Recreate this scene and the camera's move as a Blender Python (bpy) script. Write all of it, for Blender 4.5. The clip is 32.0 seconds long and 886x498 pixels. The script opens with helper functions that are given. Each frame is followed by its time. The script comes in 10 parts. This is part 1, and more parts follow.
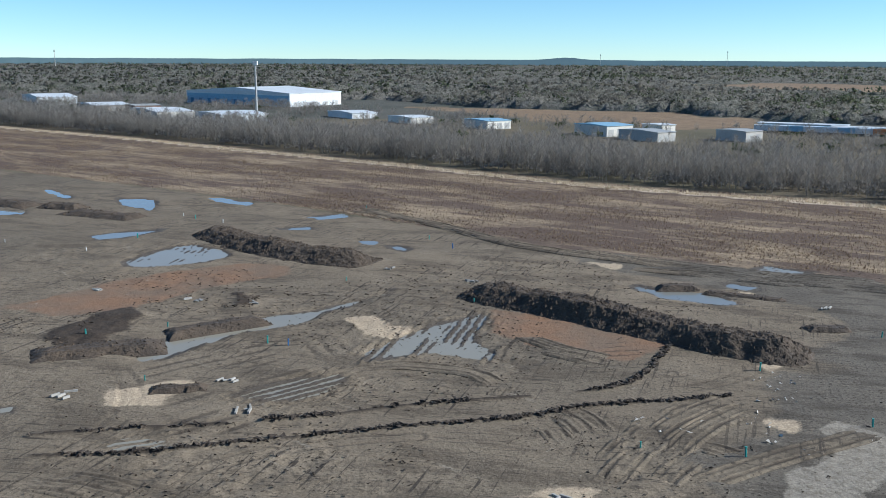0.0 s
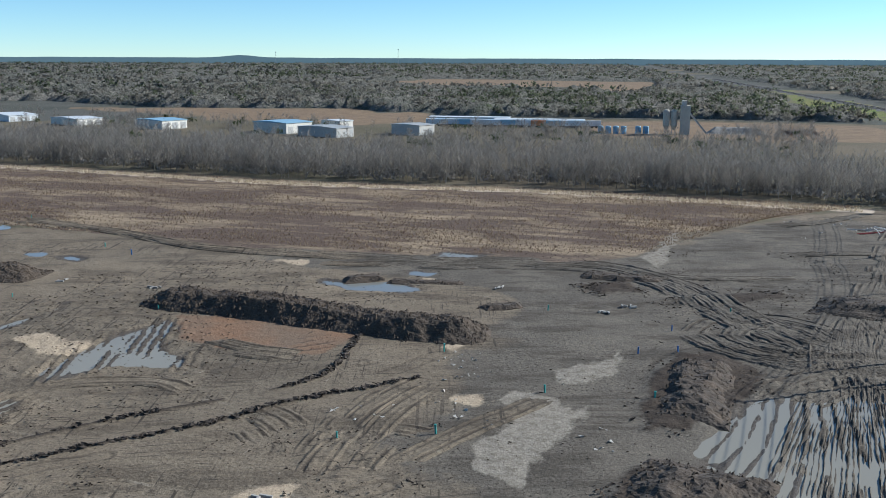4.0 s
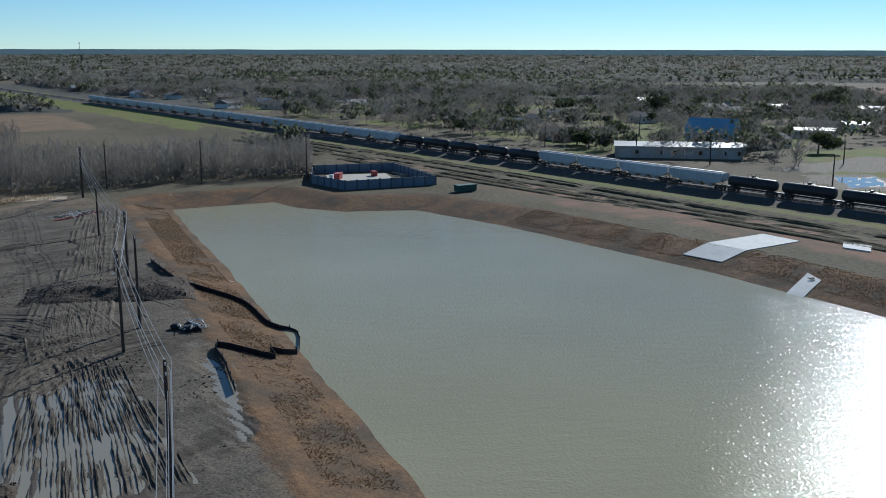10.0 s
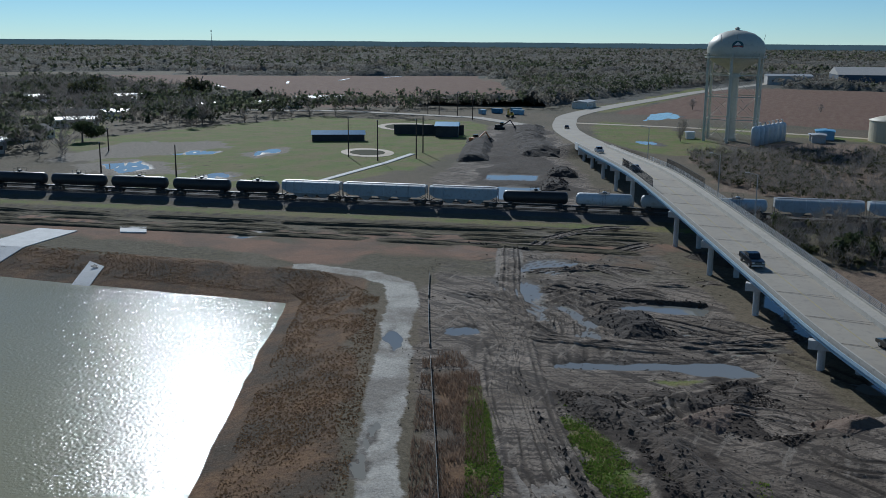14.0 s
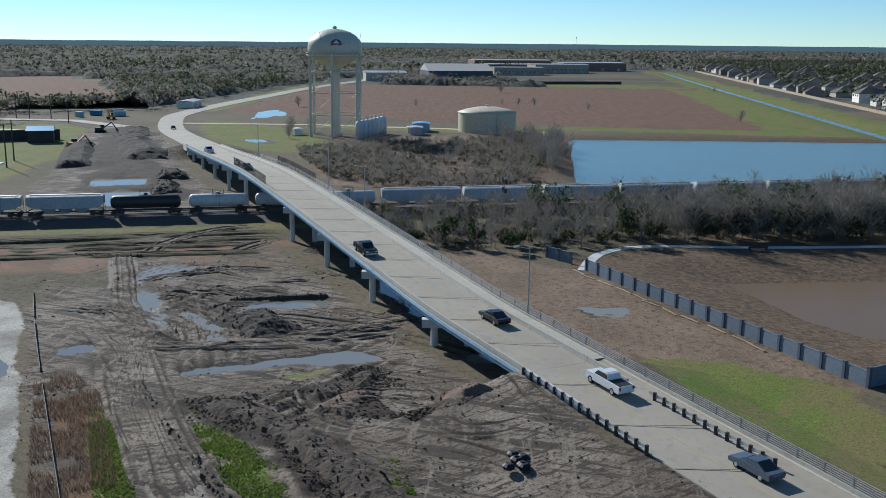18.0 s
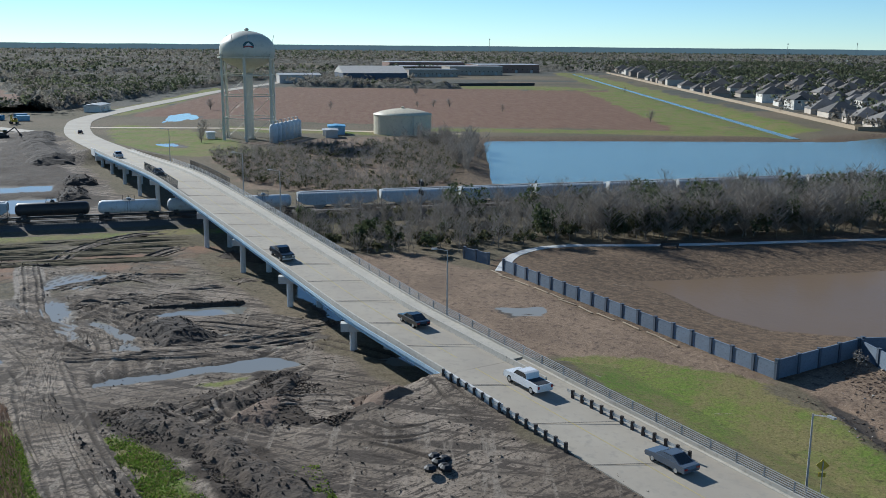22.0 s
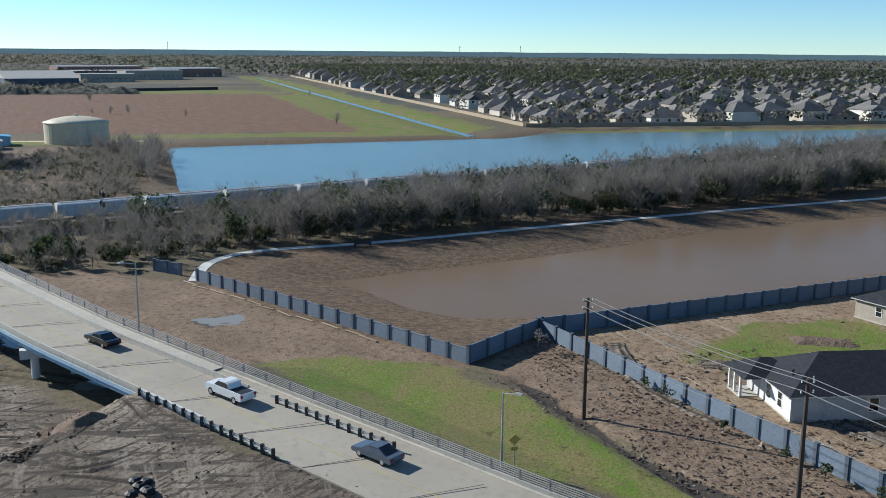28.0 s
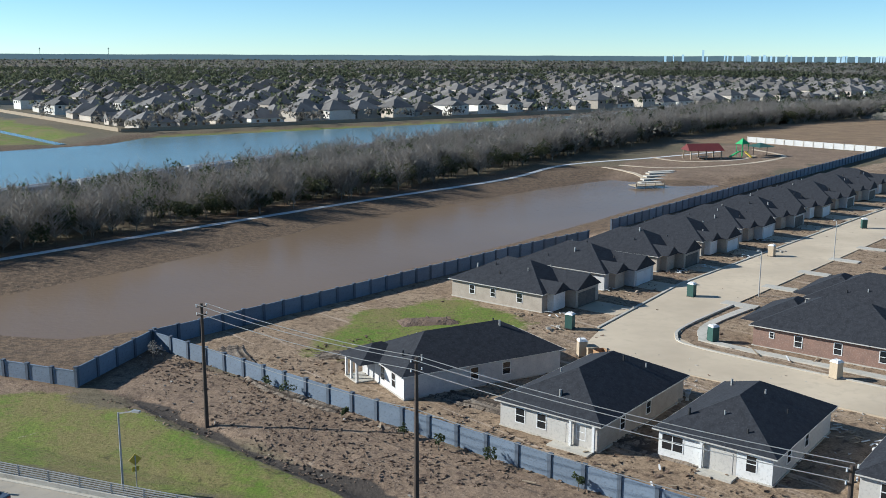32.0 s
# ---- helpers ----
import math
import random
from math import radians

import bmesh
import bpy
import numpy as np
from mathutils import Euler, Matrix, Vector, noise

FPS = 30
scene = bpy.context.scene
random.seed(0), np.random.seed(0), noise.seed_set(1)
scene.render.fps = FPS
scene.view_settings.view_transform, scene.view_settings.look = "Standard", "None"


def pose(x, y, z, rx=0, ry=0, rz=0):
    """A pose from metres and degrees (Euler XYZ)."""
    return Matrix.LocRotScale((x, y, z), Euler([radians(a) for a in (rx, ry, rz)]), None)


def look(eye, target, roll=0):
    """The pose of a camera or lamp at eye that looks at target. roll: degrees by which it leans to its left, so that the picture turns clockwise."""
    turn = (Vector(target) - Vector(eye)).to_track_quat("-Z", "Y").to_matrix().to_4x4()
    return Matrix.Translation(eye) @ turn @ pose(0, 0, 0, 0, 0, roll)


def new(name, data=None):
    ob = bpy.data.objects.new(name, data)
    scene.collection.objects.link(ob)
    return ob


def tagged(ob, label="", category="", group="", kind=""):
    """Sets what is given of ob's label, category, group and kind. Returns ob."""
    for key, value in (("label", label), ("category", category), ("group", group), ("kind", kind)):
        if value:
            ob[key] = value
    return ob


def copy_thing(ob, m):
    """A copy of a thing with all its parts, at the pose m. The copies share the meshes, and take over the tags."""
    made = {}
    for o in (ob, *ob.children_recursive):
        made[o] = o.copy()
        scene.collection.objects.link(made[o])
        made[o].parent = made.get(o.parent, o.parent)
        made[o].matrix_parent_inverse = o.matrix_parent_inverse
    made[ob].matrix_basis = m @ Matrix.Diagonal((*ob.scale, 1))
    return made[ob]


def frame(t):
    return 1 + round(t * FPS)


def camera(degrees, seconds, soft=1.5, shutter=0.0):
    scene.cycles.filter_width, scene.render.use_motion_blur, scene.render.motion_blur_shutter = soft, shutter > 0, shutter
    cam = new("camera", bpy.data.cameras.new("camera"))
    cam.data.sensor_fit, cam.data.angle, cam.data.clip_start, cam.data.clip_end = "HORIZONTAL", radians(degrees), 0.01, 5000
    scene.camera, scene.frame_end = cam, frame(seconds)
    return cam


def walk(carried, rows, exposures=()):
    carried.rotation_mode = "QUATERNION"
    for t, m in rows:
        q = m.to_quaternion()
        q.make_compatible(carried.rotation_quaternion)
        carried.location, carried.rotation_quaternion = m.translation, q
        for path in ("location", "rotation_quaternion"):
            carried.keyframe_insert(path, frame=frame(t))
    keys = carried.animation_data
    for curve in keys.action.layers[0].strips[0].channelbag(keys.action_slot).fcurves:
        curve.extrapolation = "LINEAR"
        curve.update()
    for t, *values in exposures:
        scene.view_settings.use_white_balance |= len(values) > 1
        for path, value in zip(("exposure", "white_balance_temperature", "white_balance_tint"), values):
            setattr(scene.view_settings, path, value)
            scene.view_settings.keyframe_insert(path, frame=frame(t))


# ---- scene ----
cam = camera(49.10, 32.0, soft=0.7)
# seconds, x, y, z, yaw, pitch, roll: the drone hovers and turns
ROWS = [
    (0, 0.000, 0.000, 38.499, 0.000, -11.157, 0.274),
    (0.5, 0.012, 0.003, 38.492, -2.405, -11.145, 0.300),
    (1, 0.031, -0.000, 38.484, -4.709, -11.144, 0.299),
    (1.5, 0.061, -0.018, 38.473, -6.913, -11.156, 0.281),
    (2, 0.099, -0.049, 38.459, -8.974, -11.168, 0.222),
    (2.5, 0.143, -0.086, 38.442, -11.198, -11.188, 0.228),
    (4.5, 0.339, -0.244, 38.355, -20.856, -11.239, 0.231),
    (5, 0.379, -0.291, 38.328, -23.193, -11.259, 0.244),
    (5.5, 0.405, -0.342, 38.298, -26.860, -11.277, 0.225),
    (6, 0.411, -0.394, 38.269, -30.347, -11.301, 0.212),
    (6.5, 0.411, -0.438, 38.250, -35.674, -11.324, 0.257),
    (7, 0.404, -0.473, 38.235, -41.077, -11.342, 0.257),
    (7.5, 0.407, -0.494, 38.228, -45.276, -11.383, 0.258),
    (8, 0.418, -0.503, 38.229, -48.916, -11.418, 0.164),
    (8.5, 0.431, -0.510, 38.224, -52.211, -11.488, 0.123),
    (9, 0.439, -0.522, 38.212, -55.694, -11.566, 0.086),
    (9.5, 0.439, -0.541, 38.197, -59.690, -11.622, 0.115),
    (10, 0.416, -0.562, 38.186, -64.165, -11.709, 0.081),
    (10.5, 0.382, -0.579, 38.178, -68.884, -11.810, 0.109),
    (11, 0.351, -0.590, 38.174, -73.699, -11.871, 0.045),
    (11.5, 0.338, -0.599, 38.171, -78.233, -11.919, 0.025),
    (12, 0.349, -0.610, 38.168, -82.592, -11.950, -0.037),
    (12.5, 0.373, -0.627, 38.165, -87.269, -12.017, 0.021),
    (13, 0.401, -0.649, 38.158, -92.603, -12.088, 0.154),
    (13.5, 0.422, -0.667, 38.144, -98.660, -12.128, 0.267),
    (14, 0.430, -0.673, 38.130, -105.717, -12.148, 0.422),
    (14.5, 0.428, -0.666, 38.119, -112.739, -12.144, 0.438),
    (15, 0.425, -0.661, 38.115, -116.059, -12.158, 0.403),
    (15.5, 0.429, -0.663, 38.125, -119.174, -12.146, 0.459),
    (17.5, 0.438, -0.695, 38.171, -127.393, -12.092, 0.526),
    (18, 0.419, -0.704, 38.177, -128.456, -12.076, 0.525),
    (18.5, 0.408, -0.712, 38.186, -129.314, -12.061, 0.511),
    (19, 0.412, -0.722, 38.198, -130.008, -12.058, 0.558),
    (19.5, 0.416, -0.734, 38.208, -130.616, -12.032, 0.541),
    (20, 0.414, -0.743, 38.214, -131.171, -12.010, 0.537),
    (20.5, 0.422, -0.746, 38.226, -131.650, -11.992, 0.531),
    (21, 0.433, -0.747, 38.241, -132.139, -11.980, 0.525),
    (21.5, 0.438, -0.750, 38.253, -132.609, -11.950, 0.515),
    (22, 0.447, -0.751, 38.265, -133.410, -11.922, 0.498),
    (22.5, 0.447, -0.758, 38.274, -134.426, -11.888, 0.471),
    (23, 0.440, -0.773, 38.281, -135.627, -11.854, 0.476),
    (23.5, 0.431, -0.790, 38.290, -136.786, -11.836, 0.476),
    (24, 0.403, -0.809, 38.301, -137.887, -11.795, 0.503),
    (24.5, 0.368, -0.830, 38.312, -139.410, -11.766, 0.512),
    (25, 0.349, -0.841, 38.322, -141.158, -11.733, 0.518),
    (25.5, 0.347, -0.846, 38.325, -142.823, -11.708, 0.492),
    (27.5, 0.381, -0.838, 38.286, -149.829, -11.610, 0.520),
    (28, 0.378, -0.838, 38.275, -151.625, -11.597, 0.456),
    (28.5, 0.354, -0.856, 38.266, -153.512, -11.569, 0.380),
    (29, 0.320, -0.892, 38.261, -155.553, -11.534, 0.430),
    (29.5, 0.290, -0.937, 38.254, -159.135, -11.506, 0.420),
    (30, 0.270, -0.973, 38.242, -162.470, -11.474, 0.303),
    (30.5, 0.253, -0.994, 38.225, -165.210, -11.465, 0.211),
    (31, 0.235, -1.001, 38.206, -168.202, -11.453, 0.192),
    (31.5, 0.215, -1.006, 38.196, -171.416, -11.426, 0.209),
    (32, 0.195, -1.009, 38.187, -174.712, -11.393, 0.221),
]
EXPOSURES = [(t, stops, kelvin, 6) for t, stops, kelvin in ((0, 0.55, 5680), (6, 0.46, 5760), (9, 0.02, 5680), (10, -0.14, 5630), (12, -0.42, 5520), (13, -0.66, 5500), (16, -0.18, 5680), (19, 0.15, 5780), (24, 0.25, 5820), (28, 0.4, 5900), (32, 0.5, 5900))]
walk(cam, [(t, pose(x, y, z, 90 + pitch, 0, yaw) @ pose(0, 0, 0, 0, 0, roll)) for t, x, y, z, yaw, pitch, roll in ROWS], EXPOSURES)

# ---- light ----
SUN_AZ, SUN_EL = 91.0, 28.0
world = bpy.data.worlds.new("world")
scene.world = world
world.use_nodes = True
wt = world.node_tree
sky = wt.nodes.new("ShaderNodeTexSky")
sky.sky_type = "NISHITA"
sky.sun_disc = False
sky.sun_elevation, sky.sun_rotation = radians(SUN_EL), radians(SUN_AZ)
sky.altitude, sky.air_density, sky.dust_density, sky.ozone_density = 4500, 1.15, 0.05, 4.5
clear = wt.nodes.new("ShaderNodeMix")
clear.data_type, clear.blend_type = "RGBA", "MULTIPLY"
clear.inputs[0].default_value, clear.inputs[7].default_value = 1.0, (0.98, 1.05, 0.97, 1)
wt.links.new(sky.outputs[0], clear.inputs[6])
wt.links.new(clear.outputs[2], wt.nodes["Background"].inputs[0])
wt.nodes["Background"].inputs[1].default_value = 0.095
sun = new("sun", bpy.data.lights.new("sun", "SUN"))
sun.data.energy, sun.data.angle, sun.data.color = 5.0, radians(0.55), (1.0, 0.95, 0.87)
sa, se = radians(SUN_AZ), radians(SUN_EL)
sun.matrix_world = look((60, -60, 120), (60 - math.sin(sa) * math.cos(se), -60 - math.cos(sa) * math.cos(se), 120 - math.sin(se)))

# ---- materials ----
class Mat:
    """A small wrapper for node materials."""
    def __init__(self, name, rough=0.8, metal=0.0, spec=0.5):
        self.m = bpy.data.materials.new(name)
        self.m.use_nodes = True
        self.t = self.m.node_tree
        self.b = self.t.nodes["Principled BSDF"]
        self.b.inputs["Roughness"].default_value = rough
        self.b.inputs["Metallic"].default_value = metal
        self.b.inputs["Specular IOR Level"].default_value = spec
        self.co = None

    def node(self, kind, **values):
        n = self.t.nodes.new(kind)
        for k, v in values.items():
            n.inputs[k].default_value = v
        return n

    def link(self, a, b):
        self.t.links.new(a, b)

    def coords(self, kind="Object"):
        if self.co is None:
            self.co = self.t.nodes.new("ShaderNodeTexCoord")
        return self.co.outputs[kind]

    def noise(self, scale, detail=4.0, rough=0.6, stretch=None, kind="Object"):
        n = self.node("ShaderNodeTexNoise", Scale=scale, Detail=detail, Roughness=rough)
        src = self.coords(kind)
        if stretch:
            mp = self.t.nodes.new("ShaderNodeMapping")
            mp.vector_type = "TEXTURE"
            mp.inputs["Scale"].default_value = [1 / v for v in stretch[:3]]
            if len(stretch) > 3:
                mp.inputs["Rotation"].default_value = (0, 0, stretch[3])
            self.link(src, mp.inputs[0])
            src = mp.outputs[0]
        self.link(src, n.inputs["Vector"])
        return n.outputs[0]

    def ramp(self, fac, lo, hi):
        r = self.node("ShaderNodeMapRange")
        r.clamp = True
        r.inputs["From Min"].default_value, r.inputs["From Max"].default_value = lo, hi
        self.link(fac, r.inputs["Value"])
        return r.outputs[0]

    def mix(self, fac, a, b):
        n = self.t.nodes.new("ShaderNodeMix")
        n.data_type = "RGBA"
        for sock, v in ((n.inputs[0], fac), (n.inputs[6], a), (n.inputs[7], b)):
            if isinstance(v, (int, float)):
                sock.default_value = v
            elif isinstance(v, tuple):
                sock.default_value = (*v, 1)
            else:
                self.link(v, sock)
        return n.outputs[2]

    def math(self, op, a, b):
        n = self.t.nodes.new("ShaderNodeMath")
        n.operation = op
        for sock, v in zip(n.inputs, (a, b)):
            if isinstance(v, (int, float)):
                sock.default_value = v
            else:
                self.link(v, sock)
        return n.outputs[0]

    def attr(self, name):
        n = self.t.nodes.new("ShaderNodeAttribute")
        n.attribute_name = name
        return n.outputs["Fac"]

    def color(self, sock):
        if isinstance(sock, tuple):
            self.b.inputs["Base Color"].default_value = (*sock, 1)
        else:
            self.link(sock, self.b.inputs["Base Color"])
        return self

    def bump(self, h, strength=0.5, dist=0.1):
        n = self.node("ShaderNodeBump", Strength=strength, Distance=dist)
        self.link(h, n.inputs["Height"])
        self.link(n.outputs[0], self.b.inputs["Normal"])
        return self


def surface(name, a, b, scale=1.0, rough=0.8, metal=0.0, bump=0.2, dist=0.02, stain=None, spec=0.4, vary=0.0, fine=9.0):
    """A two-scale surface: colours a and b in a broad noise, fine grain, and bump."""
    k = Mat(name, rough, metal, spec)
    big = k.ramp(k.noise(scale, 5), 0.35, 0.68)
    grain = k.noise(scale * fine, 3)
    c = k.mix(big, a, b)
    dark = tuple(v * 0.62 for v in a)
    c = k.mix(k.ramp(grain, 0.52, 0.8), c, stain if stain else dark)
    if vary:
        info = k.t.nodes.new("ShaderNodeObjectInfo")
        hsv = k.t.nodes.new("ShaderNodeHueSaturation")
        k.link(k.math("ADD", k.math("MULTIPLY", info.outputs["Random"], vary * 2), 1 - vary), hsv.inputs["Value"])
        k.link(c, hsv.inputs["Color"])
        c = hsv.outputs[0]
    k.color(c)
    if bump:
        k.bump(grain, bump, dist)
    return k.m


def island(name, stops, rough=0.9, spec=0.2, patch=0.0, thin=0.0, crown=False):
    """Colour varied piece by piece through a ramp of colours; patch mixes in a broad noise."""
    k = Mat(name, rough, 0, spec)
    geo = k.t.nodes.new("ShaderNodeNewGeometry")
    r = k.t.nodes.new("ShaderNodeValToRGB")
    els = r.color_ramp.elements
    while len(els) < len(stops):
        els.new(0.5)
    for i, s in enumerate(stops):
        els[i].position = i / max(1, len(stops) - 1)
        els[i].color = (*s, 1)
    v = geo.outputs["Random Per Island"]
    if patch:
        v = k.math("ADD", k.math("MULTIPLY", v, 1 - patch), k.math("MULTIPLY", k.ramp(k.noise(0.011 if crown else 0.02, 6, 0.72), 0.36, 0.62), patch))
    k.link(v, r.inputs[0])
    k.color(r.outputs[0])
    if crown:
        na = k.t.nodes.new("ShaderNodeAttribute")
        na.attribute_name = "crown"
        k.link(na.outputs["Vector"], k.b.inputs["Normal"])
    if thin:
        tr, mx = k.t.nodes.new("ShaderNodeBsdfTranslucent"), k.t.nodes.new("ShaderNodeMixShader")
        mx.inputs[0].default_value = thin
        k.link(r.outputs[0], tr.inputs[0])
        k.link(k.b.outputs[0], mx.inputs[1])
        k.link(tr.outputs[0], mx.inputs[2])
        k.link(mx.outputs[0], k.t.nodes["Material Output"].inputs["Surface"])
    return k.m


M = {}
M["concrete"] = surface("concrete", (0.50, 0.46, 0.39), (0.42, 0.39, 0.33), 0.25, 0.85, bump=0.1)
M["concrete_white"] = surface("concrete_white", (0.63, 0.62, 0.59), (0.54, 0.53, 0.50), 0.4, 0.8, bump=0.1)
M["road_concrete"] = surface("road_concrete", (0.41, 0.36, 0.285), (0.345, 0.30, 0.24), 0.12, 0.85, bump=0.1, stain=(0.29, 0.265, 0.22))
M["street_concrete"] = surface("street_concrete", (0.58, 0.475, 0.34), (0.45, 0.365, 0.26), 0.07, 0.85, bump=0.1, stain=(0.45, 0.37, 0.27))
# dark of road joints; also the painted shade of open garages
M["joint"] = surface("joint", (0.10, 0.09, 0.08), (0.14, 0.13, 0.11), 1.0, 0.9, bump=0)
M["yellow_paint"] = surface("yellow_paint", (0.50, 0.40, 0.16), (0.42, 0.36, 0.20), 0.8, 0.8, bump=0)
M["girder_blue"] = surface("girder_blue", (0.50, 0.63, 0.72), (0.44, 0.57, 0.66), 0.3, 0.6, bump=0.05)
M["galvanised"] = surface("galvanised", (0.50, 0.49, 0.46), (0.42, 0.41, 0.39), 1.0, 0.5, 0.5, bump=0.05)
M["rail_grey"] = surface("rail_grey", (0.42, 0.41, 0.39), (0.36, 0.35, 0.33), 1.0, 0.55, 0.2, bump=0.05)
M["wood_pole"] = surface("wood_pole", (0.085, 0.06, 0.045), (0.06, 0.045, 0.035), 2.0, 0.85, bump=0.3)
M["post_wood"] = surface("post_wood", (0.07, 0.055, 0.045), (0.05, 0.04, 0.035), 2.0, 0.9, bump=0.2)
M["wire"] = surface("wire", (0.45, 0.44, 0.42), (0.38, 0.37, 0.35), 1.0, 0.45, 0.6, bump=0)
M["steel_dark"] = surface("steel_dark", (0.05, 0.05, 0.05), (0.035, 0.035, 0.038), 1.0, 0.6, 0.3, bump=0.05)
M["black_car_tank"] = surface("black_tank", (0.030, 0.029, 0.030), (0.045, 0.042, 0.040), 0.3, 0.45, bump=0.05)
M["hopper_grey"] = surface("hopper_grey", (0.40, 0.43, 0.44), (0.33, 0.35, 0.36), 0.2, 0.55, bump=0.05, stain=(0.26, 0.24, 0.22), vary=0.18)
M["hopper_white"] = surface("hopper_white", (0.58, 0.60, 0.60), (0.50, 0.51, 0.50), 0.2, 0.55, bump=0.05, stain=(0.38, 0.36, 0.33), vary=0.12)
M["rust_steel"] = surface("rust_steel", (0.10, 0.075, 0.06), (0.07, 0.055, 0.045), 0.6, 0.8, 0.2, bump=0.1)
M["ballast"] = surface("ballast", (0.17, 0.155, 0.14), (0.11, 0.10, 0.092), 0.4, 0.95, bump=0.8, dist=0.15, fine=14)
M["sleeper"] = surface("sleeper", (0.12, 0.10, 0.085), (0.09, 0.08, 0.07), 1.0, 0.9, bump=0.1)
M["wall_blue"] = surface("wall_blue", (0.175, 0.215, 0.265), (0.145, 0.18, 0.225), 0.5, 0.85, bump=0.5, dist=0.04, vary=0.12)
M["wall_post"] = surface("wall_post", (0.10, 0.12, 0.15), (0.08, 0.10, 0.125), 0.8, 0.85, bump=0.2, vary=0.1)
M["shingle"] = surface("shingle", (0.034, 0.036, 0.042), (0.020, 0.021, 0.025), 1.6, 0.9, bump=0.8, dist=0.03, fine=3.0, stain=(0.052, 0.055, 0.063), spec=0.25)
M["roof_far"] = surface("roof_far", (0.17, 0.155, 0.14), (0.115, 0.108, 0.10), 0.2, 0.9, bump=0, vary=0.35)
M["wall_far"] = surface("wall_far", (0.50, 0.44, 0.36), (0.42, 0.36, 0.30), 0.15, 0.9, bump=0, vary=0.3)
M["wall_cream"] = surface("wall_cream", (0.72, 0.68, 0.60), (0.66, 0.62, 0.54), 0.15, 0.9, bump=0, vary=0.15)
M["brick_tan"] = surface("brick_tan", (0.42, 0.36, 0.29), (0.34, 0.29, 0.23), 0.9, 0.9, bump=0.4, dist=0.02, stain=(0.24, 0.21, 0.18), fine=6)
M["brick_red"] = surface("brick_red", (0.27, 0.165, 0.125), (0.21, 0.135, 0.105), 0.9, 0.9, bump=0.4, dist=0.02, stain=(0.38, 0.28, 0.22), fine=6)
M["brick_white"] = surface("brick_white", (0.55, 0.53, 0.50), (0.43, 0.42, 0.41), 0.9, 0.9, bump=0.4, dist=0.02, stain=(0.32, 0.32, 0.33), fine=6)
M["siding_white"] = surface("siding_white", (0.70, 0.69, 0.66), (0.64, 0.63, 0.60), 0.4, 0.75, bump=0.1)
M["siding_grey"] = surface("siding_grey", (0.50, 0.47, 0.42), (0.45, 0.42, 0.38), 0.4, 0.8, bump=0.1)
M["trim_white"] = surface("trim_white", (0.74, 0.73, 0.70), (0.68, 0.67, 0.64), 0.8, 0.6, bump=0)
M["metal_white"] = surface("metal_white", (0.64, 0.65, 0.65), (0.56, 0.58, 0.59), 0.08, 0.5, bump=0.03, stain=(0.46, 0.46, 0.45))
M["metal_blue"] = surface("metal_blue", (0.26, 0.43, 0.54), (0.23, 0.38, 0.49), 0.08, 0.5, bump=0.03)
M["metal_roof"] = surface("metal_roof", (0.46, 0.45, 0.42), (0.38, 0.37, 0.35), 0.1, 0.5, 0.2, bump=0.03)
M["roof_blue"] = surface("roof_blue", (0.15, 0.40, 0.60), (0.13, 0.35, 0.54), 0.2, 0.45, 0.2, bump=0.03)
M["tower_cream"] = surface("tower_cream", (0.60, 0.56, 0.45), (0.54, 0.50, 0.40), 0.1, 0.5, bump=0.02, stain=(0.46, 0.42, 0.33))
M["tank_cream"] = surface("tank_cream", (0.62, 0.55, 0.40), (0.55, 0.48, 0.35), 0.1, 0.6, bump=0.02, stain=(0.45, 0.39, 0.28))
M["logo_teal"] = surface("logo_teal", (0.03, 0.10, 0.12), (0.04, 0.12, 0.14), 1, 0.5, bump=0)
M["logo_red"] = surface("logo_red", (0.35, 0.06, 0.05), (0.30, 0.06, 0.05), 1, 0.5, bump=0)
M["plastic_black"] = surface("plastic_black", (0.012, 0.012, 0.014), (0.02, 0.02, 0.022), 1, 0.6, bump=0.3, dist=0.05)
M["pipe_teal"] = surface("pipe_teal", (0.05, 0.30, 0.26), (0.04, 0.24, 0.21), 2, 0.5, bump=0)
M["pipe_blue"] = surface("pipe_blue", (0.04, 0.14, 0.35), (0.04, 0.12, 0.30), 2, 0.5, bump=0)
M["pipe_white"] = surface("pipe_white", (0.66, 0.65, 0.62), (0.58, 0.57, 0.54), 2, 0.5, bump=0)
M["red_paint"] = surface("red_paint", (0.38, 0.05, 0.05), (0.30, 0.05, 0.045), 1, 0.5, bump=0)
M["maroon"] = surface("maroon", (0.16, 0.035, 0.03), (0.13, 0.03, 0.028), 0.5, 0.5, bump=0)
M["green_paint"] = surface("green_paint", (0.04, 0.105, 0.085), (0.035, 0.085, 0.07), 1, 0.6, bump=0.05)
M["green_bright"] = surface("green_bright", (0.04, 0.38, 0.12), (0.04, 0.32, 0.10), 1, 0.5, bump=0)
M["orange_paint"] = surface("orange_paint", (0.58, 0.20, 0.07), (0.50, 0.17, 0.06), 0.5, 0.6, bump=0)
M["blue_paint"] = surface("blue_paint", (0.06, 0.22, 0.36), (0.05, 0.19, 0.32), 0.5, 0.5, bump=0)
M["box_wood"] = surface("box_wood", (0.40, 0.24, 0.12), (0.32, 0.19, 0.10), 1, 0.85, bump=0.1)
M["lumber"] = surface("lumber", (0.42, 0.33, 0.225), (0.34, 0.265, 0.18), 1, 0.85, bump=0.1, vary=0.2)
M["toilet_tan"] = surface("toilet_tan", (0.50, 0.40, 0.28), (0.44, 0.35, 0.24), 1, 0.6, bump=0)
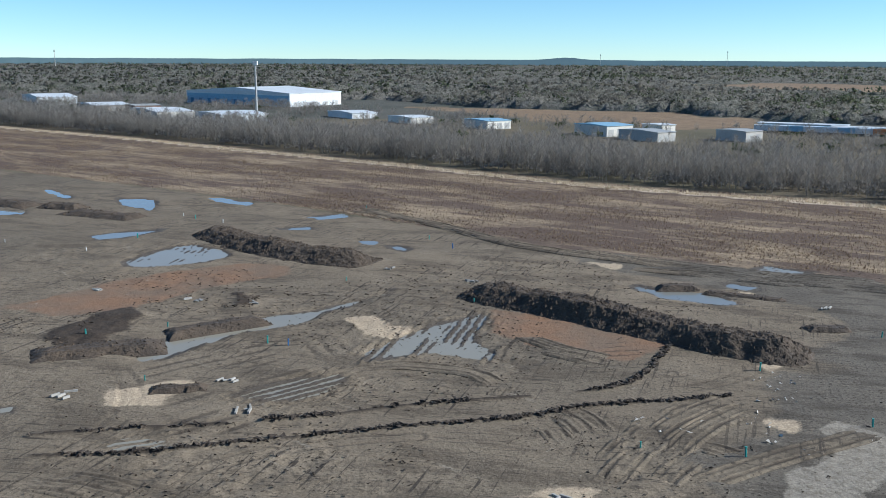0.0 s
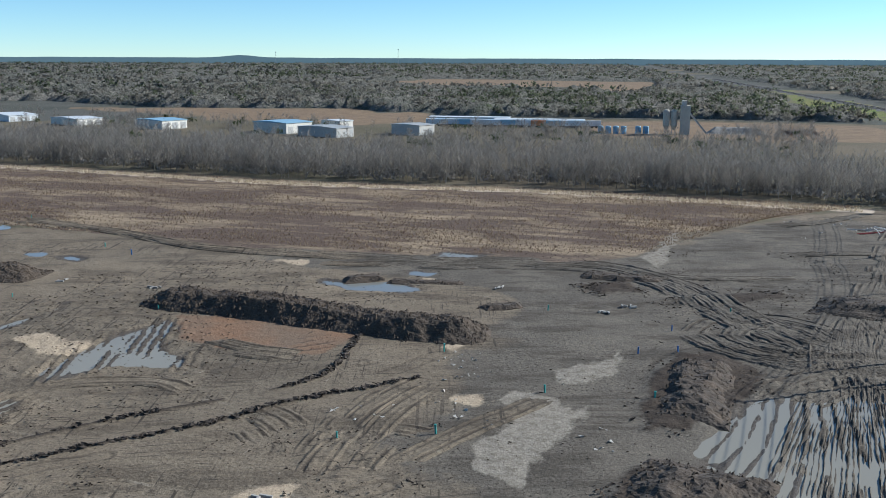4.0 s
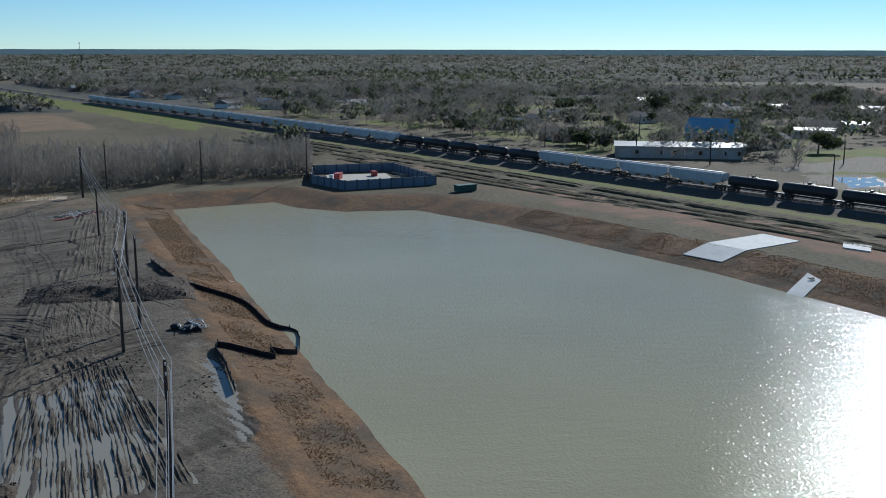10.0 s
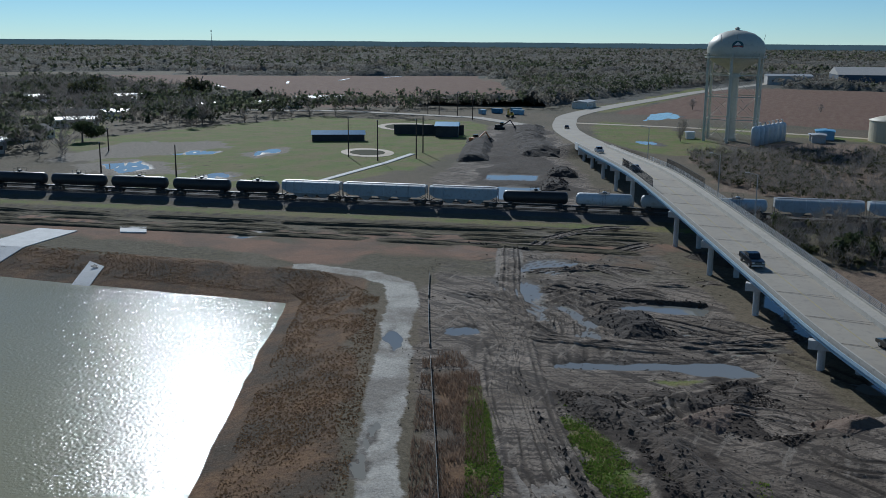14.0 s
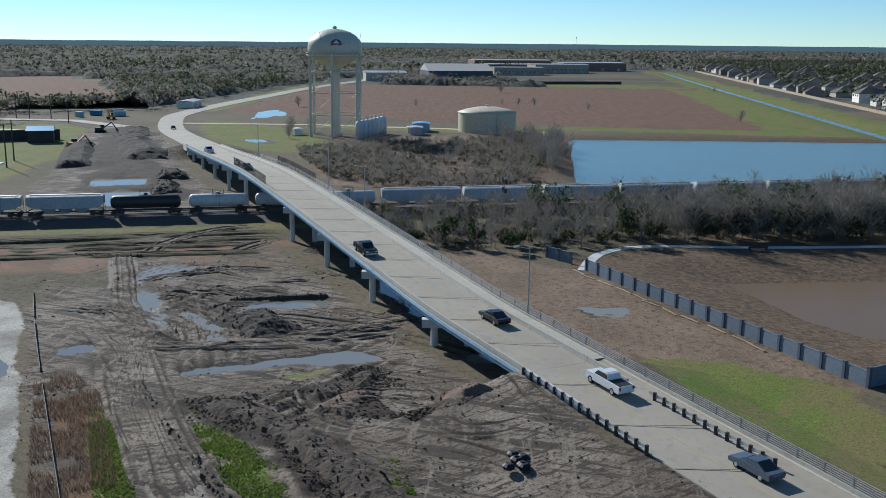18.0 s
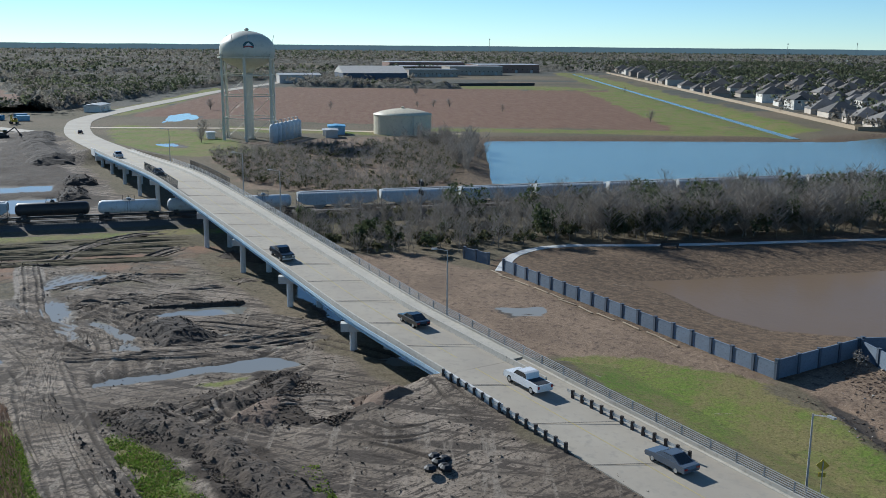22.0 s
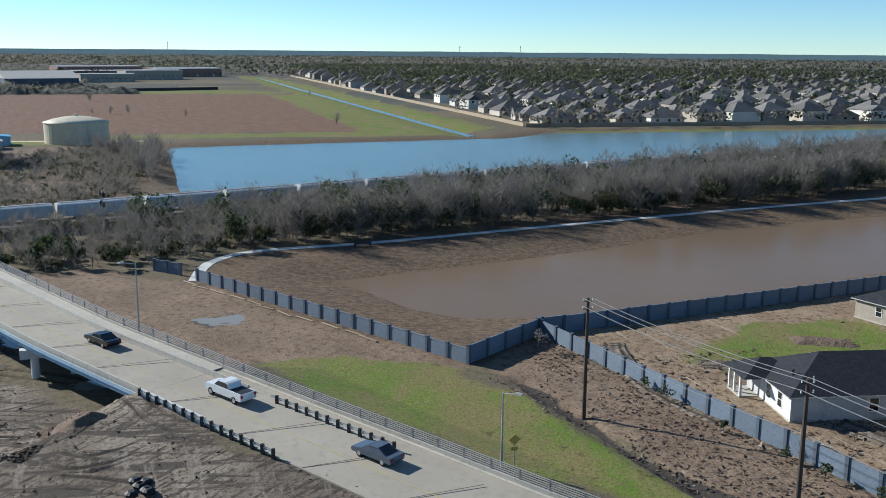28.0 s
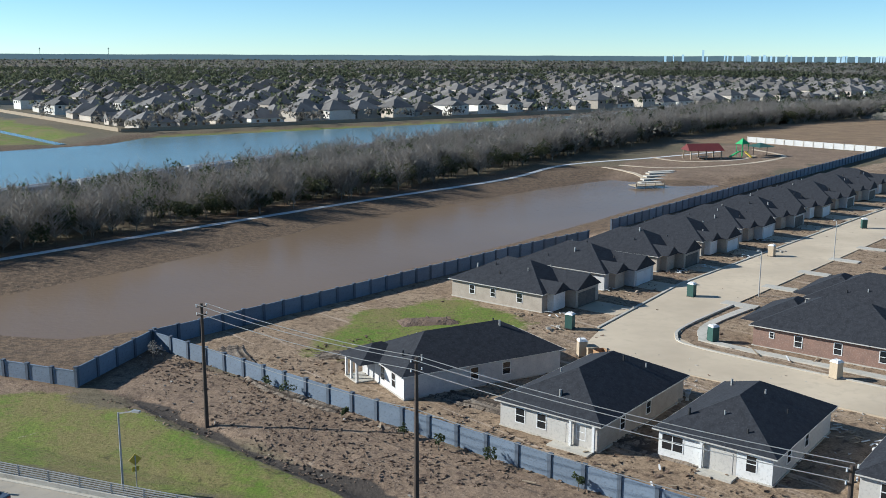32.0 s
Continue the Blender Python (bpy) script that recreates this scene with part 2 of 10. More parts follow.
M["car_black"] = surface("car_black", (0.012, 0.013, 0.015), (0.016, 0.017, 0.02), 1, 0.18, bump=0, spec=0.6)
M["car_white"] = surface("car_white", (0.72, 0.72, 0.71), (0.68, 0.68, 0.67), 1, 0.25, bump=0, spec=0.6)
M["car_grey"] = surface("car_grey", (0.09, 0.11, 0.14), (0.08, 0.10, 0.13), 1, 0.22, bump=0, spec=0.6)
M["car_silver"] = surface("car_silver", (0.40, 0.41, 0.42), (0.36, 0.37, 0.38), 1, 0.25, 0.4, bump=0)
M["rubber"] = surface("rubber", (0.018, 0.018, 0.018), (0.025, 0.025, 0.025), 3, 0.9, bump=0)
M["glass_dark"] = surface("glass_dark", (0.012, 0.015, 0.018), (0.02, 0.023, 0.027), 0.5, 0.08, bump=0, spec=0.7)
M["lamp_red"] = surface("lamp_red", (0.30, 0.02, 0.015), (0.25, 0.02, 0.015), 1, 0.3, bump=0)
M["lamp_clear"] = surface("lamp_clear", (0.60, 0.60, 0.58), (0.55, 0.55, 0.53), 1, 0.15, bump=0)
M["sign_yellow"] = surface("sign_yellow", (0.60, 0.42, 0.05), (0.55, 0.38, 0.05), 1, 0.5, bump=0)
M["clod"] = surface("clod", (0.055, 0.041, 0.030), (0.098, 0.070, 0.047), 0.35, 0.95, bump=0.9, dist=0.25, fine=7)
M["clod_dark"] = surface("clod_dark", (0.042, 0.032, 0.025), (0.07, 0.052, 0.038), 0.35, 0.95, bump=0.9, dist=0.25, fine=7)
M["clod_red"] = surface("clod_red", (0.190, 0.128, 0.088), (0.125, 0.086, 0.062), 0.4, 0.95, bump=0.9, dist=0.25, fine=7)
M["rubble"] = surface("rubble", (0.45, 0.42, 0.37), (0.36, 0.33, 0.29), 2, 0.95, bump=0.4, vary=0.3)
M["bark"] = surface("bark", (0.12, 0.105, 0.09), (0.17, 0.155, 0.135), 0.6, 0.95, bump=0.3)
M["twigs"] = island("twigs", [(0.15, 0.135, 0.115), (0.245, 0.22, 0.19), (0.33, 0.30, 0.262)], thin=0.4)
M["twigs_pale"] = island("twigs_pale", [(0.20, 0.178, 0.152), (0.30, 0.272, 0.238), (0.15, 0.132, 0.112)], thin=0.3)
M["leaf_dark"] = island("leaf_dark", [(0.045, 0.060, 0.030), (0.070, 0.088, 0.042), (0.100, 0.115, 0.055)], thin=0.4)
M["leaf_olive"] = island("leaf_olive", [(0.055, 0.062, 0.03), (0.085, 0.09, 0.045), (0.135, 0.125, 0.07)], thin=0.4)
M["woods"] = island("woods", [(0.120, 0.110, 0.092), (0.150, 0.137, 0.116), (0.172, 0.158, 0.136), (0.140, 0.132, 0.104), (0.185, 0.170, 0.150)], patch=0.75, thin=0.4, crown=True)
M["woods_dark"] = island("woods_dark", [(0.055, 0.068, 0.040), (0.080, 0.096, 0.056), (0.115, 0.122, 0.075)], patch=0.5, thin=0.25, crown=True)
M["twigs_dark"] = island("twigs_dark", [(0.14, 0.125, 0.108), (0.20, 0.18, 0.158), (0.27, 0.245, 0.218)], thin=0.4)
M["brush"] = island("brush", [(0.16, 0.10, 0.07), (0.24, 0.16, 0.11), (0.32, 0.235, 0.165)], thin=0.3)
M["straw"] = island("straw", [(0.46, 0.37, 0.25), (0.62, 0.52, 0.37)], thin=0.4)
M["grass_fresh"] = island("grass_fresh", [(0.075, 0.13, 0.018), (0.125, 0.20, 0.03), (0.20, 0.26, 0.055), (0.19, 0.16, 0.07)], thin=0.4)
M["grass_rust"] = island("grass_rust", [(0.10, 0.066, 0.040), (0.19, 0.118, 0.066), (0.27, 0.18, 0.10)], thin=0.4)
M["grass_tuft"] = island("grass_tuft", [(0.13, 0.088, 0.062), (0.22, 0.155, 0.105), (0.36, 0.28, 0.18)], thin=0.4)


def water(name, deep, rough, wave, strength, scale2, spec=0.5):
    k = Mat(name, rough, 0, spec)
    k.b.inputs["IOR"].default_value = 1.33
    k.color(k.mix(k.ramp(k.noise(0.015, 3), 0.3, 0.7), deep, tuple(v * 1.18 for v in deep)))
    a = k.noise(wave, 3, 0.55, (1, 1, 1))
    b = k.noise(scale2, 2, 0.5, (1.0, 0.35, 1, 0.6))
    k.bump(k.math("ADD", a, k.math("MULTIPLY", b, 0.8)), strength, 0.12 if wave < 1.6 else 0.09)
    return k.m


M["water_silt"] = water("water_silt", (0.285, 0.264, 0.172), 0.09, 2.5, 0.75, 0.7, 0.1)
M["water_brown"] = water("water_brown", (0.16, 0.115, 0.079), 0.14, 0.9, 0.30, 0.35, 0.05)
M["water_blue"] = water("water_blue", (0.11, 0.165, 0.165), 0.22, 0.6, 0.5, 0.25)
M["water_pale"] = water("water_pale", (0.245, 0.222, 0.172), 0.06, 0.8, 0.05, 0.3, 0.35)
M["water_puddle"] = water("water_puddle", (0.20, 0.195, 0.17), 0.03, 0.5, 0.03, 0.3)


# ---- building helpers ----
class Shape:
    """Collects verts and faces for one mesh."""
    def __init__(self):
        self.v, self.f = [], []

    def add(self, verts, faces):
        o = len(self.v)
        self.v += [tuple(p) for p in verts]
        self.f += [tuple(i + o for i in q) for q in faces]
        return self

    def box(self, x0, y0, z0, x1, y1, z1, m=None):
        vs = [Vector((x, y, z)) for z in (z0, z1) for x, y in ((x0, y0), (x1, y0), (x1, y1), (x0, y1))]
        if m is not None:
            vs = [m @ p for p in vs]
        return self.add(vs, [(3, 2, 1, 0), (4, 5, 6, 7), (0, 1, 5, 4), (1, 2, 6, 5), (2, 3, 7, 6), (3, 0, 4, 7)])

    def bar(self, a, b, w, h=None, up=(0, 0, 1)):
        """A straight square bar from a to b."""
        a, b = Vector(a), Vector(b)
        d = (b - a).normalized()
        s = d.cross(Vector(up))
        if s.length < 1e-4:
            s = d.cross(Vector((1, 0, 0)))
        s.normalize()
        u = s.cross(d)
        s, u = s * w / 2, u * (h if h else w) / 2
        return self.add([a - s - u, a + s - u, a + s + u, a - s + u, b - s - u, b + s - u, b + s + u, b - s + u],
                        [(3, 2, 1, 0), (4, 5, 6, 7), (0, 1, 5, 4), (1, 2, 6, 5), (2, 3, 7, 6), (3, 0, 4, 7)])

    def tube(self, a, b, r0, r1=None, n=8, caps=True):
        a, b = Vector(a), Vector(b)
        r1 = r0 if r1 is None else r1
        d = (b - a).normalized()
        s = d.orthogonal().normalized()
        u = d.cross(s)
        ring = [s * math.cos(2 * math.pi * i / n) + u * math.sin(2 * math.pi * i / n) for i in range(n)]
        fs = [(i, (i + 1) % n, n + (i + 1) % n, n + i) for i in range(n)]
        if caps:
            fs += [tuple(reversed(range(n))), tuple(range(n, 2 * n))]
        return self.add([a + p * r0 for p in ring] + [b + p * r1 for p in ring], fs)

    def lathe(self, profile, n=24, at=(0, 0, 0)):
        """A turned body: profile of (radius, height)."""
        vs = [(at[0] + r * math.cos(2 * math.pi * i / n), at[1] + r * math.sin(2 * math.pi * i / n), at[2] + z) for r, z in profile for i in range(n)]
        fs = [(k * n + i, k * n + (i + 1) % n, (k + 1) * n + (i + 1) % n, (k + 1) * n + i) for k in range(len(profile) - 1) for i in range(n)]
        return self.add(vs, fs + [tuple(reversed(range(n))), tuple(range((len(profile) - 1) * n, len(profile) * n))])

    def prism(self, outline, z0, z1):
        """An upright prism over a plan outline."""
        n = len(outline)
        a = sum(outline[i][0] * outline[(i + 1) % n][1] - outline[(i + 1) % n][0] * outline[i][1] for i in range(n))
        if a < 0:
            outline = list(reversed(outline))
        return self.add([(x, y, z0) for x, y in outline] + [(x, y, z1) for x, y in outline],
                        [tuple(reversed(range(n))), tuple(range(n, 2 * n))] + [(i, (i + 1) % n, n + (i + 1) % n, n + i) for i in range(n)])

    def extrude(self, section, y0, y1):
        """A body with the same x-z section from y0 to y1; section runs anticlockwise seen from -y."""
        n = len(section)
        return self.add([(x, y0, z) for x, z in section] + [(x, y1, z) for x, z in section],
                        [tuple(range(n)), tuple(reversed(range(n, 2 * n)))] + [(i, n + i, n + (i + 1) % n, (i + 1) % n) for i in range(n)])

    def sweep(self, pts, offs, closed=True):
        """A section of (sideways, up) offsets carried along plan points of (x, y, z)."""
        k = len(offs)
        vs = []
        for i, p in enumerate(pts):
            a, b = pts[max(0, i - 1)], pts[min(len(pts) - 1, i + 1)]
            dx, dy = b[0] - a[0], b[1] - a[1]
            le = math.hypot(dx, dy) or 1
            nx, ny = dy / le, -dx / le
            vs += [(p[0] + nx * s, p[1] + ny * s, p[2] + u) for s, u in offs]
        kk = k if closed else k - 1
        fs = [(i * k + j, i * k + (j + 1) % k, (i + 1) * k + (j + 1) % k, (i + 1) * k + j) for i in range(len(pts) - 1) for j in range(kk)]
        if closed:
            fs += [tuple(reversed(range(k))), tuple(range((len(pts) - 1) * k, len(pts) * k))]
        return self.add(vs, fs)

    def mesh(self, name, mat, smooth=False):
        me = bpy.data.meshes.new(name)
        me.from_pydata(self.v, [], self.f)
        me.materials.append(M[mat] if isinstance(mat, str) else mat)
        if smooth:
            me.polygons.foreach_set("use_smooth", [True] * len(me.polygons))
        me.update()
        return me


def part(name, shape, mat, parent=None, label="", smooth=False, m=None):
    """Links a shape, or a ready mesh, as one object under its thing."""
    me = shape.mesh(name, mat, smooth) if isinstance(shape, Shape) else shape
    ob = new(name, me)
    if parent is not None:
        ob.parent = parent
    if m is not None:
        ob.matrix_basis = m
    return tagged(ob, label) if label else ob


def thing(name, label, category, m=None, group="", kind=""):
    """An empty that holds a thing's parts."""
    ob = new(name)
    ob.empty_display_size = 0.3
    if m is not None:
        ob.matrix_basis = m
    return tagged(ob, label, category, group, kind)


def solid(name, shape, mat, label, category, m=None, group="", kind="", smooth=False):
    ob = part(name, shape, mat, None, "", smooth, m)
    return tagged(ob, label, category, group, kind)


def at(x, y, z=0.0, turn=0.0, size=1.0):
    return Matrix.LocRotScale((x, y, z), Euler((0, 0, radians(turn))), (size, size, size))


def soup(name, verts, mat, label, category, kind="stuff"):
    """One mesh from an array of loose triangles, shape (n, 3, 3), with crown normals if a pair is given."""
    normals = None
    if isinstance(verts, tuple):
        verts, normals = verts
    verts = np.asarray(verts, dtype=np.float32)
    n = len(verts)
    me = bpy.data.meshes.new(name)
    me.vertices.add(n * 3)
    me.vertices.foreach_set("co", verts.reshape(-1))
    me.loops.add(n * 3)
    me.loops.foreach_set("vertex_index", np.arange(n * 3, dtype=np.int32))
    me.polygons.add(n)
    me.polygons.foreach_set("loop_start", np.arange(0, n * 3, 3, dtype=np.int32))
    me.materials.append(M[mat])
    me.update()
    me.validate()
    if normals is not None:
        me.attributes.new("crown", "FLOAT_VECTOR", "POINT").data.foreach_set("vector", np.repeat(normals, 3, axis=0).astype(np.float32).reshape(-1))
    return tagged(new(name, me), label, category, "", kind)


# ---- numbers over the plan ----
def lattice(ix, iy, seed):
    h = (ix.astype(np.int64) * 374761393 + iy.astype(np.int64) * 668265263 + seed * 974711) & 0x7FFFFFFF
    h = ((h ^ (h >> 13)) * 1274126177) & 0x7FFFFFFF
    return ((h ^ (h >> 16)) & 0xFFFF) / 65535.0


def vnoise(x, y, seed=0):
    ix, iy = np.floor(x), np.floor(y)
    fx, fy = x - ix, y - iy
    fx, fy = fx * fx * (3 - 2 * fx), fy * fy * (3 - 2 * fy)
    a, b = lattice(ix, iy, seed), lattice(ix + 1, iy, seed)
    c, d = lattice(ix, iy + 1, seed), lattice(ix + 1, iy + 1, seed)
    return (a * (1 - fx) + b * fx) * (1 - fy) + (c * (1 - fx) + d * fx) * fy


def fbm(x, y, size, octaves=4, seed=0):
    v, amp, tot = 0.0, 1.0, 0.0
    for o in range(octaves):
        v = v + amp * vnoise(x / size + 17.3 * o, y / size - 9.1 * o, seed + o)
        tot += amp
        amp *= 0.5
        size = size / 2.03
    return v / tot - 0.5


def sdist(x, y, pts):
    """Signed distance to a plan outline: positive inside."""
    best = np.full(x.shape, 1e9)
    inside = np.zeros(x.shape, bool)
    n = len(pts)
    for i in range(n):
        (ax, ay), (bx, by) = pts[i], pts[(i + 1) % n]
        dx, dy = bx - ax, by - ay
        t = np.clip(((x - ax) * dx + (y - ay) * dy) / (dx * dx + dy * dy + 1e-9), 0, 1)
        best = np.minimum(best, (x - ax - t * dx) ** 2 + (y - ay - t * dy) ** 2)
        if dy:
            cross = (ay > y) != (by > y)
            inside ^= cross & (x < (y - ay) / dy * dx + ax)
    return np.where(inside, 1, -1) * np.sqrt(best)


def pdist(x, y, pts):
    """Distance to an open line, and the length along it of the nearest place."""
    if x.size < 40:
        p = np.array(pts, float)
        d = p[1:] - p[:-1]
        le = np.hypot(d[:, 0], d[:, 1])
        ex, ey = x.reshape(-1, 1) - p[:-1, 0], y.reshape(-1, 1) - p[:-1, 1]
        t = np.clip((ex * d[:, 0] + ey * d[:, 1]) / (le * le), 0, 1)
        ex, ey = ex - t * d[:, 0], ey - t * d[:, 1]
        q = np.hypot(ex, ey)
        i, j = np.arange(x.size), q.argmin(1)
        run = np.concatenate([[0], np.cumsum(le)])
        return q[i, j].reshape(x.shape), (run[j] + (t * le)[i, j]).reshape(x.shape), np.sign(ex * d[:, 1] - ey * d[:, 0])[i, j].reshape(x.shape)
    best, along, run = np.full(x.shape, 1e9), np.zeros(x.shape), 0.0
    side = np.zeros(x.shape)
    for (ax, ay), (bx, by) in zip(pts, pts[1:]):
        dx, dy = bx - ax, by - ay
        le = math.hypot(dx, dy)
        t = np.clip(((x - ax) * dx + (y - ay) * dy) / (le * le), 0, 1)
        ex, ey = x - ax - t * dx, y - ay - t * dy
        d = np.hypot(ex, ey)
        near = d < best
        side = np.where(near, np.sign(ex * dy - ey * dx), side)
        along = np.where(near, run + t * le, along)
        best = np.where(near, d, best)
        run += le
    return best, along, side


def step(v, lo, hi):
    t = np.clip((v - lo) / (hi - lo), 0, 1)
    return t * t * (3 - 2 * t)

# ---- the plan ----
RU, RN = (0.456, 0.890), (0.890, -0.456)      # along and across the railway
RAIL = 216.3                                   # its distance across


def rail_at(u, n):
    """Plan place at u along the railway and n across it."""
    return RU[0] * u + RN[0] * n, RU[1] * u + RN[1] * n


POND_A = [(191, 169), (213, 153), (208, 142), (208, 128), (218, 112), (208, 85), (178, 28), (149, -17), (110, -6.8), (82, 0), (49.4, 8.4), (75.7, 38), (131, 100)]
POND_B = [(95, -137), (89, -147), (79, -162), (65, -187), (46, -226), (-3, -291), (-25, -316), (-44, -302), (-59, -307), (5, -203), (42, -150), (55, -133), (65, -127), (75, -128), (86, -133)]
POND_C = [(282, -290), (255, -325), (184, -408), (181, -440), (25, -580), (-100, -735), (-240, -900), (-262, -880), (-170, -800), (-50, -600), (70, -400), (150, -265), (192, -201)]
CANAL = [(900, -1100), (498, -698), (205, -407)]
# road: left edge in plan, with the height of the deck
ROAD = [(14, -57.5, 1.6), (30, -60.3, 2.1), (45, -63.4, 2.6), (58, -65.9, 3.1), (72, -68.6, 3.7), (82, -70.4, 4.2), (95, -73.0, 4.8), (117, -78.6, 5.9), (141, -84.9, 7.0), (163, -90.8, 7.9), (185, -97.0, 8.4), (205, -102.8, 8.4),
        (233, -111.0, 7.4), (264, -120.2, 5.9), (290, -128.0, 4.8), (330, -140.5, 3.0), (365, -151.5, 1.5), (400, -163.0, 0.6), (440, -179.5, 0.25), (480, -201.0, 0.25), (535, -248.0, 0.25), (620, -331.0, 0.25), (710, -421.0, 0.25), (900, -640.0, 0.25)]
ROADW = 11.0


def glide(pts, step_m):
    """Points along a smooth curve through pts."""
    p = np.array(pts, float)
    out = []
    for i in range(len(p) - 1):
        a, b, c, d = p[max(0, i - 1)], p[i], p[i + 1], p[min(len(p) - 1, i + 2)]
        k = max(1, int(np.hypot(*(c - b)[:2]) / step_m))
        for j in range(k):
            t = j / k
            out.append(0.5 * (2 * b + (c - a) * t + (2 * a - 5 * b + 4 * c - d) * t * t + (3 * b - 3 * c + d - a) * t ** 3))
    return [tuple(q) for q in out] + [tuple(p[-1])]


def offset(pts, s):
    """The line shifted sideways, to its right, by s."""
    out = []
    for i, p in enumerate(pts):
        a, b = pts[max(0, i - 1)], pts[min(len(pts) - 1, i + 1)]
        dx, dy = b[0] - a[0], b[1] - a[1]
        le = math.hypot(dx, dy)
        out.append((p[0] + dy / le * s, p[1] - dx / le * s, *p[2:]))
    return out


ROADL = glide(ROAD, 3.0)
ROADC = offset(ROADL, ROADW / 2)
FIELD = [(-420, 690), (-250, 549), (-129, 457), (-18, 364), (55, 300), (121, 263), (186, 204), (150, 196), (118, 184), (100, 168), (83, 160), (55, 180), (25, 196), (-6, 224), (-43, 256), (-94, 293), (-153, 333), (-300, 440)]
SITE = [(-300, 440), (-153, 333), (-94, 293), (-43, 256), (-6, 224), (25, 196), (55, 180), (83, 160), (118, 184), (186, 202), (180, 165), (131, 107), (60, 30), (20, 0), (-200, -30), (-330, 150)]
SITE_B = [(152, -42), (176, -52), (186, -78), (170, -90), (95, -71), (60, -66), (30, -60), (0, -50), (-10, -15), (40, -12), (77, -20), (122, -31)]
SITE_C = [(212, -62), (262, -72), (298, -90), (420, -140), (447, -160), (400, -161), (292, -126), (215, -103), (198, -88)]
LOTS = [(49, -119), (38, -112), (-3, -85), (-90, -30), (-200, -200), (-150, -400), (-20, -219), (37, -144)]
GRAVEL = [(30, -4), (52, -10), (76.6, -16.5), (86, -18.4), (100.7, -22.8), (121.3, -28.3), (138, -33), (147, -34.5), (155, -31), (163, -22)]
TRACK = [(171, -62), (140, -51), (122.7, -46.9), (110.5, -40.3), (94, -34), (76, -31), (55, -28)]
LOOP = [(8, -125, 0), (-8, -129, 0), (-15, -133, 0), (-20, -146, 0), (-31, -163, 0), (-55, -196, 0), (-90, -246, 0), (-150, -330, 0)]
PATH = [(112, -120), (117.4, -128), (120, -135), (118.6, -145), (104.4, -163), (82, -197), (46, -250), (9, -300), (-11, -343), (-45, -372), (-75, -400)]
STREAM = [(44, -101), (36.1, -95.1), (30.5, -91.0), (23.2, -85.5), (18.2, -82.7), (6, -75)]
DITCH_N, VERGE_N = 192.0, 203.0

# wet hollows in the mud: outline, depth, and how far ruts break the water
HOLLOWS = []


def hollow(depth, rutted, *outline):
    HOLLOWS.append((list(outline), depth, rutted))


hollow(0.1, 0.6, (438, -226), (480.9, -253.2), (487.8, -267.3), (452.8, -258.7), (442.4, -239.2))
hollow(0.1, 0.6, (348.6, -177.2), (344.9, -182.6), (326.1, -179.6), (335.2, -173.8))
hollow(0.06, 0.7, (318, 22), (322, 8), (300, 4), (294, 14))
hollow(0.06, 0.7, (286, -8), (290, -15), (278, -18), (276, -9))
hollow(0.06, 0.7, (342, -28), (350, -38), (338, -37), (328, -28))
hollow(0.09, 0, (122, -34.8), (122, -40.2), (119.2, -40), (119.6, -35.4))
hollow(0.08, 0, (124, -28.6), (116, -27.6), (114, -26.2), (122, -26.8))
hollow(0.09, 0.3, (94, -20.4), (90.7, -18), (86, -16.4), (79.9, -14.8), (79, -15.8), (84, -17.2), (89.2, -19.6))
hollow(0.07, 0.8, (96, -102), (92, -108), (88, -105), (91, -100))
hollow(0.13, 0.6, (122, -84), (128, -90), (108, -84), (104, -79))
hollow(0.1, 0.6, (97.5, 83), (91.4, 74.2), (80, 61.6), (74, 56.4), (73, 57), (81, 65.4), (92, 77.6))
hollow(0.08, 0.9, (222, -76), (246, -84), (240, -96), (222, -92))
hollow(0.07, 0.9, (256, -84), (268, -90), (262, -104), (250, -98))
hollow(0.07, 0.7, (336, 0), (350, -8), (346, -20), (336, -14))
hollow(0.1, 0, (192, -10), (198, -18), (195, -21), (189, -13))
hollow(0.1, 0, (118, 122), (125, 130), (124, 122), (119, 117))
hollow(0.12, 0, (-117.4, 286), (-103.3, 268.5), (-102.8, 263), (-114.8, 277.4))
hollow(0.14, 0, (-90.8, 266.7), (-80.1, 264.9), (-73.9, 249.6), (-75.1, 243.9), (-85.2, 254.2))
hollow(0.14, 0, (-116.3, 245.4), (-107, 245.7), (-104.7, 238.4), (-111.8, 235.5))
hollow(0.14, 0, (-77.6, 209.3), (-71.8, 215.1), (-63.6, 217.6), (-63.2, 213.9), (-69.1, 206.8), (-74.6, 203.3))
hollow(0.13, 0.6, (-61.3, 180.9), (-59.9, 188.5), (-55.6, 197.5), (-52, 199.4), (-44.1, 193.5), (-42.3, 187.8), (-44.9, 182.3), (-52.4, 178), (-59.1, 177.4))
hollow(0.12, 0, (-65.2, 267.6), (-60.5, 267.7), (-51, 259.4), (-51.5, 254.3), (-59.9, 258.1))
hollow(0.12, 0, (-38.2, 219.8), (-30.8, 222.3), (-29.1, 217.8), (-36.3, 216.1))
hollow(0.12, 0, (-34.7, 236.1), (-24.9, 242.6), (-21.8, 234.8), (-30.6, 231.1))
hollow(0.1, 0, (-18.8, 205.4), (-14.4, 204.2), (-14.7, 200.4), (-17.1, 200.3))
hollow(0.12, 0, (-12.1, 199.8), (-8.2, 199.9), (-5.9, 195.1), (-7.9, 192.1), (-10.9, 195.5))
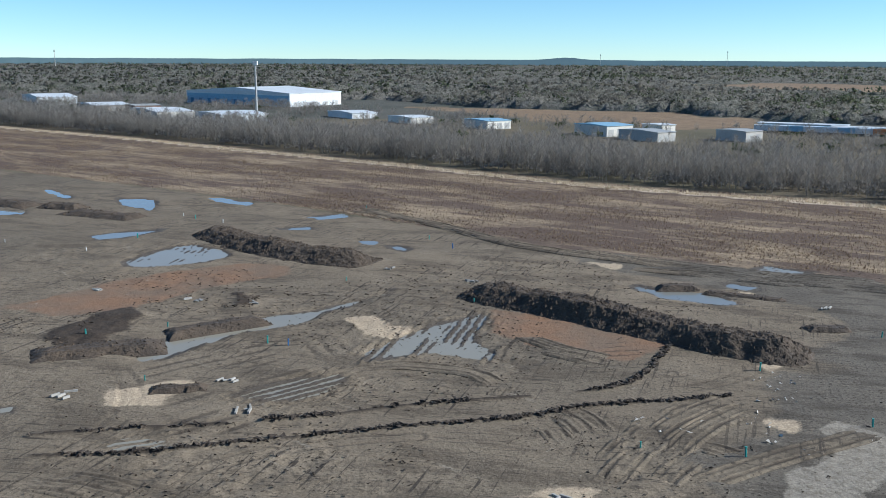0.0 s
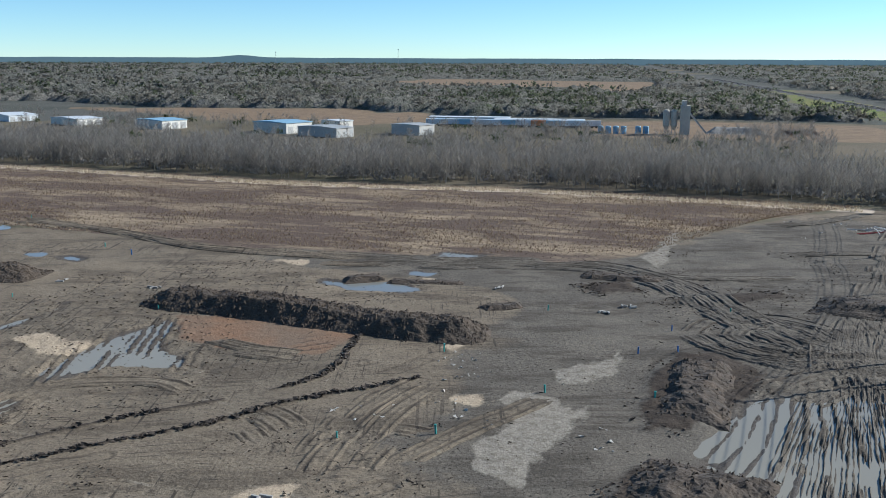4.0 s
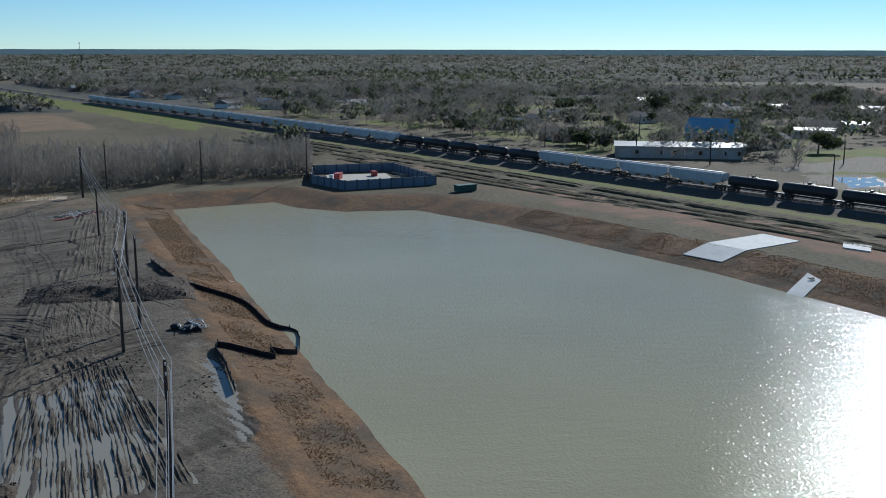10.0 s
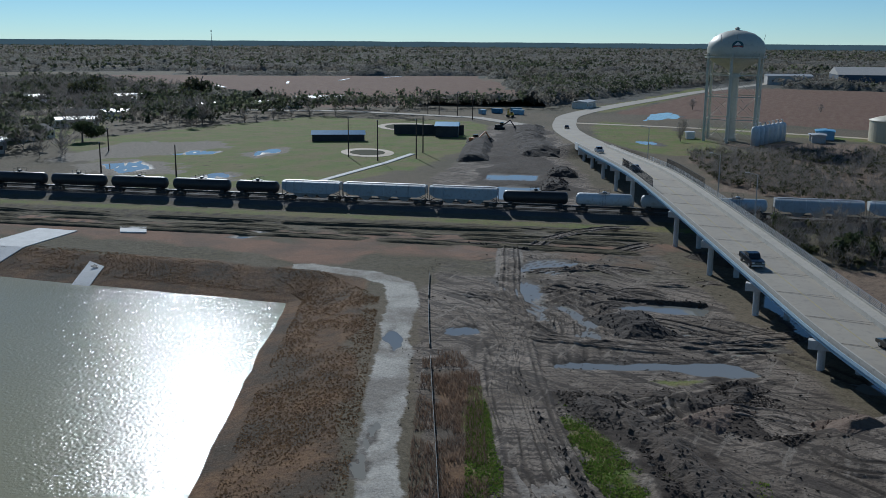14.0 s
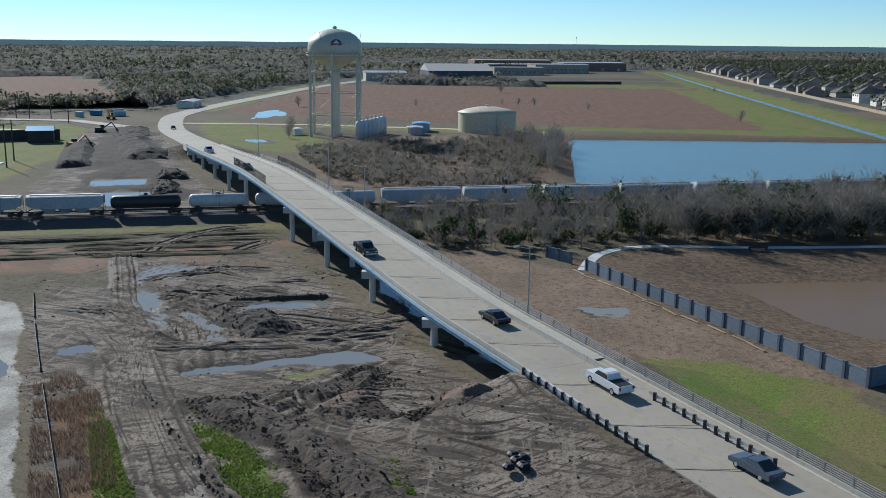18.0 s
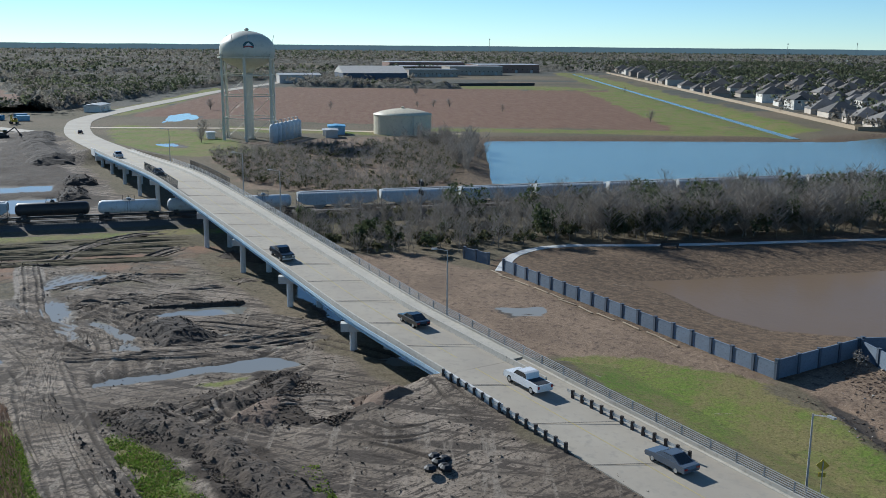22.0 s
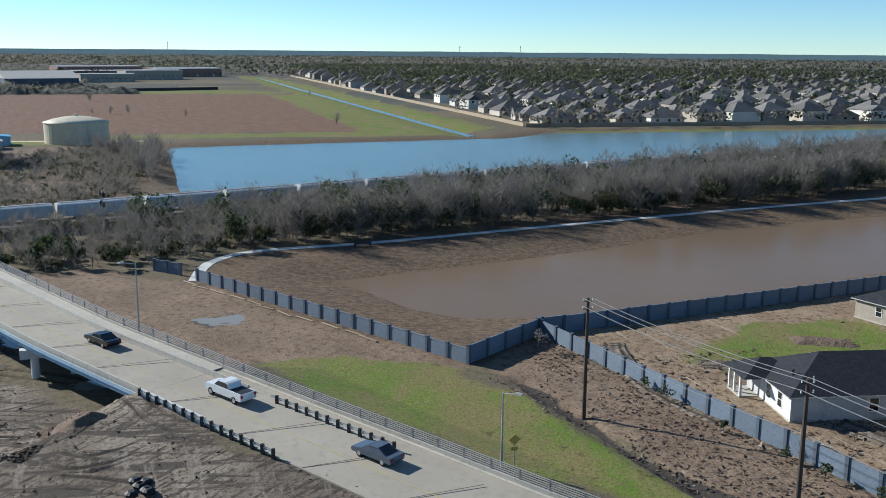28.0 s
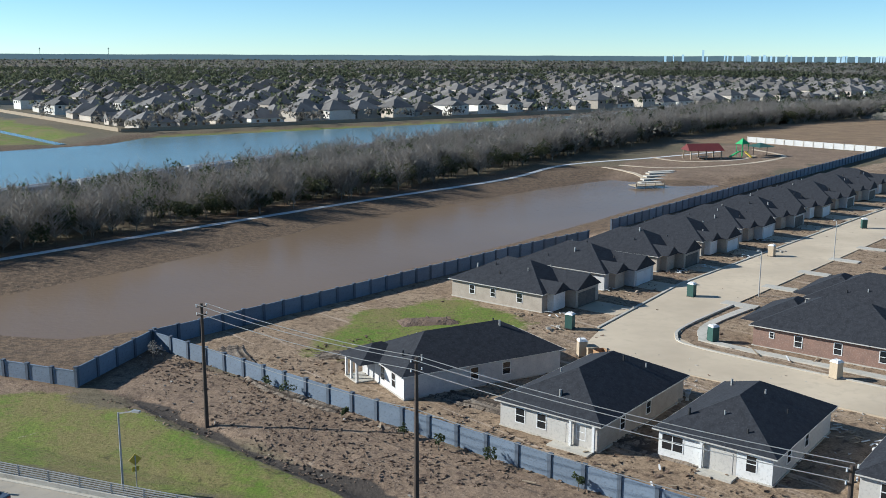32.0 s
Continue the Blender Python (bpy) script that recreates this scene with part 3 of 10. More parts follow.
hollow(0.15, 0.3, (-41.6, 123.9), (-38.2, 130.6), (-31.7, 137.1), (-26.2, 143.3), (-20.1, 146.1), (-13.2, 152.7), (-8.7, 159.1), (-11.3, 154.7), (-16.9, 146.5), (-19.9, 141.4), (-23.4, 136.7), (-29, 132.1), (-33.8, 125.8), (-36.4, 121.5), (-38.9, 121.2))
hollow(0.085, 1.8, (-10.7, 123.6), (-6.6, 130.3), (-3.5, 134.6), (-1.1, 139.2), (5.8, 144.2), (7.2, 141), (5, 133.3), (5.2, 127.8), (7.6, 122.2), (4.9, 120.9), (-0.2, 123.8), (-6.2, 122), (-9.7, 120.4))
hollow(0.075, 1.8, (-24.4, 107), (-21.2, 111), (-16.9, 114.2), (-12.9, 115.3), (-11.1, 112.8), (-12.9, 109.1), (-14.6, 106.7), (-20, 104.6))
hollow(0.05, 1.2, (-33.1, 92.6), (-31.5, 94.1), (-27.7, 94.9), (-26.7, 93.7), (-29.1, 91.9), (-32.1, 91.4))
hollow(0.14, 0, (31.9, 164.5), (34.3, 165.8), (37.2, 160.8), (45, 157.7), (48.4, 151), (43.8, 149.8), (37.6, 154.1), (31.5, 161.5))
hollow(0.12, 0, (48.3, 166.1), (50.5, 167), (54.2, 162.8), (51.5, 160.3), (48.4, 163.1))
hollow(0.1, 0.6, (57.9, 178), (62, 180.6), (68.4, 174.8), (64.9, 171), (57.5, 171.7))
hollow(0.1, 0, (-51.1, 103.8), (-47.6, 103.8), (-46.9, 101.5), (-49.6, 100.6))
hollow(0.11, 1.2, (151.3, -55.4), (160.1, -61.2), (159.3, -66), (152.5, -70.2), (147.7, -66.9), (147.3, -60.9))
hollow(0.13, 1, (140.6, -48.8), (146.5, -50.3), (146.2, -54.8), (140.3, -57), (129.9, -53.8), (120, -49.5), (121.9, -47), (129.9, -47.9))
hollow(0.1, 0.4, (120.6, -35), (123.1, -36.7), (121.6, -40.7), (118.6, -39.2), (118.5, -36.2))
hollow(0.16, 0, (105.6, -42.9), (105.4, -45.2), (102.5, -52.6), (102.1, -57.9), (99.4, -64.5), (96.7, -66.1), (94.3, -66.5), (94.5, -62.9), (96.9, -58), (100.7, -49.5), (102.6, -42.6))
hollow(0.15, 0, (127.5, -61.6), (127.5, -64.8), (124.7, -74.8), (121.4, -75.3), (119.7, -72.7), (125.6, -61.1))
hollow(0.1, 0.4, (108.6, -59.8), (112.1, -65.4), (110.5, -68.5), (107.8, -65))
hollow(0.06, 2.6, (130.6, -53.8), (126.5, -59.3), (111.7, -53.9), (115.4, -47.4))
hollow(0.06, 1.2, (105.8, -63.4), (103.8, -74.7), (99.9, -75.6), (101.5, -67.6))
hollow(0.1, 0, (88.6, -74.1), (86.9, -80.1), (85, -78.9), (86.4, -74.1))
POOL = [(54, 78), (66, 88), (75, 88), (81, 81), (63, 56), (50, 62), (44, 66)]
PALE, SANDY, ORANGE, DARK, GREEN, BROWN, TAN, LOAM, CLAY = ([] for _ in range(9))


def patch(kind, soft, *outline):
    """A patch of one kind of ground, with the softness of its edge."""
    kind.append((list(outline), soft))


patch(PALE, 4, (316.6, 26.3), (327.3, 12), (308.5, -1.2), (291.9, -2.9), (288.5, 17.3), (299.3, 28.3))
patch(PALE, 3, (279.3, -5.2), (291.6, -13.1), (287.5, -21.4), (271.9, -15.5), (272.2, -5.9))
patch(PALE, 3, (336.7, -22.9), (347.2, -33.8), (354.6, -42.8), (336.3, -39.7), (320, -27.5))
patch(PALE, 2.5, (332.9, 39.2), (380.4, 14), (379.7, -19.1), (355, -20), (332.3, 12.2), (319.8, 30.3))
patch(PALE, 1.7, (30.3, 81.9), (36.1, 86.4), (41.1, 93.4), (42.7, 97.7), (46.1, 95.4), (45.2, 90.6), (41.7, 85.2), (37.5, 82.8), (33, 77.9), (30.5, 79.6))
patch(PALE, 1.7, (47.7, 103.3), (50.5, 105.9), (55.6, 105.1), (59.7, 106.6), (56.2, 101.9), (53.2, 99.2), (48.1, 99.5))
patch(PALE, 1.7, (59.9, 108.8), (62.6, 111.8), (64.6, 111), (60.3, 105.9))
patch(PALE, 1.7, (87.7, 147.8), (94.4, 155.3), (98.6, 164.4), (116.7, 185.8), (119.5, 185.6), (101.6, 162.4), (94.4, 152.8), (88.8, 147.1))
patch(SANDY, 1.3, (-13, 140.3), (-10.6, 142.3), (-7.7, 136), (-4.6, 136.1), (-4, 130.3), (-7.4, 130.8), (-10.7, 133))
patch(SANDY, 1.3, (-38.9, 108.3), (-35.1, 109.8), (-31.6, 111.9), (-30.3, 109.8), (-33.6, 104.8), (-37.3, 104.3))
patch(SANDY, 1.3, (35, 101.4), (38.8, 99.8), (37.1, 95.6), (33.7, 97.2))
patch(SANDY, 1.3, (48.9, 160.2), (53.3, 159.5), (51.7, 155.9), (49.4, 156.6))
patch(SANDY, 1.3, (5.8, 81.7), (9.2, 82.9), (13.1, 82.2), (12.6, 79.7), (5.1, 79.6))
patch(SANDY, 1.3, (28.3, 181.9), (34, 180.5), (31.8, 176.9))
patch(SANDY, 1.3, (40.4, 119.3), (43.6, 120.3), (44.5, 118.5), (41.1, 117.1))
patch(SANDY, 1.3, (19.9, 84.5), (22.9, 86), (24.1, 84.5), (21.1, 83))
patch(SANDY, 1.3, (84.5, 111.5), (90.3, 110.6), (89.4, 106.2), (82.9, 105.2))
patch(ORANGE, 2.5, (355, -23.1), (331, -49.8), (335.9, -60.4), (316.3, -53.3), (331.3, -34.2), (343.8, -22.4))
patch(ORANGE, 2.5, (-67.2, 146.3), (-63.4, 154.8), (-57.7, 165.2), (-49.7, 172.2), (-39.1, 180.4), (-27.5, 178.6), (-27.6, 169), (-35.6, 163.5), (-41.3, 159.2), (-44.1, 152.1), (-48.6, 145.9), (-57.9, 140.7))
patch(ORANGE, 2, (8.1, 146.6), (15.3, 144.1), (25, 139.7), (32.2, 130.9), (29, 123.8), (23.2, 120.5), (13.5, 126.1), (6.9, 133.9))
patch(DARK, 5, (214, -70), (250, -80), (300, -98), (430, -158), (400, -160), (300, -124), (222, -99))
patch(DARK, 5, (300, -95), (415, -146), (424, -160), (380, -152), (300, -122))
patch(DARK, 1.5, (61.5, 99.6), (69.4, 106.7), (73.7, 104.7), (74.7, 97.1), (73, 92.4), (55.6, 80.9), (51.1, 84), (55.2, 92))
patch(DARK, 1.5, (37.3, 69.6), (41.1, 72.5), (46.2, 75.9), (51.2, 72.4), (51.6, 66.6), (48.9, 61.4))
patch(DARK, 2, (72.3, 146.6), (82.3, 144.9), (82.3, 137.2), (74.7, 139))
patch(DARK, 2, (79.3, 132.1), (92.9, 132.4), (103.6, 130.3), (101.7, 126.3), (89.5, 127.4))
patch(DARK, 2, (-55.1, 129.5), (-54, 141.5), (-48.8, 146.6), (-44.6, 141.6), (-46.7, 132.4), (-49.2, 124.3))
patch(DARK, 1.2, (-35.9, 156.1), (-32.6, 158.2), (-29.8, 148.7), (-32.1, 146.9))
patch(DARK, 1, (90.2, -49.7), (91.1, -54.5), (91.7, -59.5), (86.1, -58.1), (78.4, -55.8), (80.2, -53.4), (85.1, -53.7))
patch(DARK, 0.8, (77.8, -55.3), (76.6, -59.6), (74.5, -61), (73.6, -55.9))
patch(DARK, 1.2, (95.4, -39.5), (93.4, -41.2), (92.4, -45.4), (78.6, -47), (73, -48.7), (63.5, -42.9), (67.3, -38), (78, -41), (88.7, -39.7))
patch(GREEN, 6, (392, 40), (492, -70), (452, -140), (427, -142), (330, -100), (293, -77), (258, -45), (262, 10))
patch(GREEN, 12, (345, 110), (400, 150), (500, 120), (470, 30), (400, 40))
patch(GREEN, 2.5, (77.5, -90.7), (67.2, -97.9), (52, -101), (38.8, -95), (28.7, -88.5), (17.4, -78.6), (31.2, -75.5), (48, -79), (60, -82))
patch(GREEN, 3, (30, -117), (12, -117), (-2, -137), (12, -151), (26, -140))
patch(GREEN, 10, (620, -712), (510, -700), (560, -640), (690, -590))
patch(GREEN, 5, (490, -690), (230, -410), (250, -385), (530, -665))
patch(GREEN, 4, (335, -308), (240, -405), (200, -405), (330, -290))
patch(GREEN, 4, (400, -240), (300, -295), (290, -285), (380, -225))
patch(GREEN, 8, (395, -180), (330, -155), (300, -165), (290, -190), (380, -215), (440, -205))
patch(GREEN, 4, (500, -215), (490, -232), (720, -440), (740, -430))
patch(GREEN, 12, (450, 560), (700, 900), (760, 1000), (770, 980), (480, 545))
patch(GREEN, 1.6, (88.5, -38.1), (82.6, -40.5), (76.3, -40.1), (69.1, -39), (68.3, -35.8), (74.7, -35.4))
patch(GREEN, 0.9, (99.3, -31.5), (99.3, -33.5), (86.3, -30.1), (75.8, -26.9), (77.5, -24.6), (87.9, -27.9))
patch(GREEN, 1, (96.2, -51.5), (95.3, -57.1), (93.7, -59.2), (93.2, -54.3))
patch(GREEN, 0.8, (63.5, -42.9), (66.2, -45), (64.2, -46.3), (62.1, -44.8))
patch(BROWN, 8, (733, -493), (511, -687), (240, -402), (345, -313), (486, -232), (705, -425))
patch(BROWN, 20, (1098, 128), (1028, -332), (590, -225), (560, -82))
patch(TAN, 1.5, (50, -124), (38, -146), (5, -185), (-14, -208), (-62, -286), (-58, -305), (5, -203), (42, -150), (54, -133))
patch(TAN, 20, (260, 1249), (517, 1600), (823, 1396), (575, 975))
patch(TAN, 8, (314, 485), (401, 440), (349, 350), (270, 412))
patch(TAN, 14, (-120, -420), (-60, -450), (-190, -620), (-330, -520), (-160, -390))
patch(TAN, 1.5, (99.3, -40.6), (101.3, -43.4), (96.2, -51.5), (91.8, -50.6), (92.8, -46.3))
patch(LOAM, 3, *LOTS)
patch(LOAM, 3, (50, -104), (49, -119), (-8, -82), (-62, -46), (-55, -36), (18, -84), (40, -97))
patch(LOAM, 4, (128, -120), (112, -119), (52, -102), (76, -88), (95, -84), (150, -104))
patch(LOAM, 8, (-24, -316), (-60, -310), (-140, -400), (-90, -440), (-30, -350))
patch(LOAM, 6, (330, -200), (318, -262), (282, -270), (290, -215))
patch(CLAY, 3, (250, 100), (232, 68), (206, 17), (160, -28), (172, -36), (214, 12), (240, 62), (262, 100))
patch(TAN, 8, (60, 702.3), (209, 649.1), (180.1, 559.7), (51.3, 604.3))
patch(TAN, 6, (255.3, 532.6), (334.2, 516.8), (412.1, 452.4), (353.9, 355.9), (290.2, 377.7), (225.4, 431.3))
patch(TAN, 6, (-32.7, 773.8), (32.9, 762.4), (170.4, 711.1), (183.5, 560.7), (130.8, 543.7), (43.8, 659.2))
patch(GREEN, 6, (596.4, 726.5), (638.7, 735.2), (421.2, 345.6), (360.6, 301.6), (449.7, 477.8))
patch(GREEN, 8, (212, -446), (500, -728), (900, -1120), (930, -1090), (520, -690), (222, -398))
patch(GREEN, 6, (190, -408), (176, -450), (20, -592), (12, -584), (160, -440))
patch(LOAM, 5, (222, -140), (300, -170), (302, -205), (285, -268), (262, -262), (196, -188), (186, -160))
# pairs of wheel tracks pressed into the mud
WHEELS = [TRACK]


def wheel_track(*line):
    WHEELS.append(list(line))


wheel_track((39.7, -124.9), (38.6, -119.1), (34.4, -112.2), (28.5, -105.6), (19.4, -99.6), (10.1, -93.8))
wheel_track((20, -112), (0, -100), (-20, -88))
wheel_track((30, -118), (16, -122), (16, -132))
wheel_track((86, -51.4), (83.4, -59.9), (75.2, -64.5))
wheel_track((74, -51.8), (64.3, -55.2), (55.5, -56.7))
wheel_track((14.2, 82), (19.6, 91.1), (25.6, 99.6), (33, 106.2), (41.4, 109.8))
wheel_track((16.1, 80.9), (22.1, 89.7), (28.2, 98), (35.9, 105))
wheel_track((12.3, 83.2), (19.6, 94), (25.4, 101.3), (31, 106.2))
wheel_track((17.4, 79.8), (24.9, 89.7), (30.1, 94.1))
wheel_track((22.4, 91.1), (26.2, 92.6), (30.5, 89.8), (33.7, 92.7))
wheel_track((20.6, 80.9), (26.6, 85.8), (36, 91.3), (47.1, 97.4))
wheel_track((11.3, 103.7), (13.9, 99.4), (15.9, 92.5))
wheel_track((13, 105.2), (15.6, 100.3), (17.7, 93.2))
wheel_track((9.2, 101.1), (11.5, 97), (12.8, 91))
wheel_track((-6.4, 92.2), (-2.3, 87.4))
wheel_track((-5.3, 92.9), (-2, 88.7))
wheel_track((-40.8, 83.8), (-35.2, 82.6), (-27.6, 79.8))
wheel_track((-41.2, 85.7), (-34.8, 84.5), (-24.8, 80.4))
wheel_track((-11.7, 117.6), (-4.5, 118.2), (3.3, 115.6), (7.8, 109.4))
wheel_track((-7.5, 120), (-0.2, 118.9), (5.4, 115.6))
wheel_track((6.2, 133.3), (13.4, 125.3), (22.8, 118.1))
wheel_track((9.5, 134.8), (16.5, 125.3), (24.7, 120.5))
wheel_track((-21.3, 250.3), (-3.2, 227), (14, 203.7), (35.3, 188), (54.3, 176.4), (78.2, 166.7))
wheel_track((-17.8, 242.9), (-0.5, 221.6), (16, 198.6), (36.6, 183.1), (55.1, 172.1), (76.2, 162.4))
wheel_track((-32.5, 246.1), (-20.5, 241), (-5.8, 223))
wheel_track((33.6, 177.4), (55.1, 168), (71.1, 162.7), (81.5, 160.4), (87, 153), (90.1, 146.2), (90.2, 135.3), (87.4, 119.7), (86.9, 109), (88.5, 100.6), (88.8, 89.4))
wheel_track((43.2, 178.4), (60.6, 168.8), (74.9, 163.7), (84.5, 157.2), (87.9, 146.6), (88.2, 135.7), (86.6, 123.3), (85.1, 108), (85.4, 98.2), (85.8, 88.4))
wheel_track((91.3, 144.3), (92.5, 135.2), (90.9, 123.1), (90.5, 112.1), (91.1, 102.4), (92.8, 91.4))
wheel_track((88.7, 151.9), (94.5, 145.5), (104.2, 141.2), (116, 139.2))
wheel_track((75.9, 113.7), (75.2, 107), (78.1, 101.6), (81.6, 97.3), (84.3, 93.5))
wheel_track((78.3, 115), (78.2, 107.7), (81.1, 102.9), (85.7, 99.7))
wheel_track((76.7, 111.2), (82.6, 116), (89.3, 116.3), (93.2, 111.5))
wheel_track((79.8, 88.3), (89.5, 100.6), (101.1, 112.5), (113.6, 120.8), (130.5, 135.8), (153.8, 158.7), (180.4, 182.3))
wheel_track((82.1, 86.6), (93.9, 101.2), (105.5, 114), (119.9, 124.6), (135.8, 139))
wheel_track((84.2, 91.1), (94.8, 104.3), (106, 116), (122.4, 128.7))
wheel_track((87, 98.8), (94.3, 108.7), (107.5, 119.8), (118.6, 125.5), (143.5, 148.8))
wheel_track((90.4, 86.8), (97.6, 98.6), (104.1, 110.4), (109.5, 118.4))
wheel_track((96.7, 88.7), (103.8, 100.1), (103.8, 106.3), (97.7, 102.3))
wheel_track((69.8, 87.2), (83, 91.9), (92.8, 91.4), (99.4, 88.2))
wheel_track((64.1, 88.6), (72.2, 88.1), (82.1, 86.6), (89.2, 81.7))
wheel_track((111.2, 110), (113, 104.2), (109.6, 94.1))
wheel_track((124.9, 157.5), (135, 154.6), (147.4, 150.2))
wheel_track((140.9, 186.8), (154.5, 186), (181.3, 194.2))
wheel_track((137.8, -44.1), (129.2, -45.1), (117.8, -45.3), (113.8, -46.7), (110.9, -54.6), (105.8, -63.4), (101.8, -75.2))
wheel_track((142.7, -47), (131.3, -47), (119, -46.6), (112.8, -49.3), (106.8, -57.3), (102.4, -66.4))
wheel_track((132, -41.4), (124.5, -42.6), (114.2, -42.4), (102.1, -36.8), (91.4, -34.8), (79.6, -32.7))
wheel_track((112.6, -39), (101, -35.4), (87.9, -32.3), (75.5, -29))
wheel_track((105.5, -41.8), (94.8, -38), (82.5, -35.1), (72, -33.5))
wheel_track((111.2, -64.8), (109.6, -69.3), (108.1, -75.8), (102.8, -79.7))
wheel_track((139.1, -57.4), (134, -58.8), (137.2, -65.9), (132.4, -71.2))
wheel_track((126.3, -53.7), (120.7, -52), (115, -49.1))
wheel_track((126.3, -56.2), (119.3, -54), (113.7, -50.8))
wheel_track((125.8, -58.4), (117.9, -55.8), (112.1, -52.5))
wheel_track((109, -43.9), (102.5, -42.6), (98.2, -42.1))
wheel_track((124.6, -38.2), (124.9, -42), (121, -45.1))


wheel_track((139.2, -41.2), (118.2, -39.9), (95.4, -35.7), (71.8, -29.8))
wheel_track((136.9, -50.1), (110.2, -42.1), (85.5, -36), (70.7, -34))
wheel_track((145.4, -45.8), (125.6, -43.9), (106.1, -40.2))
wheel_track((107.4, -52.8), (107, -62.1), (107.2, -73), (107, -84.1))
wheel_track((112.2, -53.5), (110, -62.1), (106.7, -70.1), (103.6, -79))
wheel_track((115.6, -50.1), (122.6, -55.6), (127.2, -62.1), (124.3, -67.1))
wheel_track((129.6, -52.4), (120.6, -52.2), (110.9, -48.9))
wheel_track((114.2, -66.1), (115.3, -72.9), (109.1, -75.9), (105.5, -79.5))
wheel_track((138.9, -71.6), (135.5, -77.9), (134.9, -87.8))
wheel_track((131.8, -62.5), (133.5, -69.5), (126.1, -74.5))
wheel_track((95.9, -54.8), (83, -51), (75.7, -54))
wheel_track((87.1, -63.1), (77.5, -62.6), (75.3, -67.1))
wheel_track((76, -57.7), (67.9, -57.6), (63.3, -63.7))
wheel_track((77, -70.3), (67.2, -66), (60, -65))

# rows of clods pushed up at the edges of a haul road
CRESTS = [[(-42.5, 94.7), (-34.6, 96.4), (-23.1, 98.1), (-12.5, 100.8), (-2.1, 104.5), (9.6, 106.9), (18.6, 109.5), (23.1, 112.4), (26.1, 117.1), (31.5, 128.7)], [(-45.1, 88.4), (-40, 89.2), (-29.8, 90.2), (-21.9, 92.7), (-12.5, 95.4), (-0.8, 98.4), (7.2, 99.8), (16.4, 103.8), (23.1, 105.4), (34.1, 107.8)]]


def near_box(x, y, poly, pad):
    """Which places lie in the box round an outline."""
    xs, ys = [p[0] for p in poly], [p[1] for p in poly]
    return (x > min(xs) - pad) & (x < max(xs) + pad) & (y > min(ys) - pad) & (y < max(ys) + pad)


# ruts that fan out through the flooded ground
FAN = []
for line in ([(85.2, 97.4), (74.1, 86.7), (60.6, 73.9), (49.1, 62.6)],
             [(85.7, 97), (74.8, 86.3), (61.4, 73.3), (50.1, 61.9)],
             [(86.2, 96.7), (75.5, 85.8), (62.3, 72.7), (51.1, 61.2)],
             [(86.7, 96.3), (76.1, 85.4), (63.1, 72.1), (52, 60.5)],
             [(87.2, 96), (76.8, 84.9), (64, 71.5), (53, 59.8)],
             [(87.7, 95.6), (77.4, 84.4), (64.8, 70.9), (54, 59.2)],
             [(88.3, 95.2), (78.1, 84), (65.7, 70.3), (55, 58.5)],
             [(88.8, 94.9), (78.7, 83.5), (66.5, 69.7), (56, 57.8)],
             [(89.3, 94.5), (79.4, 83.1), (67.4, 69.1), (56.9, 57.1)],
             [(89.8, 94.2), (80, 82.6), (68.2, 68.5), (57.9, 56.4)],
             [(90.3, 93.8), (80.7, 82.2), (69.1, 67.9), (58.9, 55.7)],
             [(90.8, 93.5), (81.4, 81.7), (69.9, 67.3), (59.9, 55)],
             [(91.3, 93.1), (82, 81.3), (70.8, 66.7), (60.9, 54.3)],
             [(91.8, 92.8), (82.7, 80.8), (71.6, 66.1), (61.9, 53.6)]):
    FAN.append(line)

# deep tracks of heavy plant
HEAVY = []
for line in ([(43, 177.5), (60.2, 167.9), (74.7, 163.2), (84.5, 157.2), (88.4, 147.4), (89.5, 137.8), (88.1, 125.5), (86.6, 110), (87.4, 100.6), (88.3, 88.9)],
             [(78.3, 115), (77.9, 107.2), (80.2, 101.8), (84.2, 98), (90.5, 95.7)],
             [(76.7, 111.2), (82.6, 116), (89.3, 116.3), (92.6, 110.7), (91.2, 101.2)],
             [(80.4, 87.9), (90.1, 100.2), (103.1, 113.4), (115.9, 121.8), (139.5, 143.7), (173, 175.8)],
             [(84.6, 89.3), (96.5, 103.2), (110.1, 115.6), (125, 126.9)],
             [(70, 87.5), (82.6, 91.5), (92.8, 91.4), (99.4, 88.2)],
             [(-21, 246.5), (-0.6, 223.9), (15, 201.1), (35.9, 185.3), (54.6, 174), (77.2, 164.6)]):
    HEAVY.append(line)


def deep(x, y):
    """How far a place lies in the two ruts of a heavy track."""
    m = np.zeros(x.shape)
    for k, line in enumerate(HEAVY):
        q = near_box(x, y, line, 6)
        if q.any():
            X, Y = x[q], y[q]
            d = pdist(X, Y, line)[0] + 0.7 * fbm(X, Y, 9, 3, 37 + k)
            v = np.maximum(np.exp(-((d - 1.5) / 0.6) ** 2), 0.55 * np.exp(-((d - 3.3) / 0.35) ** 2) * step(fbm(X, Y, 20, 2, 39 + k), -0.05, 0.1))
            m[q] = np.maximum(m[q], v * step(fbm(X, Y, 12, 2, 43 + k), -0.35, -0.1))
    return m


def road_level(x, y):
    line = [p[:2] for p in ROADC]
    d, along, side = pdist(x, y, line[::12] + line[-1:])
    q = d < 90
    along, side = along * 0, side * 0 + 1
    if q.any():
        d[q], along[q], side[q] = pdist(x[q], y[q], line)
    run = np.concatenate([[0], np.cumsum([math.hypot(b[0] - a[0], b[1] - a[1]) for a, b in zip(ROADC, ROADC[1:])])])
    return d, np.interp(along, run, [p[2] for p in ROADC]), np.interp(along, run, [p[0] for p in ROADC]), side


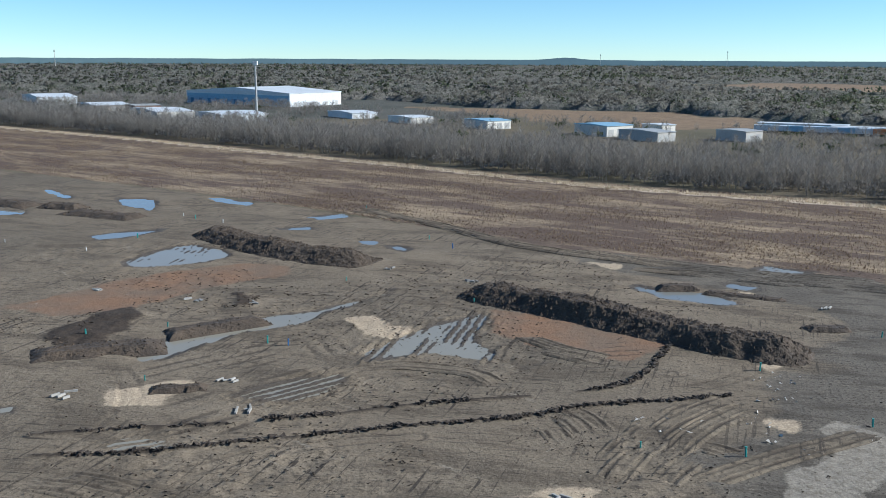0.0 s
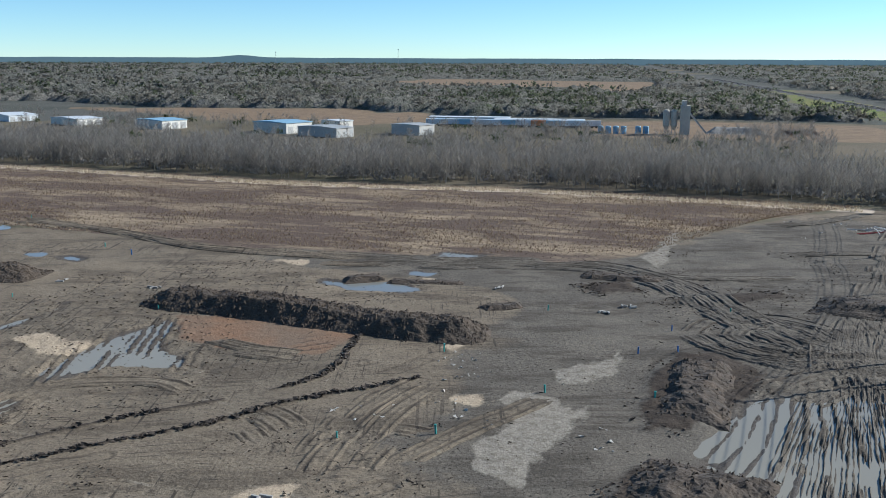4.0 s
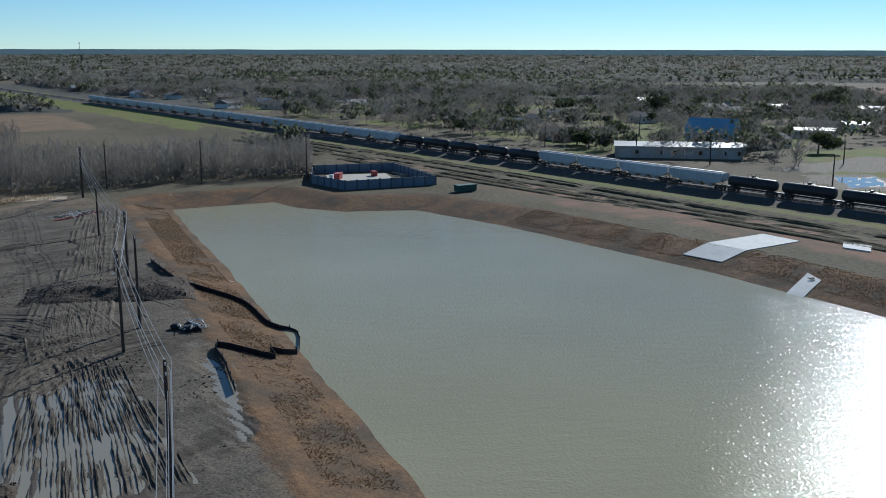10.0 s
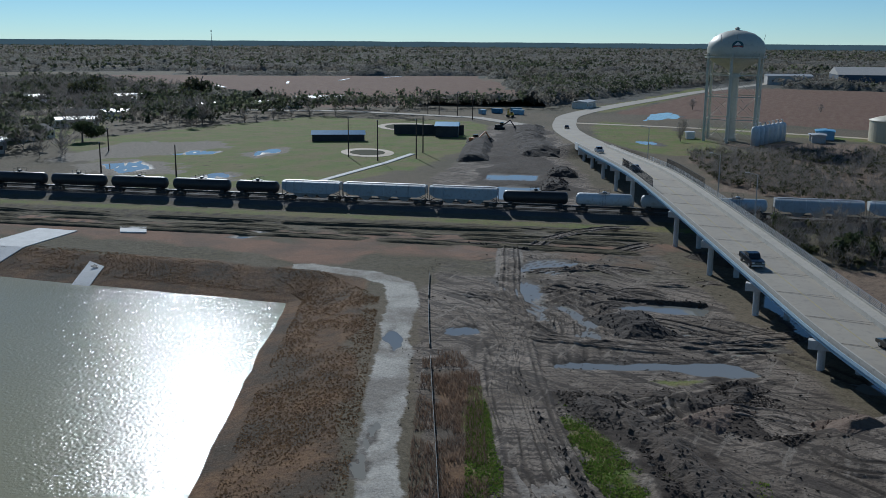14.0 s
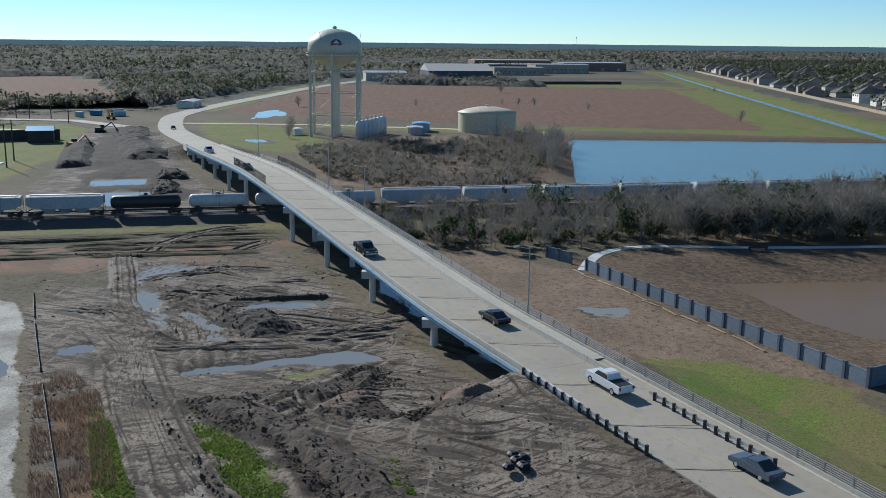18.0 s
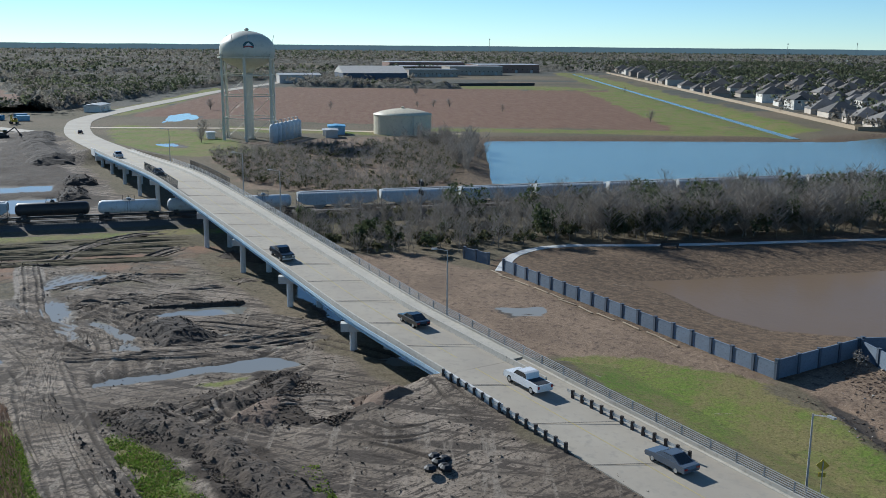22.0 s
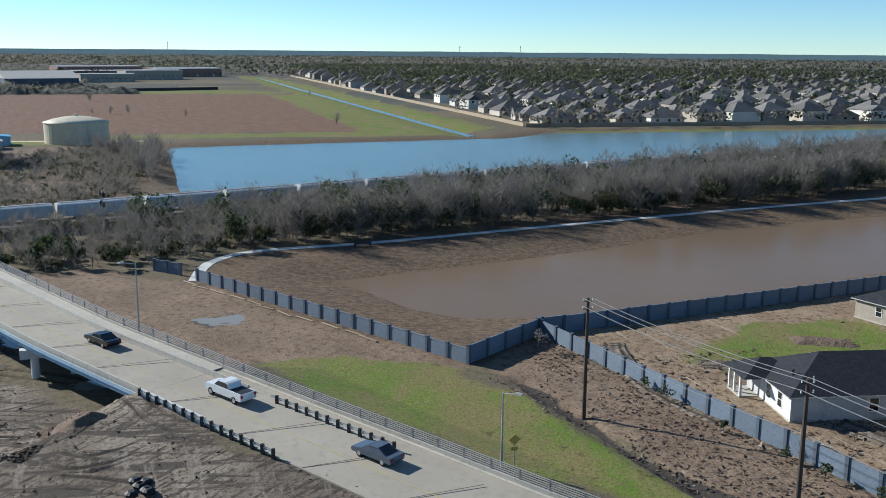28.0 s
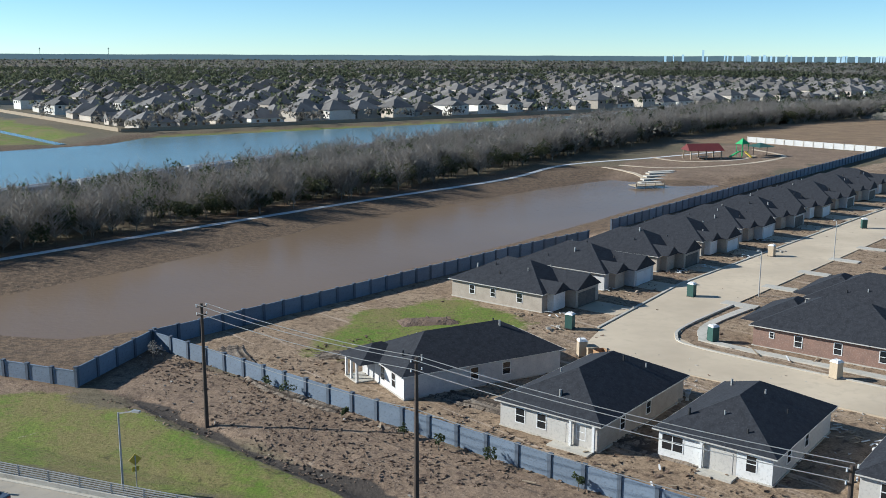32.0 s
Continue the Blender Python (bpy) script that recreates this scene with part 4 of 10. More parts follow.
def loose_tracks(seed, poly, count, reach):
    """Random curved wheel tracks over a muddy area."""
    r = random.Random(seed)
    xs, ys = [p[0] for p in poly], [p[1] for p in poly]
    out = []
    while len(out) < count:
        x, y = r.uniform(min(xs), max(xs)), r.uniform(min(ys), max(ys))
        if sdist(np.array([x]), np.array([y]), poly)[0] < 3:
            continue
        a, bend = r.uniform(0, 6.28), r.uniform(-0.05, 0.05)
        pts = []
        for i in range(r.randint(5, 9)):
            pts.append((x, y))
            x, y = x + math.cos(a) * reach / 6, y + math.sin(a) * reach / 6
            a += bend * reach / 6
        out.append(pts)
    return out


NEAR_A = [(-70, 80), (-60, 150), (10, 185), (70, 165), (125, 120), (100, 90), (60, 45), (20, 62), (-20, 72)]
NEAR_B = [(150, -45), (172, -56), (178, -76), (160, -86), (98, -70), (92, -40), (125, -34)]
LOOSE = loose_tracks(5, NEAR_A, 12, 34) + loose_tracks(9, NEAR_B, 10, 26) + loose_tracks(13, [(90, 85), (80, 125), (120, 140), (160, 160), (120, 112)], 8, 30)


def ruts(x, y):
    """Height and darkness of the wheel ruts."""
    z, m = np.zeros(x.shape), np.zeros(x.shape)
    for k, line in enumerate(LOOSE):
        xs, ys = [p[0] for p in line], [p[1] for p in line]
        q = (x > min(xs) - 3) & (x < max(xs) + 3) & (y > min(ys) - 3) & (y < max(ys) + 3)
        if not q.any():
            continue
        X, Y = x[q], y[q]
        d = pdist(X, Y, line)[0] + 0.35 * fbm(X, Y, 5, 2, 23 + k)
        part_on = step(fbm(X, Y, 9, 2, 31 + k) + 0.32, 0.0, 0.25)
        amp = 0.5 if line[0][1] > 0 else 0.9
        z[q] += (np.exp(-((d - 1.0) / 0.27) ** 2) * -0.15 + np.exp(-((d - 1.55) / 0.22) ** 2) * 0.13 + np.exp(-((d - 0.5) / 0.2) ** 2) * 0.06) * part_on * amp
        m[q] = np.maximum(m[q], np.exp(-((d - 1.05) / 0.42) ** 2) * part_on * amp)
    return z, m


def lanes(x, y):
    """Height and darkness of the many side-by-side wheel marks in churned mud."""
    z, m = np.zeros(x.shape), np.zeros(x.shape)
    b = step(sdist(x, y, SITE_B), -1, 3)
    a = 0.75 * step(sdist(x, y, NEAR_A), -12, 6)
    for seed, turn, pitch, thin in ((301, 0.35, 2.3, 0.10), (311, 1.15, 2.0, 0.12), (321, 2.3, 2.6, 0.12), (331, 1.75, 1.8, 0.12)):
        on = step(fbm(x, y, 26, 3, seed), thin, thin + 0.08)
        w = on * np.maximum(b, a * step(fbm(x, y, 40, 2, seed + 5), -0.02, 0.08))
        ph = (x * math.cos(turn) + y * math.sin(turn)) * 2 * math.pi / pitch + 26 * fbm(x, y, 70, 2, seed + 3) + 1.5 * fbm(x, y, 7, 2, seed + 7)
        r = np.sin(ph) * np.clip(0.5 + 3.0 * fbm(x, y, 6, 3, seed + 9), 0, 1.3)
        z += 0.10 * r * w * (0.6 + 0.6 * b)
        m = np.maximum(m, np.clip(-r * 1.2, 0, 1) * w)
    return z, m


def clearing(x, y):
    """Above zero where the far woods open into fields."""
    r, a = np.hypot(x, y), np.arctan2(x, y)
    v = fbm(a * 700, r * 2.2, 260, 3, 81) - np.where((r > 640) & (r < 2600), 0.06, 0.16)
    return np.where(r > 3200, -1.0, v)


def clumps(x, y):
    return fbm(x, y, 1.6, 3, 11)


def comb_ridges(x, y, poly):
    """Thin broken ridges side by side along the longest way of an outline."""
    p = np.array(poly)
    a, b = max(((p[i], p[j]) for i in range(len(p)) for j in range(i)), key=lambda e: np.hypot(*(e[0] - e[1])))
    t = math.atan2(b[1] - a[1], b[0] - a[0]) + 0.35
    u, v = x * math.cos(t) + y * math.sin(t), y * math.cos(t) - x * math.sin(t)
    ridge = np.sin(v * 2 * math.pi / 1.35 + 9 * fbm(u, v, 16, 3, 16) + 2.2 * fbm(u, v, 3, 2, 22))
    return np.clip(1.5 * ridge - 0.1, 0, 1) * step(fbm(u * 0.3, v, 2.6, 3, 20), -0.16, 0.04)


def level(x, y, fine=True):
    """Height of the ground."""
    x, y = np.asarray(x, float), np.asarray(y, float)
    z = 0.25 * fbm(x, y, 60, 3, 1)
    r = np.hypot(x, y)
    near = step(-r, -420, -250)
    muddy = np.maximum(step(sdist(x, y, SITE), -2, 3), np.maximum(step(sdist(x, y, SITE_B), -2, 2), step(sdist(x, y, SITE_C), -3, 3)))
    lots = np.maximum(step(sdist(x, y, LOTS), -2, 2), 1.6 * step(sdist(x, y, LOAM[1][0]), -2, 2))
    z = z * (1 - 0.7 * muddy)
    plain = z
    if fine:
        z = z + muddy * near * (0.16 * fbm(x, y, 5, 4, 3) + 0.40 * clumps(x, y) * step(fbm(x, y, 22, 3, 9), 0.0, 0.2)) + lots * near * 0.16 * fbm(x, y, 2.2, 4, 5)
        for poly, soft in DARK:
            q = near_box(x, y, poly, 6)
            if q.any():
                X, Y = x[q], y[q]
                z[q] += step(sdist(X, Y, poly), -soft, soft) * (0.30 + 0.75 * fbm(X, Y, 2.4, 4, 7))
        z = z + ruts(x, y)[0] + lanes(x, y)[0]
        for line in CRESTS:
            d = pdist(x, y, line)[0] + 0.5 * fbm(x, y, 4, 3, 33)
            z = z + 0.26 * np.exp(-(d / 0.34) ** 2) * step(fbm(x, y, 3.5, 3, 35), -0.12, 0.06)
        for poly, depth, rutted in HOLLOWS:
            q = near_box(x, y, poly, 8)
            if not q.any():
                continue
            X, Y = x[q], y[q]
            s = sdist(X, Y, poly)
            w = step(s + 4.0 * fbm(X, Y, 7, 4, 13), -1.4, 1.4)
            z[q] = z[q] * (1 - w) + (plain[q] - depth * 2.6) * w
            z[q] += depth * (1.3 * fbm(X, Y, 2.2, 4, 15) + 2.1 * rutted * comb_ridges(X, Y, poly)) * step(s, -4, 0)
        inside = step(sdist(x, y, POOL) + 2 * fbm(x, y, 5, 2, 17), -3, 3)
        across = np.arctan2(x - 95, y - 112) * 40 + 1.4 * fbm(x, y, 16, 3, 19)
        comb = np.abs(np.sin(across * 2.0 + 1.6 * fbm(x, y, 14, 3, 25)))
        comb = np.exp(-(comb / 0.38) ** 2)
        fan = step(sdist(x, y, [(46, 64), (60, 88), (84, 106), (92, 100), (84, 80), (64, 54)]) + 2 * fbm(x, y, 5, 2, 17), -3, 3)
        z = z - inside * 0.125 + 0.16 * inside * fbm(x, y, 12, 2, 29) + np.maximum(inside, fan) * (0.20 * comb * np.clip(0.55 + 2.2 * fbm(x, y, 10, 3, 27), 0, 1.3) + 0.10 * fbm(x, y, 1.3, 3, 21))
    # ponds
    for poly, wl, slope in ((POND_A, -2.5, 0.22), (POND_B, -1.5, 0.11), (POND_C, -1.0, 0.16)):
        s = -sdist(x, y, poly) + 1.2 * fbm(x, y, 9, 3, 41)
        z = np.where(s < 30, np.minimum(z, wl + np.clip(s, -4, 30) * slope), z)
    d = pdist(x, y, STREAM)[0] + 1.2 * fbm(x, y, 6, 3, 43)
    z = z - 0.5 * np.exp(-(d / 1.3) ** 2)
    d, along, side = pdist(x, y, CANAL)
    z = np.minimum(z, np.where(d < 16, -1.6 + np.clip(d - 2.4, 0, 14) * 0.15, 9))
    # railway bank, verge ditch
    n = RN[0] * x + RN[1] * y
    bank = np.clip((9.5 - np.abs(n - RAIL - 2)) / 4.5, 0, 1)
    z = np.maximum(z, np.where(bank > 0, 0.75 * bank, -9))
    u = RU[0] * x + RU[1] * y
    ditch = np.exp(-((n - DITCH_N) / 2.2) ** 2) + 0.5 * np.exp(-((n - 197) / 1.2) ** 2)
    z = z - 0.55 * ditch * step(u, 10, 40) * step(-u, -430, -300)
    # road fill, and the hollow under the bridge
    d, rz, rx, side = road_level(x, y)
    fill = (rx < 76) | (rx > 300)
    ends = step(-rx, -79, -71) + step(rx, 296, 306)
    z = np.where((d < 40) & fill, np.maximum(z, rz * ends - 0.12 - np.maximum(0, d - ROADW / 2 - 0.6) * np.where((side > 0) | (rx > 200), 0.26, 0.2)), z)
    return z


def gz(x, y):
    return float(level(np.array([x]), np.array([y]), False)[0])


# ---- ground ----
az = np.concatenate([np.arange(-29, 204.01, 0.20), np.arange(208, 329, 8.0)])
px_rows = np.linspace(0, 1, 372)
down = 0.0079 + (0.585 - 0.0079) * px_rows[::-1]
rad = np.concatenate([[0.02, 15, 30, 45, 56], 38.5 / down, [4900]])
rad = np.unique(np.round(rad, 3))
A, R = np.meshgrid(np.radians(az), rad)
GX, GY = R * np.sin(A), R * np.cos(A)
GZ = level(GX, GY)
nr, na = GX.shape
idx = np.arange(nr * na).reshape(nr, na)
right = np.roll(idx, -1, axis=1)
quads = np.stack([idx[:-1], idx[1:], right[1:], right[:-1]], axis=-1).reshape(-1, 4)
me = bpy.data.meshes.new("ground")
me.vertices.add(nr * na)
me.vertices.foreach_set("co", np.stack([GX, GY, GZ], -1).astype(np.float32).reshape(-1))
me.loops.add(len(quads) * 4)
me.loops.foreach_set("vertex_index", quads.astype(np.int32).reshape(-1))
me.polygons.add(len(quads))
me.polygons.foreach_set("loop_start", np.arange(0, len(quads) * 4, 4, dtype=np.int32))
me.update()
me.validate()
gx, gy = GX.reshape(-1), GY.reshape(-1)
ragged = fbm(gx, gy, 7, 4, 51)


def zone(polys, rag=1.0):
    v = np.zeros(gx.shape)
    for poly, soft in polys:
        xs, ys = [p[0] for p in poly], [p[1] for p in poly]
        m = (gx > min(xs) - 20) & (gx < max(xs) + 20) & (gy > min(ys) - 20) & (gy < max(ys) + 20)
        s = sdist(gx[m], gy[m], poly) + ragged[m] * soft * 2.2 * rag
        v[m] = np.maximum(v[m], step(s, -soft, soft))
    return v


def strip(line, half, soft, rag=1.0):
    d = pdist(gx, gy, line)[0]
    return step(half - d + ragged * soft * 2.0 * rag, -soft, soft)


gn, gu = RN[0] * gx + RN[1] * gy, RU[0] * gx + RU[1] * gy
dA, dB, dC = -sdist(gx, gy, POND_A), -sdist(gx, gy, POND_B), -sdist(gx, gy, POND_C)
MASKS = {
    "mud": zone([(SITE, 3.0), (SITE_B, 2.5), (SITE_C, 4.0)]),
    "churn": zone([(SITE_B, 2.5), (SITE_C, 4.0)]),
    "verge": (step(gn, 150, 158) * step(-gn, -209, -206) * step(gu, -60, -20) * step(-gu, -620, -480)) * (0.55 + 0.9 * ragged),
    "damp": zone([([(30, 52), (60, 42), (132, 112), (188, 172), (150, 192), (95, 165), (60, 182), (10, 222), (36, 172), (62, 140), (40, 112), (24, 84)], 7.0)]),
    "straw": strip(offset(FIELD[:7], 8.5), 3.0, 0.8, 0.6),
    "field": zone([(FIELD, 2.5)]),
    "green": np.maximum(np.maximum(zone(GREEN), 0.75 * step(gn, 262, 275) * step(gx, 300, 330) * step(-np.hypot(gx, gy), -900, -700) * step(gy, 10, 40) * step(fbm(gx, gy, 34, 3, 87), 0.02, 0.12)), 0.62 * step(3.5 - np.abs(gn - VERGE_N) + ragged * 4, -2, 2) * step(gu, -60, -20)),
    "rust": np.maximum(step(13 - dA + ragged * 5, -2, 2), zone([([(106, -29.5), (60, -17.5), (58, -21.5), (104, -33)], 1.2)])),
    "bank": np.maximum(step(26 - dB + ragged * 4, -2, 2), step(15 - dC + ragged * 4, -3, 3) * 0.6),
    "loam": zone(LOAM), "clay": np.maximum(zone(CLAY), (0.55 + 1.3 * ragged) * step(gn, 160, 172) * step(-gn, -191, -186) * step(gu, -40, 0) * step(-gu, -330, -260)), "brown": zone(BROWN), "tan": zone(TAN), "dark": zone(DARK, 1.4),
    "sandy": zone(SANDY, 1.6), "pale": zone(PALE, 2.2), "orange": zone(ORANGE),
    "wet": np.maximum(zone([(h[0], 1.6) for h in HOLLOWS], 1.2), np.maximum(zone([(POOL, 3.0)]), 0.7 * np.exp(-((gn - DITCH_N) / 2.2) ** 2) * step(gu, 0, 40) * step(fbm(gx, gy, 30, 3, 57), -0.05, 0.1))),
    "gravel": strip(GRAVEL, 2.1, 0.7, 1.4),
    "stream": strip(STREAM, 0.7, 0.6, 3.0),
    "lot": zone([(LOTS, 3.0)]),
    "wood": np.where(((np.hypot(gx, gy) > 620) & (clearing(gx, gy) < 0)) & (zone(BROWN) + zone(TAN) + zone(GREEN) < 0.3), 1.0, 0.0),
    "track": strip(TRACK, 2.4, 0.8),
    "rut": np.maximum(np.maximum(np.maximum(0.5 * deep(gx, gy), ruts(gx, gy)[1]), sum(np.exp(-((pdist(gx, gy, q)[0] + 0.5 * fbm(gx, gy, 4, 3, 33)) / 0.5) ** 2) for q in CRESTS) * step(fbm(gx, gy, 3.5, 3, 35), -0.12, 0.06)), np.maximum(0.85 * lanes(gx, gy)[1], (0.75 + ragged) * sum(np.exp(-((gn + 1.5 * np.sin(gu / 70) - q) / 0.55) ** 2) for q in (183.5, 185.6, 189.2, 195.5, 197.6, 200.5)) * step(gu, -20, 20) * step(-gu, -420, -300))),
    "stone": step(7.5 - np.abs(gn - RAIL - 2), -1, 1),
}
for key, v in MASKS.items():
    me.attributes.new(key, "FLOAT", "POINT").data.foreach_set("value", v.astype(np.float32))

k = Mat("earth", 0.92, 0, 0.14)
co = "Object"
n_big, n_mid, n_fine, n_grit = k.noise(0.012, 4), k.noise(0.11, 5, 0.62), k.noise(0.9, 5, 0.65), k.noise(5.0, 3, 0.6)
n_furrow = k.noise(0.30, 5, 0.62, (0.22, 1, 1, -0.656))
n_swath = k.noise(0.07, 5, 0.65, (0.35, 1, 1, -0.656))
n_streak = k.noise(0.9, 4, 0.6, (0.07, 1, 1, 0.45))
n_streak2 = k.noise(0.8, 4, 0.6, (0.07, 1, 1, -0.75))
n_patch = k.noise(0.045, 3)
n_speck = k.noise(2.4, 5, 0.72)
n_rag = k.noise(0.5, 6, 0.72, (0.5, 1, 1, 0.9))
land = k.mix(k.ramp(n_big, 0.38, 0.62), (0.125, 0.108, 0.07), (0.18, 0.142, 0.095))
land = k.mix(k.ramp(n_fine, 0.45, 0.8), land, (0.075, 0.062, 0.035))
mud = k.mix(k.ramp(n_mid, 0.35, 0.66), (0.185, 0.144, 0.100), (0.250, 0.197, 0.138))
mud = k.mix(k.math("MULTIPLY", k.ramp(n_big, 0.42, 0.62), 0.8), mud, (0.148, 0.120, 0.088))
n_damp = k.noise(0.16, 6, 0.7, (0.35, 1, 1, -0.3))
mud = k.mix(k.math("MULTIPLY", k.ramp(n_damp, 0.50, 0.60), 0.75), mud, (0.112, 0.088, 0.063))
mud = k.mix(k.math("MULTIPLY", k.ramp(n_fine, 0.52, 0.66), k.ramp(n_patch, 0.38, 0.58)), mud, (0.080, 0.064, 0.047))
n_streak3 = k.noise(1.7, 4, 0.62, (0.05, 1, 1, 1.25))
n_streak4 = k.noise(2.2, 3, 0.6, (0.045, 1, 1, -0.15))
for line, lo, where, hi in ((n_streak3, 0.58, n_patch, (0.42, 0.56)), (n_streak4, 0.59, n_mid, (0.54, 0.44))):
    mud = k.mix(k.math("MULTIPLY", k.ramp(line, lo, lo + 0.05), k.ramp(where, *hi)), mud, (0.066, 0.053, 0.041))
mud = k.mix(k.math("MULTIPLY", k.ramp(n_streak2, 0.62, 0.68), k.ramp(n_mid, 0.48, 0.6)), mud, (0.235, 0.195, 0.145))
mud = k.mix(k.ramp(n_grit, 0.66, 0.78), mud, (0.215, 0.178, 0.13))
churn = k.mix(k.ramp(n_mid, 0.4, 0.6), (0.165, 0.131, 0.099), (0.27, 0.218, 0.168))
churn = k.mix(k.ramp(n_streak, 0.50, 0.57), churn, (0.085, 0.068, 0.054))
churn = k.mix(k.ramp(n_streak3, 0.53, 0.60), churn, (0.075, 0.060, 0.048))
churn = k.mix(k.ramp(n_streak2, 0.57, 0.66), churn, (0.24, 0.20, 0.158))
churn = k.mix(k.ramp(n_speck, 0.53, 0.62), churn, (0.075, 0.060, 0.048))
mud = k.mix(k.math("MULTIPLY", k.math("MULTIPLY", k.ramp(n_speck, 0.55, 0.62), 0.85), k.ramp(n_mid, 0.42, 0.56)), mud, (0.055, 0.043, 0.033))
dry = k.mix(k.ramp(k.math("ADD", k.math("MULTIPLY", n_furrow, 0.35), k.math("MULTIPLY", n_swath, 0.65)), 0.47, 0.60), (0.118, 0.082, 0.062), (0.33, 0.248, 0.160))
dry = k.mix(k.ramp(n_fine, 0.50, 0.68), dry, (0.088, 0.062, 0.048))
dry = k.mix(k.ramp(n_grit, 0.60, 0.80), dry, (0.38, 0.31, 0.20))
grass = k.mix(k.ramp(n_mid, 0.36, 0.62), (0.115, 0.180, 0.026), (0.180, 0.200, 0.050))
grass = k.mix(k.ramp(n_fine, 0.48, 0.68), grass, (0.158, 0.140, 0.056))
grass = k.mix(k.math("MULTIPLY", k.ramp(k.noise(0.10, 6, 0.72, (1, 0.6, 1, 0.5)), 0.45, 0.57), 0.85), grass, (0.208, 0.168, 0.074))
grass = k.mix(k.ramp(k.noise(0.22, 5, 0.7), 0.60, 0.68), grass, (0.085, 0.075, 0.034))
grass = k.mix(k.ramp(n_speck, 0.56, 0.66), grass, (0.075, 0.080, 0.024))
rust = k.mix(k.ramp(n_fine, 0.35, 0.7), (0.215, 0.128, 0.066), (0.125, 0.075, 0.045))
rust = k.mix(k.ramp(n_mid, 0.42, 0.62), rust, (0.095, 0.072, 0.05))
bank = k.mix(k.ramp(n_fine, 0.40, 0.62), (0.175, 0.12, 0.077), (0.085, 0.062, 0.044))
bank = k.mix(k.ramp(n_speck, 0.56, 0.66), bank, (0.235, 0.172, 0.115))
loam = k.mix(k.ramp(n_mid, 0.36, 0.64), (0.265, 0.190, 0.130), (0.185, 0.131, 0.090))
loam = k.mix(k.ramp(n_fine, 0.5, 0.66), loam, (0.115, 0.08, 0.059))
loam = k.mix(k.ramp(n_speck, 0.56, 0.68), loam, (0.30, 0.225, 0.17))
loam = k.mix(k.ramp(n_grit, 0.58, 0.70), loam, (0.09, 0.062, 0.047))
brown = k.mix(k.ramp(n_furrow, 0.4, 0.65), (0.165, 0.092, 0.062), (0.20, 0.125, 0.082))
tan = k.mix(k.ramp(n_mid, 0.36, 0.64), (0.255, 0.18, 0.11), (0.19, 0.13, 0.085))
sandy = k.mix(k.ramp(n_fine, 0.35, 0.7), (0.47, 0.365, 0.25), (0.35, 0.27, 0.185))
pale = k.mix(k.ramp(n_fine, 0.4, 0.65), (0.29, 0.252, 0.20), (0.185, 0.155, 0.12))
orange = k.mix(k.ramp(n_mid, 0.38, 0.62), (0.225, 0.132, 0.080), (0.185, 0.130, 0.090))
clay = k.mix(k.ramp(n_mid, 0.4, 0.65), (0.245, 0.142, 0.090), (0.165, 0.112, 0.078))
lot = k.mix(k.ramp(n_mid, 0.36, 0.64), (0.34, 0.25, 0.165), (0.235, 0.165, 0.108))
lot = k.mix(k.ramp(n_fine, 0.5, 0.64), lot, (0.13, 0.09, 0.06))
lot = k.mix(k.ramp(n_speck, 0.57, 0.66), lot, (0.09, 0.062, 0.042))
lot = k.mix(k.ramp(n_streak2, 0.58, 0.66), lot, (0.40, 0.31, 0.23))
c = k.mix(k.ramp(k.attr("wood"), 0.2, 0.8), land, k.mix(k.ramp(n_big, 0.4, 0.6), (0.110, 0.103, 0.086), (0.082, 0.082, 0.064)))


def over(c, name, col, noise=n_fine, amount=0.5):
    v = k.math("ADD", k.attr(name), k.math("MULTIPLY", k.math("SUBTRACT", noise, 0.5), amount))
    return k.mix(k.ramp(v, 0.32, 0.66), c, col)


damp = k.mix(k.ramp(n_mid, 0.36, 0.64), (0.118, 0.100, 0.079), (0.165, 0.139, 0.108))
damp = k.mix(k.math("MULTIPLY", k.ramp(n_speck, 0.54, 0.61), k.ramp(n_patch, 0.38, 0.54)), damp, (0.050, 0.041, 0.033))
damp = k.mix(k.math("MULTIPLY", k.ramp(n_damp, 0.50, 0.58), 0.8), damp, (0.075, 0.062, 0.048))
for name, col in (("brown", brown), ("tan", tan), ("bank", bank), ("mud", mud), ("damp", damp), ("churn", churn), ("field", dry), ("loam", loam)):
    c = over(c, name, col)
c = over(c, "orange", orange, n_rag, 1.3)
verge = k.mix(k.ramp(n_fine, 0.4, 0.65), (0.128, 0.106, 0.060), (0.080, 0.067, 0.043))
c = over(c, "verge", verge)
c = over(c, "clay", clay)
c = over(c, "rust", rust)
c = over(c, "lot", lot)
c = over(c, "green", grass, n_fine, 1.4)
c = k.mix(k.ramp(k.attr("rut"), 0.25, 0.8), c, (0.060, 0.047, 0.036))
c = over(c, "track", k.mix(k.ramp(n_fine, 0.4, 0.7), (0.29, 0.252, 0.21), (0.155, 0.13, 0.104)), n_mid, 0.8)
